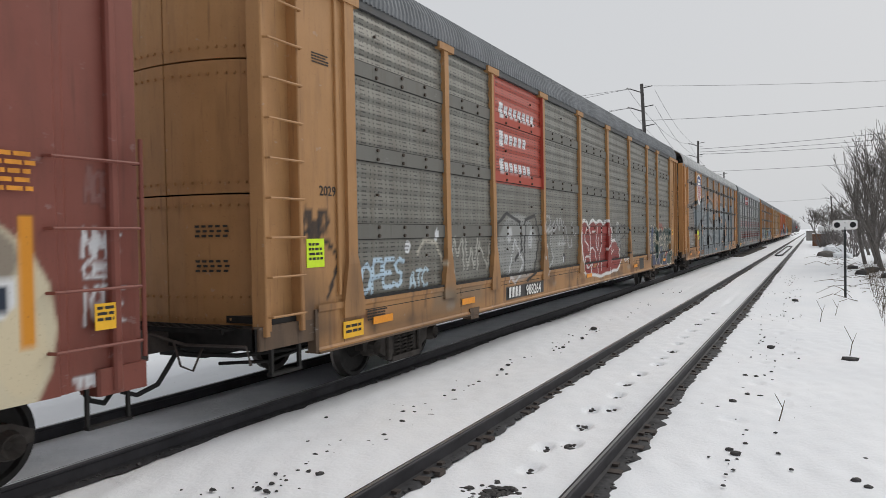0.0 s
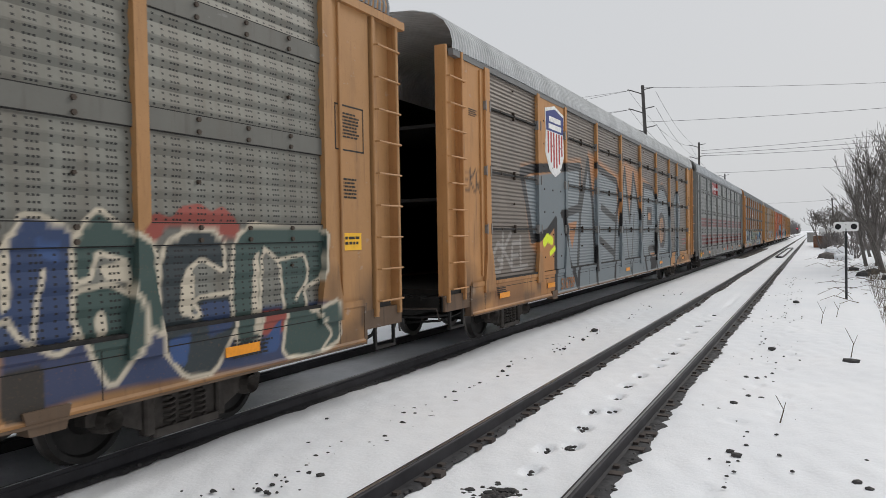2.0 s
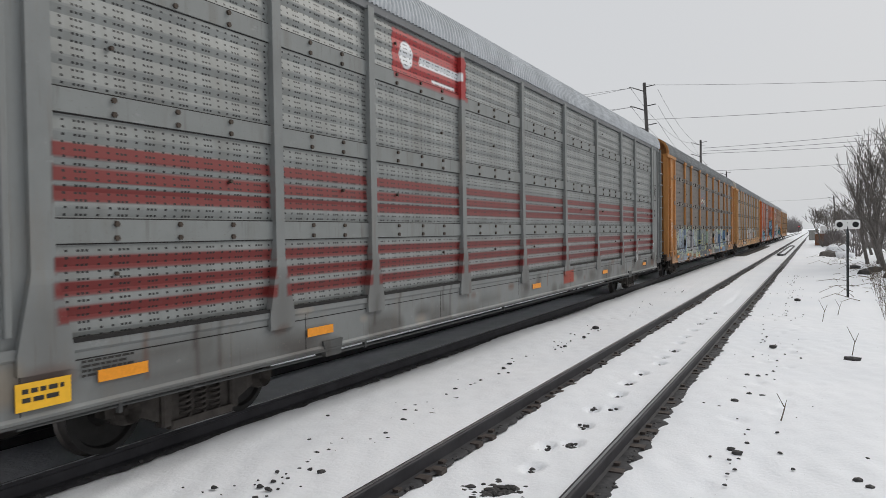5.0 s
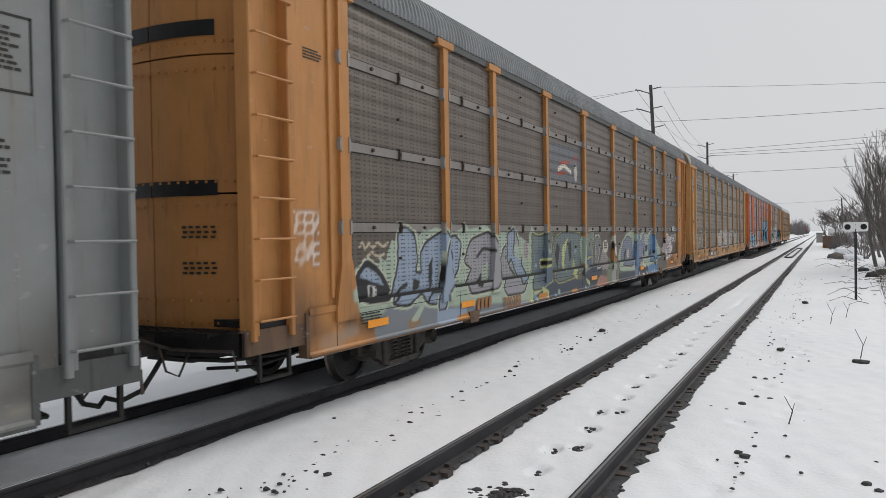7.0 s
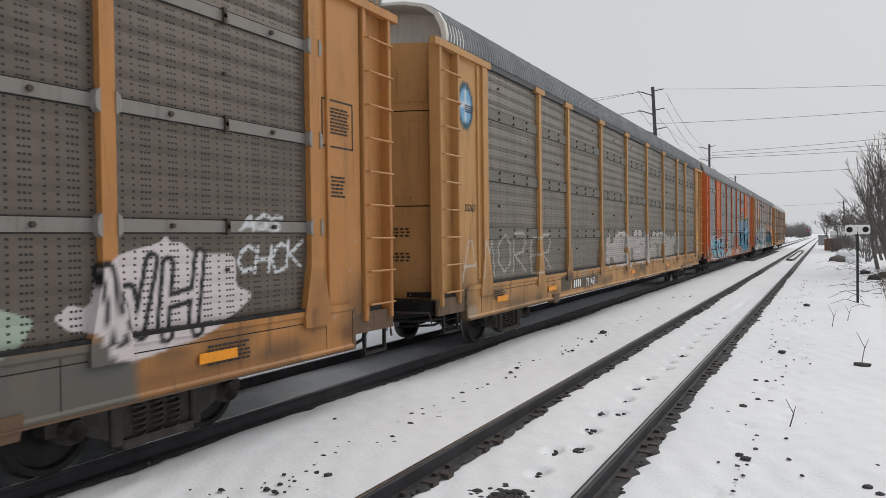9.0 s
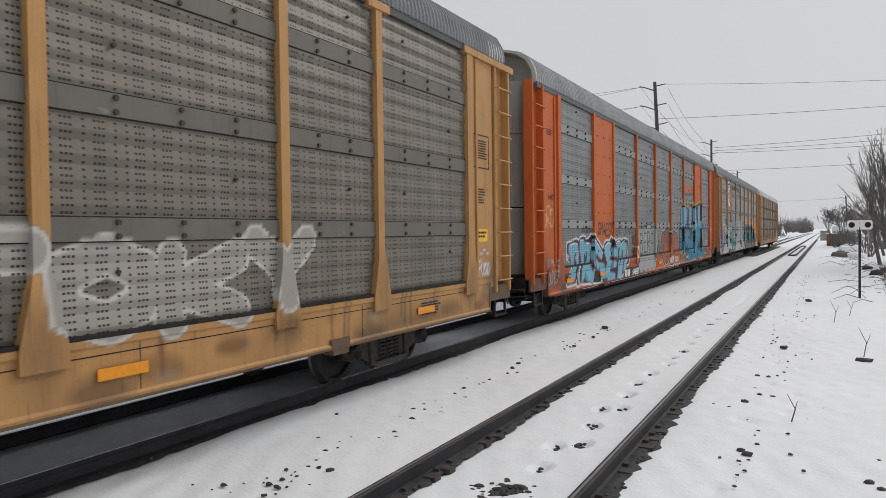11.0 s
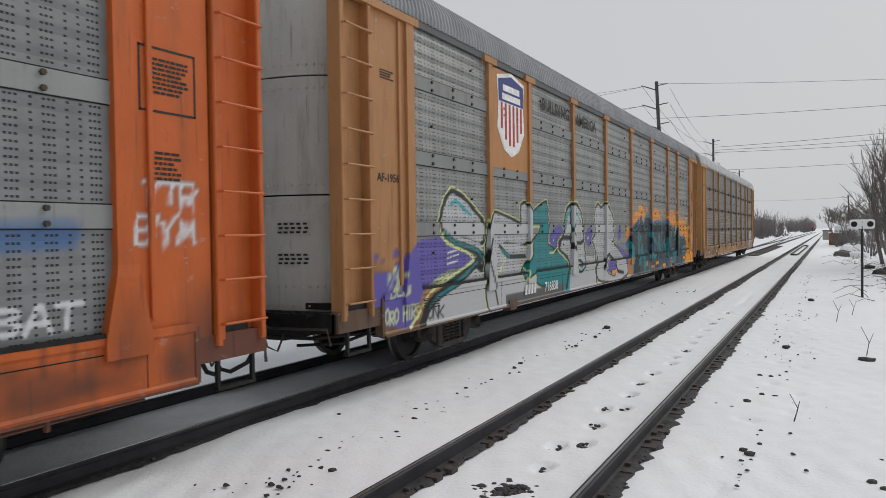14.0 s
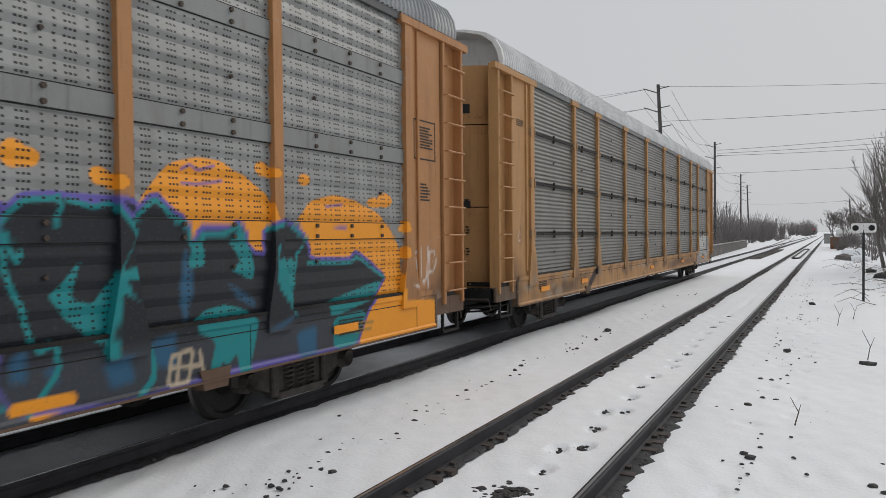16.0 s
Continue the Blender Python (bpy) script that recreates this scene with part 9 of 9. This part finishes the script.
# ------------------------------------------------------------ stones and bits in the snow
def stones():
    rng = random.Random(8)
    beside_train = [(-4.64, 4.64, 0.036), (-4.37, 4.85, 0.015), (-4.27, 4.98, 0.031), (-4.29, 4.83, 0.035), (-4.19, 4.81, 0.03), (-4.11, 4.85, 0.02), (-4.2, 5.09, 0.026), (-4.28, 5.36, 0.027),
                    (-4.18, 5.38, 0.032), (-4.03, 5.36, 0.042), (-4.38, 5.95, 0.03), (-4.43, 5.82, 0.04), (-4.47, 5.71, 0.028), (-4.28, 5.93, 0.023), (-4.23, 6.0, 0.017), (-5.22, 7.09, 0.027),
                    (-4.28, 6.42, 0.018), (-4.21, 6.48, 0.012), (-4.22, 6.34, 0.015), (-4.09, 6.36, 0.015), (-4.17, 6.7, 0.037), (-4.05, 6.56, 0.03), (-4.45, 7.01, 0.016), (-4.16, 7.04, 0.022)]
    beyond = [(-4.27, 7.26, 0.045), (-4.5, 7.69, 0.035), (-4.36, 7.73, 0.035), (-4.1, 7.67, 0.042), (-4.14, 7.41, 0.013), (-4.46, 8.18, 0.022), (-4.44, 8.7, 0.023), (-4.47, 9.04, 0.039),
              (-4.2, 8.51, 0.042), (-4.29, 8.47, 0.018), (-4.38, 9.5, 0.024), (-4.39, 9.72, 0.033), (-4.44, 10.73, 0.045), (-4.33, 10.27, 0.03), (-4.23, 10.41, 0.026), (-4.5, 11.15, 0.045),
              (-4.39, 15.99, 0.085), (-4.22, 13.24, 0.043), (-4.22, 14.53, 0.05)]
    beside_rail = [(-0.91, 9.78, 0.053), (-1.05, 9.42, 0.029), (-0.75, 7.61, 0.045), (-0.68, 7.5, 0.056), (-0.65, 7.34, 0.02), (-0.9, 7.3, 0.02), (-0.62, 7.91, 0.031), (-0.69, 6.53, 0.022),
                   (-0.7, 6.84, 0.019), (-0.75, 11.58, 0.045), (-0.9, 11.6, 0.045), (-0.77, 10.27, 0.048), (-0.62, 10.23, 0.04), (-0.57, 12.09, 0.028), (-0.69, 14.56, 0.07), (-0.48, 24.29, 0.12),
                   (0.53, 13.49, 0.13), (0.43, 7.82, 0.024), (0.4, 6.94, 0.045), (0.32, 7.11, 0.05)]
    big = beside_train + beyond + beside_rail
    for x, y, r in big:
        b = Build()
        r *= 0.85
        rock(b, (0, 0, r * 0.2), r, rng)
        ob = part("stone", b, STONE)
        ob.location = (x, y, GROUND)
        tagged(ob, "small dark stone lying in the snow", "stone", "stones in the snow")
    b = Build()
    for k in range(110):        # crumbs of ballast between the tracks
        y = 4.2 + 24 * rng.random() ** 1.6
        rock(b, (-4.36 + rng.gauss(0, 0.22), y, GROUND + 0.004), rng.choice((0.008, 0.012, 0.022)), rng)
    for k in range(170):        # beside the near rail
        y = 4.0 + 34 * rng.random() ** 1.3
        rock(b, (-0.75 + rng.gauss(0, 0.28), y, GROUND + 0.002), rng.choice((0.007, 0.011, 0.02)), rng)
    for px, py in STEPS[:20]:   # bared stones inside the footprints
        for k in range(rng.choice((2, 4, 9))):
            rock(b, (px + rng.gauss(0, 0.045), py + rng.gauss(0, 0.08), GROUND - 0.035), rng.uniform(0.015, 0.034), rng)
    for k in range(60):
        rock(b, (-2.38 + rng.gauss(0, 0.11), 5.6 + rng.gauss(0, 0.15), GROUND - 0.01), rng.uniform(0.02, 0.045), rng)
    for x, w in ((RAIL_NEAR[0], 0.16), (RAIL_NEAR[1], 0.13), (TRACK_FAR + 0.7525, 0.13)):      # along the rails
        for k in range(300):
            y = 3.5 + 40 * rng.random() ** 1.7
            rock(b, (x + w - 0.03 + rng.gauss(0, 0.02), y, GROUND + 0.001), rng.uniform(0.01, 0.028), rng)
    tagged(part("ballast_crumbs", b, STONE), "dark ballast crumbs scattered on the snow", "gravel", kind="stuff")
    # tie ends and anchors that show beside the near rails
    for x in RAIL_NEAR:
        b = Build()
        y = 3.2
        while y < 46:
            q = rng.uniform(-0.03, 0.03)
            b.box(x + 0.05, x + 0.165 + rng.uniform(-0.02, 0.03), y + q, y + q + 0.11, GROUND - 0.03, GROUND + 0.016)
            b.box(x + 0.045, x + 0.10, y + q + 0.2, y + q + 0.27, GROUND - 0.02, GROUND + 0.03)
            y += rng.choice((0.29, 0.58, 0.87, 1.2))
        tagged(part("rail_anchors", b, RUSTY), "rusty anchors and tie plates along a rail", "rail fastening", kind="stuff")


def crossing_loop():
    """Guard rails bent together between the near rails."""
    b = Build()
    for x0 in (-2.75, -2.2):
        b.tube([(x0, 66, GROUND + 0.06), (x0, 97, GROUND + 0.06)], 0.07, 6)
    b.tube([(-2.75, 66, GROUND + 0.06), (-2.62, 64.6, GROUND + 0.06), (-2.35, 64.6, GROUND + 0.06), (-2.2, 66, GROUND + 0.06)], 0.07, 6)
    b.tube([(-2.75, 97, GROUND + 0.06), (-2.6, 98.6, GROUND + 0.06), (-2.35, 98.6, GROUND + 0.06), (-2.2, 97, GROUND + 0.06)], 0.07, 6)
    tagged(part("guard_rail", b, RAIL_SIDE), "closed loop of guard rails between the running rails", "guard rail", kind="structure")
    b = Build()
    for k in range(9):
        y = 63 + k * 4
        b.box(TRACK_FAR + 1.0 + 0.05 * (k % 2), TRACK_FAR + 1.75, y, y + 3.4, GROUND - 0.02, GROUND + 0.05)
    tagged(part("crossing_planks", b, TIMBER), "dark timber planks beside the far track", "crossing", kind="structure")
    # turnout: a diverging rail pair beyond the crossing
    for off in (0.0, 1.505):
        pts = [(TRACK_FAR - 0.75 + off - 3.2 * ((y - 70) / 150) ** 1.5, y, -0.06) for y in range(70, 300, 10)]
        tagged(part("rail_siding", Build().tube(pts, 0.055, 5), RAIL_SIDE), "dark rail of the diverging siding", "rail", "rails of the tracks", "structure")


stones()
crossing_loop()


# ------------------------------------------------------------ marker sign, wall, far clutter
def marker_sign():
    t = thing("track_marker", "white plate with two black discs on a dark steel post", "trackside sign", at=(0.9, 25.68, GROUND))
    part("post", Build().box(-0.035, 0.035, -0.012, 0.012, -0.1, 2.2).box(-0.012, 0.012, -0.04, -0.012, -0.1, 2.2), plain("dark_post", (0.055, 0.06, 0.062), 0.6, 0.5), t)
    w, h, r = 0.34, 0.145, 0.06
    ring = []
    for cx, cz, a0 in ((w - r, h - r, 0), (-w + r, h - r, 90), (-w + r, -h + r, 180), (w - r, -h + r, 270)):
        ring += [(cx + r * math.cos(radians(a0 + k * 30)), 2.27 + cz + r * math.sin(radians(a0 + k * 30))) for k in range(4)]
    plate = part("plate", Build().prism(ring, "y", -0.03, -0.016), WHITE, t, "white enamel plate")
    for s in (-1, 1):
        part("black_disc", Build().prism([(s * 0.215 + 0.088 * math.cos(k * 0.3927), 2.27 + 0.088 * math.sin(k * 0.3927)) for k in range(16)], "y", -0.037, -0.031), BLACK, plate)
    part("bolt", Build().box(-0.01, 0.01, -0.037, -0.03, 2.33, 2.35).box(-0.01, 0.01, -0.037, -0.03, 2.19, 2.21), RUSTY, plate)


marker_sign()
wall = thing("concrete_wall", "low grey concrete wall beside the far track", "wall", at=(-9.5, 66, GROUND - 0.3))
part("slab", Build().prism([(-0.1, 0), (0.15, 0), (-1.75, 54), (-2.0, 54)], "z", 0.0, 1.25), plain("sooty_concrete", (0.13, 0.125, 0.12), 0.9, 0, 0.3, 1.5), wall)
part("coping", Build().prism([(-0.16, -0.1), (0.21, -0.1), (-1.69, 54.1), (-2.06, 54.1)], "z", 1.25, 1.33), CONCRETE, wall)


def utility_pole(x, y, top, lean=0.0, arms=3, group="utility poles along the line"):
    t = thing("utility_pole", "weathered grey wooden utility pole with wires", "utility pole", group, (x, y, GROUND - 0.4))
    h = top - GROUND + 0.4
    shaft = part("shaft", Build().tube([(lean * h * q, 0, h * q) for q in (0, 0.33, 0.66, 1.0)], 0.19, 8, 0.13), POLE_WOOD, t)
    for k in range(arms):
        z = h - 0.35 - k * 1.55
        xx = lean * z
        arm = part("bracket", Build().tube([(xx, 0, z - 0.35), (xx - 0.9, -0.2, z), (xx - 1.1, -0.2, z + 0.02)], 0.045, 5).tube([(xx, 0, z), (xx + 0.8, 0.2, z + 0.15)], 0.04, 5), POLE_WOOD, shaft)
        part("insulator", Build().lathe([(-0.08, 0.03), (-0.03, 0.075), (0.03, 0.075), (0.08, 0.03)], (xx - 1.12, -0.2, z + 0.05), 8), CONCRETE, arm)
    return t


POLES = [(-11.6, 60.12, 14.0, -0.045), (-13.5, 102.1, 14.0, 0.0), (-16.15, 160, 14.0, 0.0), (-16.5, 181, 13.0, -0.03), (-32.3, 274, 13.0, 0.0), (-32.1, 282, 12.0, 0.0), (-40, 350, 12.5, 0.0)]
for x, y, top, lean in POLES:
    utility_pole(x, y, top, lean)
utility_pole(4.12, 178, 9.0, -0.05, 1)
utility_pole(16.0, 62.0, 12.5, 0.0, 2)
utility_pole(19.0, 97.0, 13.5, 0.0, 3)


def cable(a, b, sag, r):
    pts = []
    for k in range(25):
        q = k / 24
        pts.append((a[0] + (b[0] - a[0]) * q, a[1] + (b[1] - a[1]) * q, a[2] + (b[2] - a[2]) * q - 4 * sag * q * (1 - q)))
    ob = part("cable", Build().tube(pts, r * 0.62, 4), CABLE)
    tagged(ob, "thin black overhead cable sagging between poles", "cable", "overhead cables")


def tip(i, k):
    x, y, top, lean = POLES[i]
    return (x - 1.1 + lean * (top - 0.35 - k * 1.55), y - 0.2, top - 0.35 - k * 1.55)


# across the tracks
for y0, za, zb, r in ((60.1, 13.85, 12.1, 0.018), (60.1, 11.04, 10.95, 0.022)):
    cable((-12.4, y0, za), (16.0, 62.0, zb), 0.25, r)
for za, zb, r in ((12.9, 13.4, 0.034), (12.5, 12.5, 0.034), (12.2, 11.75, 0.034), (9.85, 9.9, 0.03)):
    cable((-13.2, 102.1, za), (19.0, 97.0, zb), 0.25, r)
# along the line
for k in range(3):
    cable((-52, 66, 12.6 - k * 1.3), tip(0, k), 0.4, 0.02)
    cable((-46, 50, 11.8 - k * 1.3), tip(0, k), 0.4, 0.018)
    for i in range(3):
        cable(tip(i, k), tip(i + 1, k), 1.1 if i < 2 else 0.5, 0.024)
    cable((-12.1 + 0.9, 60.1, 13.4 - 1.3 * k), (-12.9, 102, 13.2 - 1.3 * k), 1.2, 0.022)
    cable(tip(3, k), (-33.3, 274, 12.6 - k * 1.3), 1.4, 0.03)
cable((4.1, 178, 8.6), (-40, 260, 13.0), 1.0, 0.03)

SIGNAL_RED = Nodes("red_signal_lens", 0.3)
SIGNAL_RED.b.inputs["Emission Color"].default_value = (1.0, 0.05, 0.08, 1)
SIGNAL_RED.b.inputs["Emission Strength"].default_value = 2.5
SIGNAL_RED.colour((0.4, 0.02, 0.02))
sig = thing("rail_signal", "far railway signal showing red on a dark mast", "signal", at=(-9.2, 520, GROUND))
part("mast", Build().tube([(0, 0, 0), (0, 0, 3.6)], 0.14, 6), BLACK, sig)
part("head", Build().box(-0.5, 0.5, -0.1, 0.2, 2.3, 4.2, 0.05), BLACK, sig)
part("lens", Build().prism([(0.32 * math.cos(k * 0.6283), 3.4 + 0.32 * math.sin(k * 0.6283)) for k in range(10)], "y", -0.2, -0.11), SIGNAL_RED.m, sig, "glowing red lens")

van = thing("white_trailer", "white box trailer standing beyond the snowy scrub", "trailer", at=(2.0, 112, GROUND))
part("box", Build().box(-1.3, 1.6, 0, 7, 0.95, 2.45, 0.06), WHITE, van)
part("trim", Build().box(-1.32, 1.62, -0.02, 0.02, 0.9, 1.0).box(0.2, 0.9, -0.03, 0.0, 1.5, 1.75), plain("grey_trim", (0.25, 0.26, 0.28), 0.6), van)
part("wheel", Build().lathe([(-0.12, 0.1), (-0.12, 0.45), (0.12, 0.45), (0.12, 0.1)], (-1.2, 1.5, 0.45), 14), RUBBER, van)
crate = thing("rusty_container", "small rust brown steel container in the snow", "container", at=(0.75, 104, GROUND))
part("shell", Build().box(-0.75, 0.75, -0.8, 0.8, 0, 1.5, 0.05), painted("rust_box", (0.22, 0.10, 0.05), (0.10, 0.05, 0.03), 0.9), crate)
part("lid", Build().box(-0.8, 0.8, -0.85, 0.85, 1.5, 1.6), SNOW, crate, "snow on the lid")
hut = thing("trackside_cabinet", "grey trackside equipment cabinet", "cabinet", at=(-0.2, 150, GROUND))
part("cabinet_body", Build().box(-0.8, 0.8, -0.5, 0.5, 0, 1.7, 0.05), CONCRETE, hut)
part("cabinet_roof", Build().box(-0.9, 0.9, -0.6, 0.6, 1.7, 1.8), BLACK, hut)


# ------------------------------------------------------------ bare trees and scrub
def branch(b, p, d, length, r, depth, rng, spread, twig, counter):
    n = 3 if depth > 2 else 2
    pts, q, dd = [p], Vector(p), Vector(d)
    for k in range(n):
        dd = (dd + Vector((rng.gauss(0, 0.12), rng.gauss(0, 0.12), rng.gauss(0.05, 0.08)))).normalized()
        q = q + dd * length / n
        pts.append(tuple(q))
    b.tube(pts, r, 5 if depth > 3 else 3, max(r * 0.6, twig))
    counter[0] += 1
    if depth == 0:
        return
    for k in range(rng.choice((2, 3, 3))):
        t = rng.uniform(0.35, 1.0)
        i = min(int(t * n), n - 1)
        s = Vector(pts[i]).lerp(Vector(pts[i + 1]), t * n - i)
        side = Vector((rng.gauss(0, 1), rng.gauss(0, 1), rng.gauss(0.25, 0.6))).normalized()
        nd = (dd * (1 - spread) + side * spread).normalized()
        branch(b, tuple(s), nd, length * rng.uniform(0.58, 0.85), max(r * 0.58, twig), depth - 1, rng, spread, twig, counter)


def bare_tree(seed, height, stems, twig=0.009, depth=5, spread=0.42):
    rng = random.Random(seed)
    t = thing("bare_tree", "leafless grey tree with many thin upright twigs", "tree", "bare trees beside the track")
    trunk, crown, c = Build(), Build(), [0]
    for k in range(stems):
        a = rng.uniform(0, 6.28)
        base = (0.5 * math.cos(a) * (stems > 1), 0.5 * math.sin(a) * (stems > 1), -0.1)
        d = Vector((0.28 * math.cos(a), 0.28 * math.sin(a), 1)).normalized()
        mid = Vector(base) + d * height * 0.34
        trunk.tube([base, tuple(Vector(base) + d * height * 0.17 + Vector((rng.gauss(0, 0.05), 0, 0))), tuple(mid)], 0.028 * height / 2 + 0.02, 7, 0.012 * height)
        for q in range(3):
            s = Vector((rng.gauss(0, 1), rng.gauss(0, 1), 1.6)).normalized()
            branch(crown, tuple(mid - d * height * 0.06 * q), (d * 0.6 + s * 0.4).normalized(), height * rng.uniform(0.24, 0.34), 0.0085 * height, depth - 1, rng, spread, twig, c)
    part("trunk", trunk, BARK, t)
    part("crown", crown, BARK, t, "thin bare twigs")
    return t


TREES = [bare_tree(31, 8.2, 3, spread=0.27), bare_tree(32, 7.6, 2, depth=5, spread=0.25), bare_tree(33, 6.2, 4, depth=4, spread=0.25), bare_tree(34, 5.4, 3, 0.016, 5, 0.42)]
for ob, at in zip(TREES, ((3.7, 46, GROUND), (4.6, 38, GROUND), (4.3, 57, GROUND), (1.35, 95, GROUND))):
    ob.location = at
for i, x, y, turn, size in ((0, 5.4, 52, 80, 1.0), (1, 3.1, 50, 200, 0.9), (2, 3.5, 42, 140, 0.8), (1, 6.2, 44, 20, 1.05), (0, 7.4, 60, 250, 1.1), (2, 3.9, 36, 300, 0.7), (1, 4.4, 66, 60, 0.9), (3, 3.0, 118, 90, 1.0), (3, 4.2, 104, 190, 0.9), (0, 7.6, 47, 30, 1.05), (2, 5.0, 49, 10, 1.0)):
    copy_thing(TREES[i], pose(x, y, GROUND, 0, 0, turn) @ Matrix.Diagonal((size, size, size, 1)))


def far_woods():
    rng = random.Random(77)
    b = Build()
    spots = [(rng.uniform(-60, -11) - y * 0.03, y) for y in [rng.uniform(95, 420) for k in range(190)]]
    spots += [(-11 - rng.random() * 10 - y * 0.01, y) for y in [rng.uniform(80, 260) for k in range(60)]]
    spots += [(rng.uniform(5, 60) + y * 0.02, y) for y in [rng.uniform(120, 600) for k in range(110)]]
    spots += [(-10 - rng.random() * 12, y) for y in [rng.uniform(400, 700) for k in range(40)]]
    for x, y in spots:
        h = rng.uniform(3.6, 7.4) * (1 if y < 300 else 1.3)
        w = 0.02 + y * 0.00012
        for k in range(34):
            a, q = rng.uniform(0, 6.28), rng.random()
            foot = (x + rng.gauss(0, 0.25), y + rng.gauss(0, 0.25), GROUND - 0.2 + h * 0.35 * q * rng.random())
            out = h * 0.38 * rng.uniform(0.2, 1.0)
            end = (foot[0] + out * math.cos(a), foot[1] + out * math.sin(a), foot[2] + (h - foot[2]) * rng.uniform(0.45, 1.0))
            mid = tuple(0.5 * (u + v) + rng.gauss(0, 0.15) for u, v in zip(foot, end))
            b.tube([foot, mid, end], w * 1.5, 3, w * 0.6)
    tagged(part("far_woods", b, BARK_HAZED), "hazy leafless woods along the far track", "woods", kind="stuff")
    b = Build()
    for k in range(90):
        x, y = (rng.uniform(-26, -11), rng.uniform(90, 240)) if k % 2 else (rng.uniform(1.8, 9), rng.uniform(60, 140))
        if k % 2 == 0 and k < 40:
            x, y = rng.uniform(0.9, 2.6), rng.uniform(92, 110)
        for q in range(40):
            a = rng.uniform(0, 6.28)
            r = rng.uniform(0.3, 1.4)
            b.tube([(x + 0.2 * math.cos(a), y + 0.2 * math.sin(a), GROUND - 0.1), (x + r * math.cos(a), y + r * math.sin(a), GROUND + rng.uniform(0.5, 2.0))], 0.022, 3, 0.012)
    tagged(part("far_scrub", b, BARK_HAZED), "low bare scrub at the edge of the snow", "scrub", kind="stuff")


def near_scrub():
    rng = random.Random(5)
    b = Build()
    for k in range(650):
        y = 9 + 34 * rng.random() ** 0.9
        x = 0.62 + y * 0.04 + abs(rng.gauss(0, 0.75))
        if y < 14 and rng.random() < 0.6:
            continue
        h = rng.uniform(0.12, 0.6) * (1 if y > 15 else 0.7)
        a, lean = rng.uniform(0, 6.28), rng.uniform(0.05, 0.5)
        z = GROUND + 0.28 * min(max((x - 2.2) / 5, 0), 1) ** 2 - 0.02
        top = (x + lean * h * math.cos(a), y + lean * h * math.sin(a), z + h)
        b.tube([(x, y, z), ((x + top[0]) / 2 + rng.gauss(0, 0.02), (y + top[1]) / 2, z + h * 0.55), top], 0.005, 3, 0.003)
        for q in range(rng.choice((0, 1, 2))):
            s = rng.uniform(0.4, 0.9)
            p = Vector((x, y, z)).lerp(Vector(top), s)
            b.tube([tuple(p), (p.x + rng.gauss(0, 0.08), p.y + rng.gauss(0, 0.08), p.z + rng.uniform(0.02, 0.14))], 0.0035, 3, 0.003)
    for k in range(70):       # fallen twigs and brush
        x, y, a, r = rng.uniform(0.6, 2.6), rng.uniform(24, 75), rng.uniform(0, 6.28), rng.uniform(0.3, 1.4)
        b.tube([(x, y, GROUND + 0.02), (x + r * 0.5 * math.cos(a), y + r * 0.5 * math.sin(a), GROUND + rng.uniform(0.02, 0.3)), (x + r * math.cos(a), y + r * math.sin(a), GROUND + 0.03)], 0.011, 4, 0.006)
    for x, y, l in ((0.55, 14.0, 0.5), (0.15, 19.0, 0.5), (-0.35, 9.0, 0.3), (0.5, 20.5, 0.4)):
        b.tube([(x, y, GROUND), (x + 0.04, y, GROUND + l * 0.5), (x - 0.15 * l, y + 0.05, GROUND + l)], 0.008, 4, 0.004)
        b.tube([(x + 0.03, y, GROUND + l * 0.4), (x + 0.2 * l, y, GROUND + l * 0.8)], 0.006, 4, 0.003)
    tagged(part("near_scrub", b, STRAW), "dry weeds and fallen twigs poking through snow", "weeds", kind="stuff")
    for x, y, r in ((2.1, 39, 0.28), (2.6, 41, 0.32), (1.9, 44, 0.25), (2.9, 36, 0.3), (3.2, 33, 0.34)):
        b = Build()
        rock(b, (0, 0, r * 0.3), r, rng)
        ob = part("boulder", b, STONE)
        ob.location = (x, y, GROUND)
        tagged(ob, "dark boulder with snow around it under bare trees", "boulder", "boulders under the trees")
    for k in range(9):
        x, y, w = rng.uniform(0.9, 2.4), rng.uniform(60, 100), rng.uniform(0.5, 1.1)
        b = Build()
        rock(b, (0, 0, 0.1), w, rng)
        ob = part("snow_mound", b, BARK if k % 2 else SNOW)
        ob.location = (x, y, GROUND)
        tagged(ob, "low mound of brush and snow beside the track", "mound", "mounds beside the track")


far_woods()
near_scrub()


# ------------------------------------------------------------ what moves
def motions():
    marks = [k * 0.5 for k in range(33)]
    for index, car in CARS.items():
        walk(car, [(t, pose(TRACK_FAR, CENTRES[index] - run_at(t), 0)) for t in marks])
    turns = [(k / 30.0, math.degrees(run_at(k / 30.0) / WHEEL_R)) for k in range(481)]
    for wheels, y in WHEELSETS:
        walk(wheels, [(t, pose(0, y, WHEEL_R, a % 360.0)) for t, a in turns])


motions()
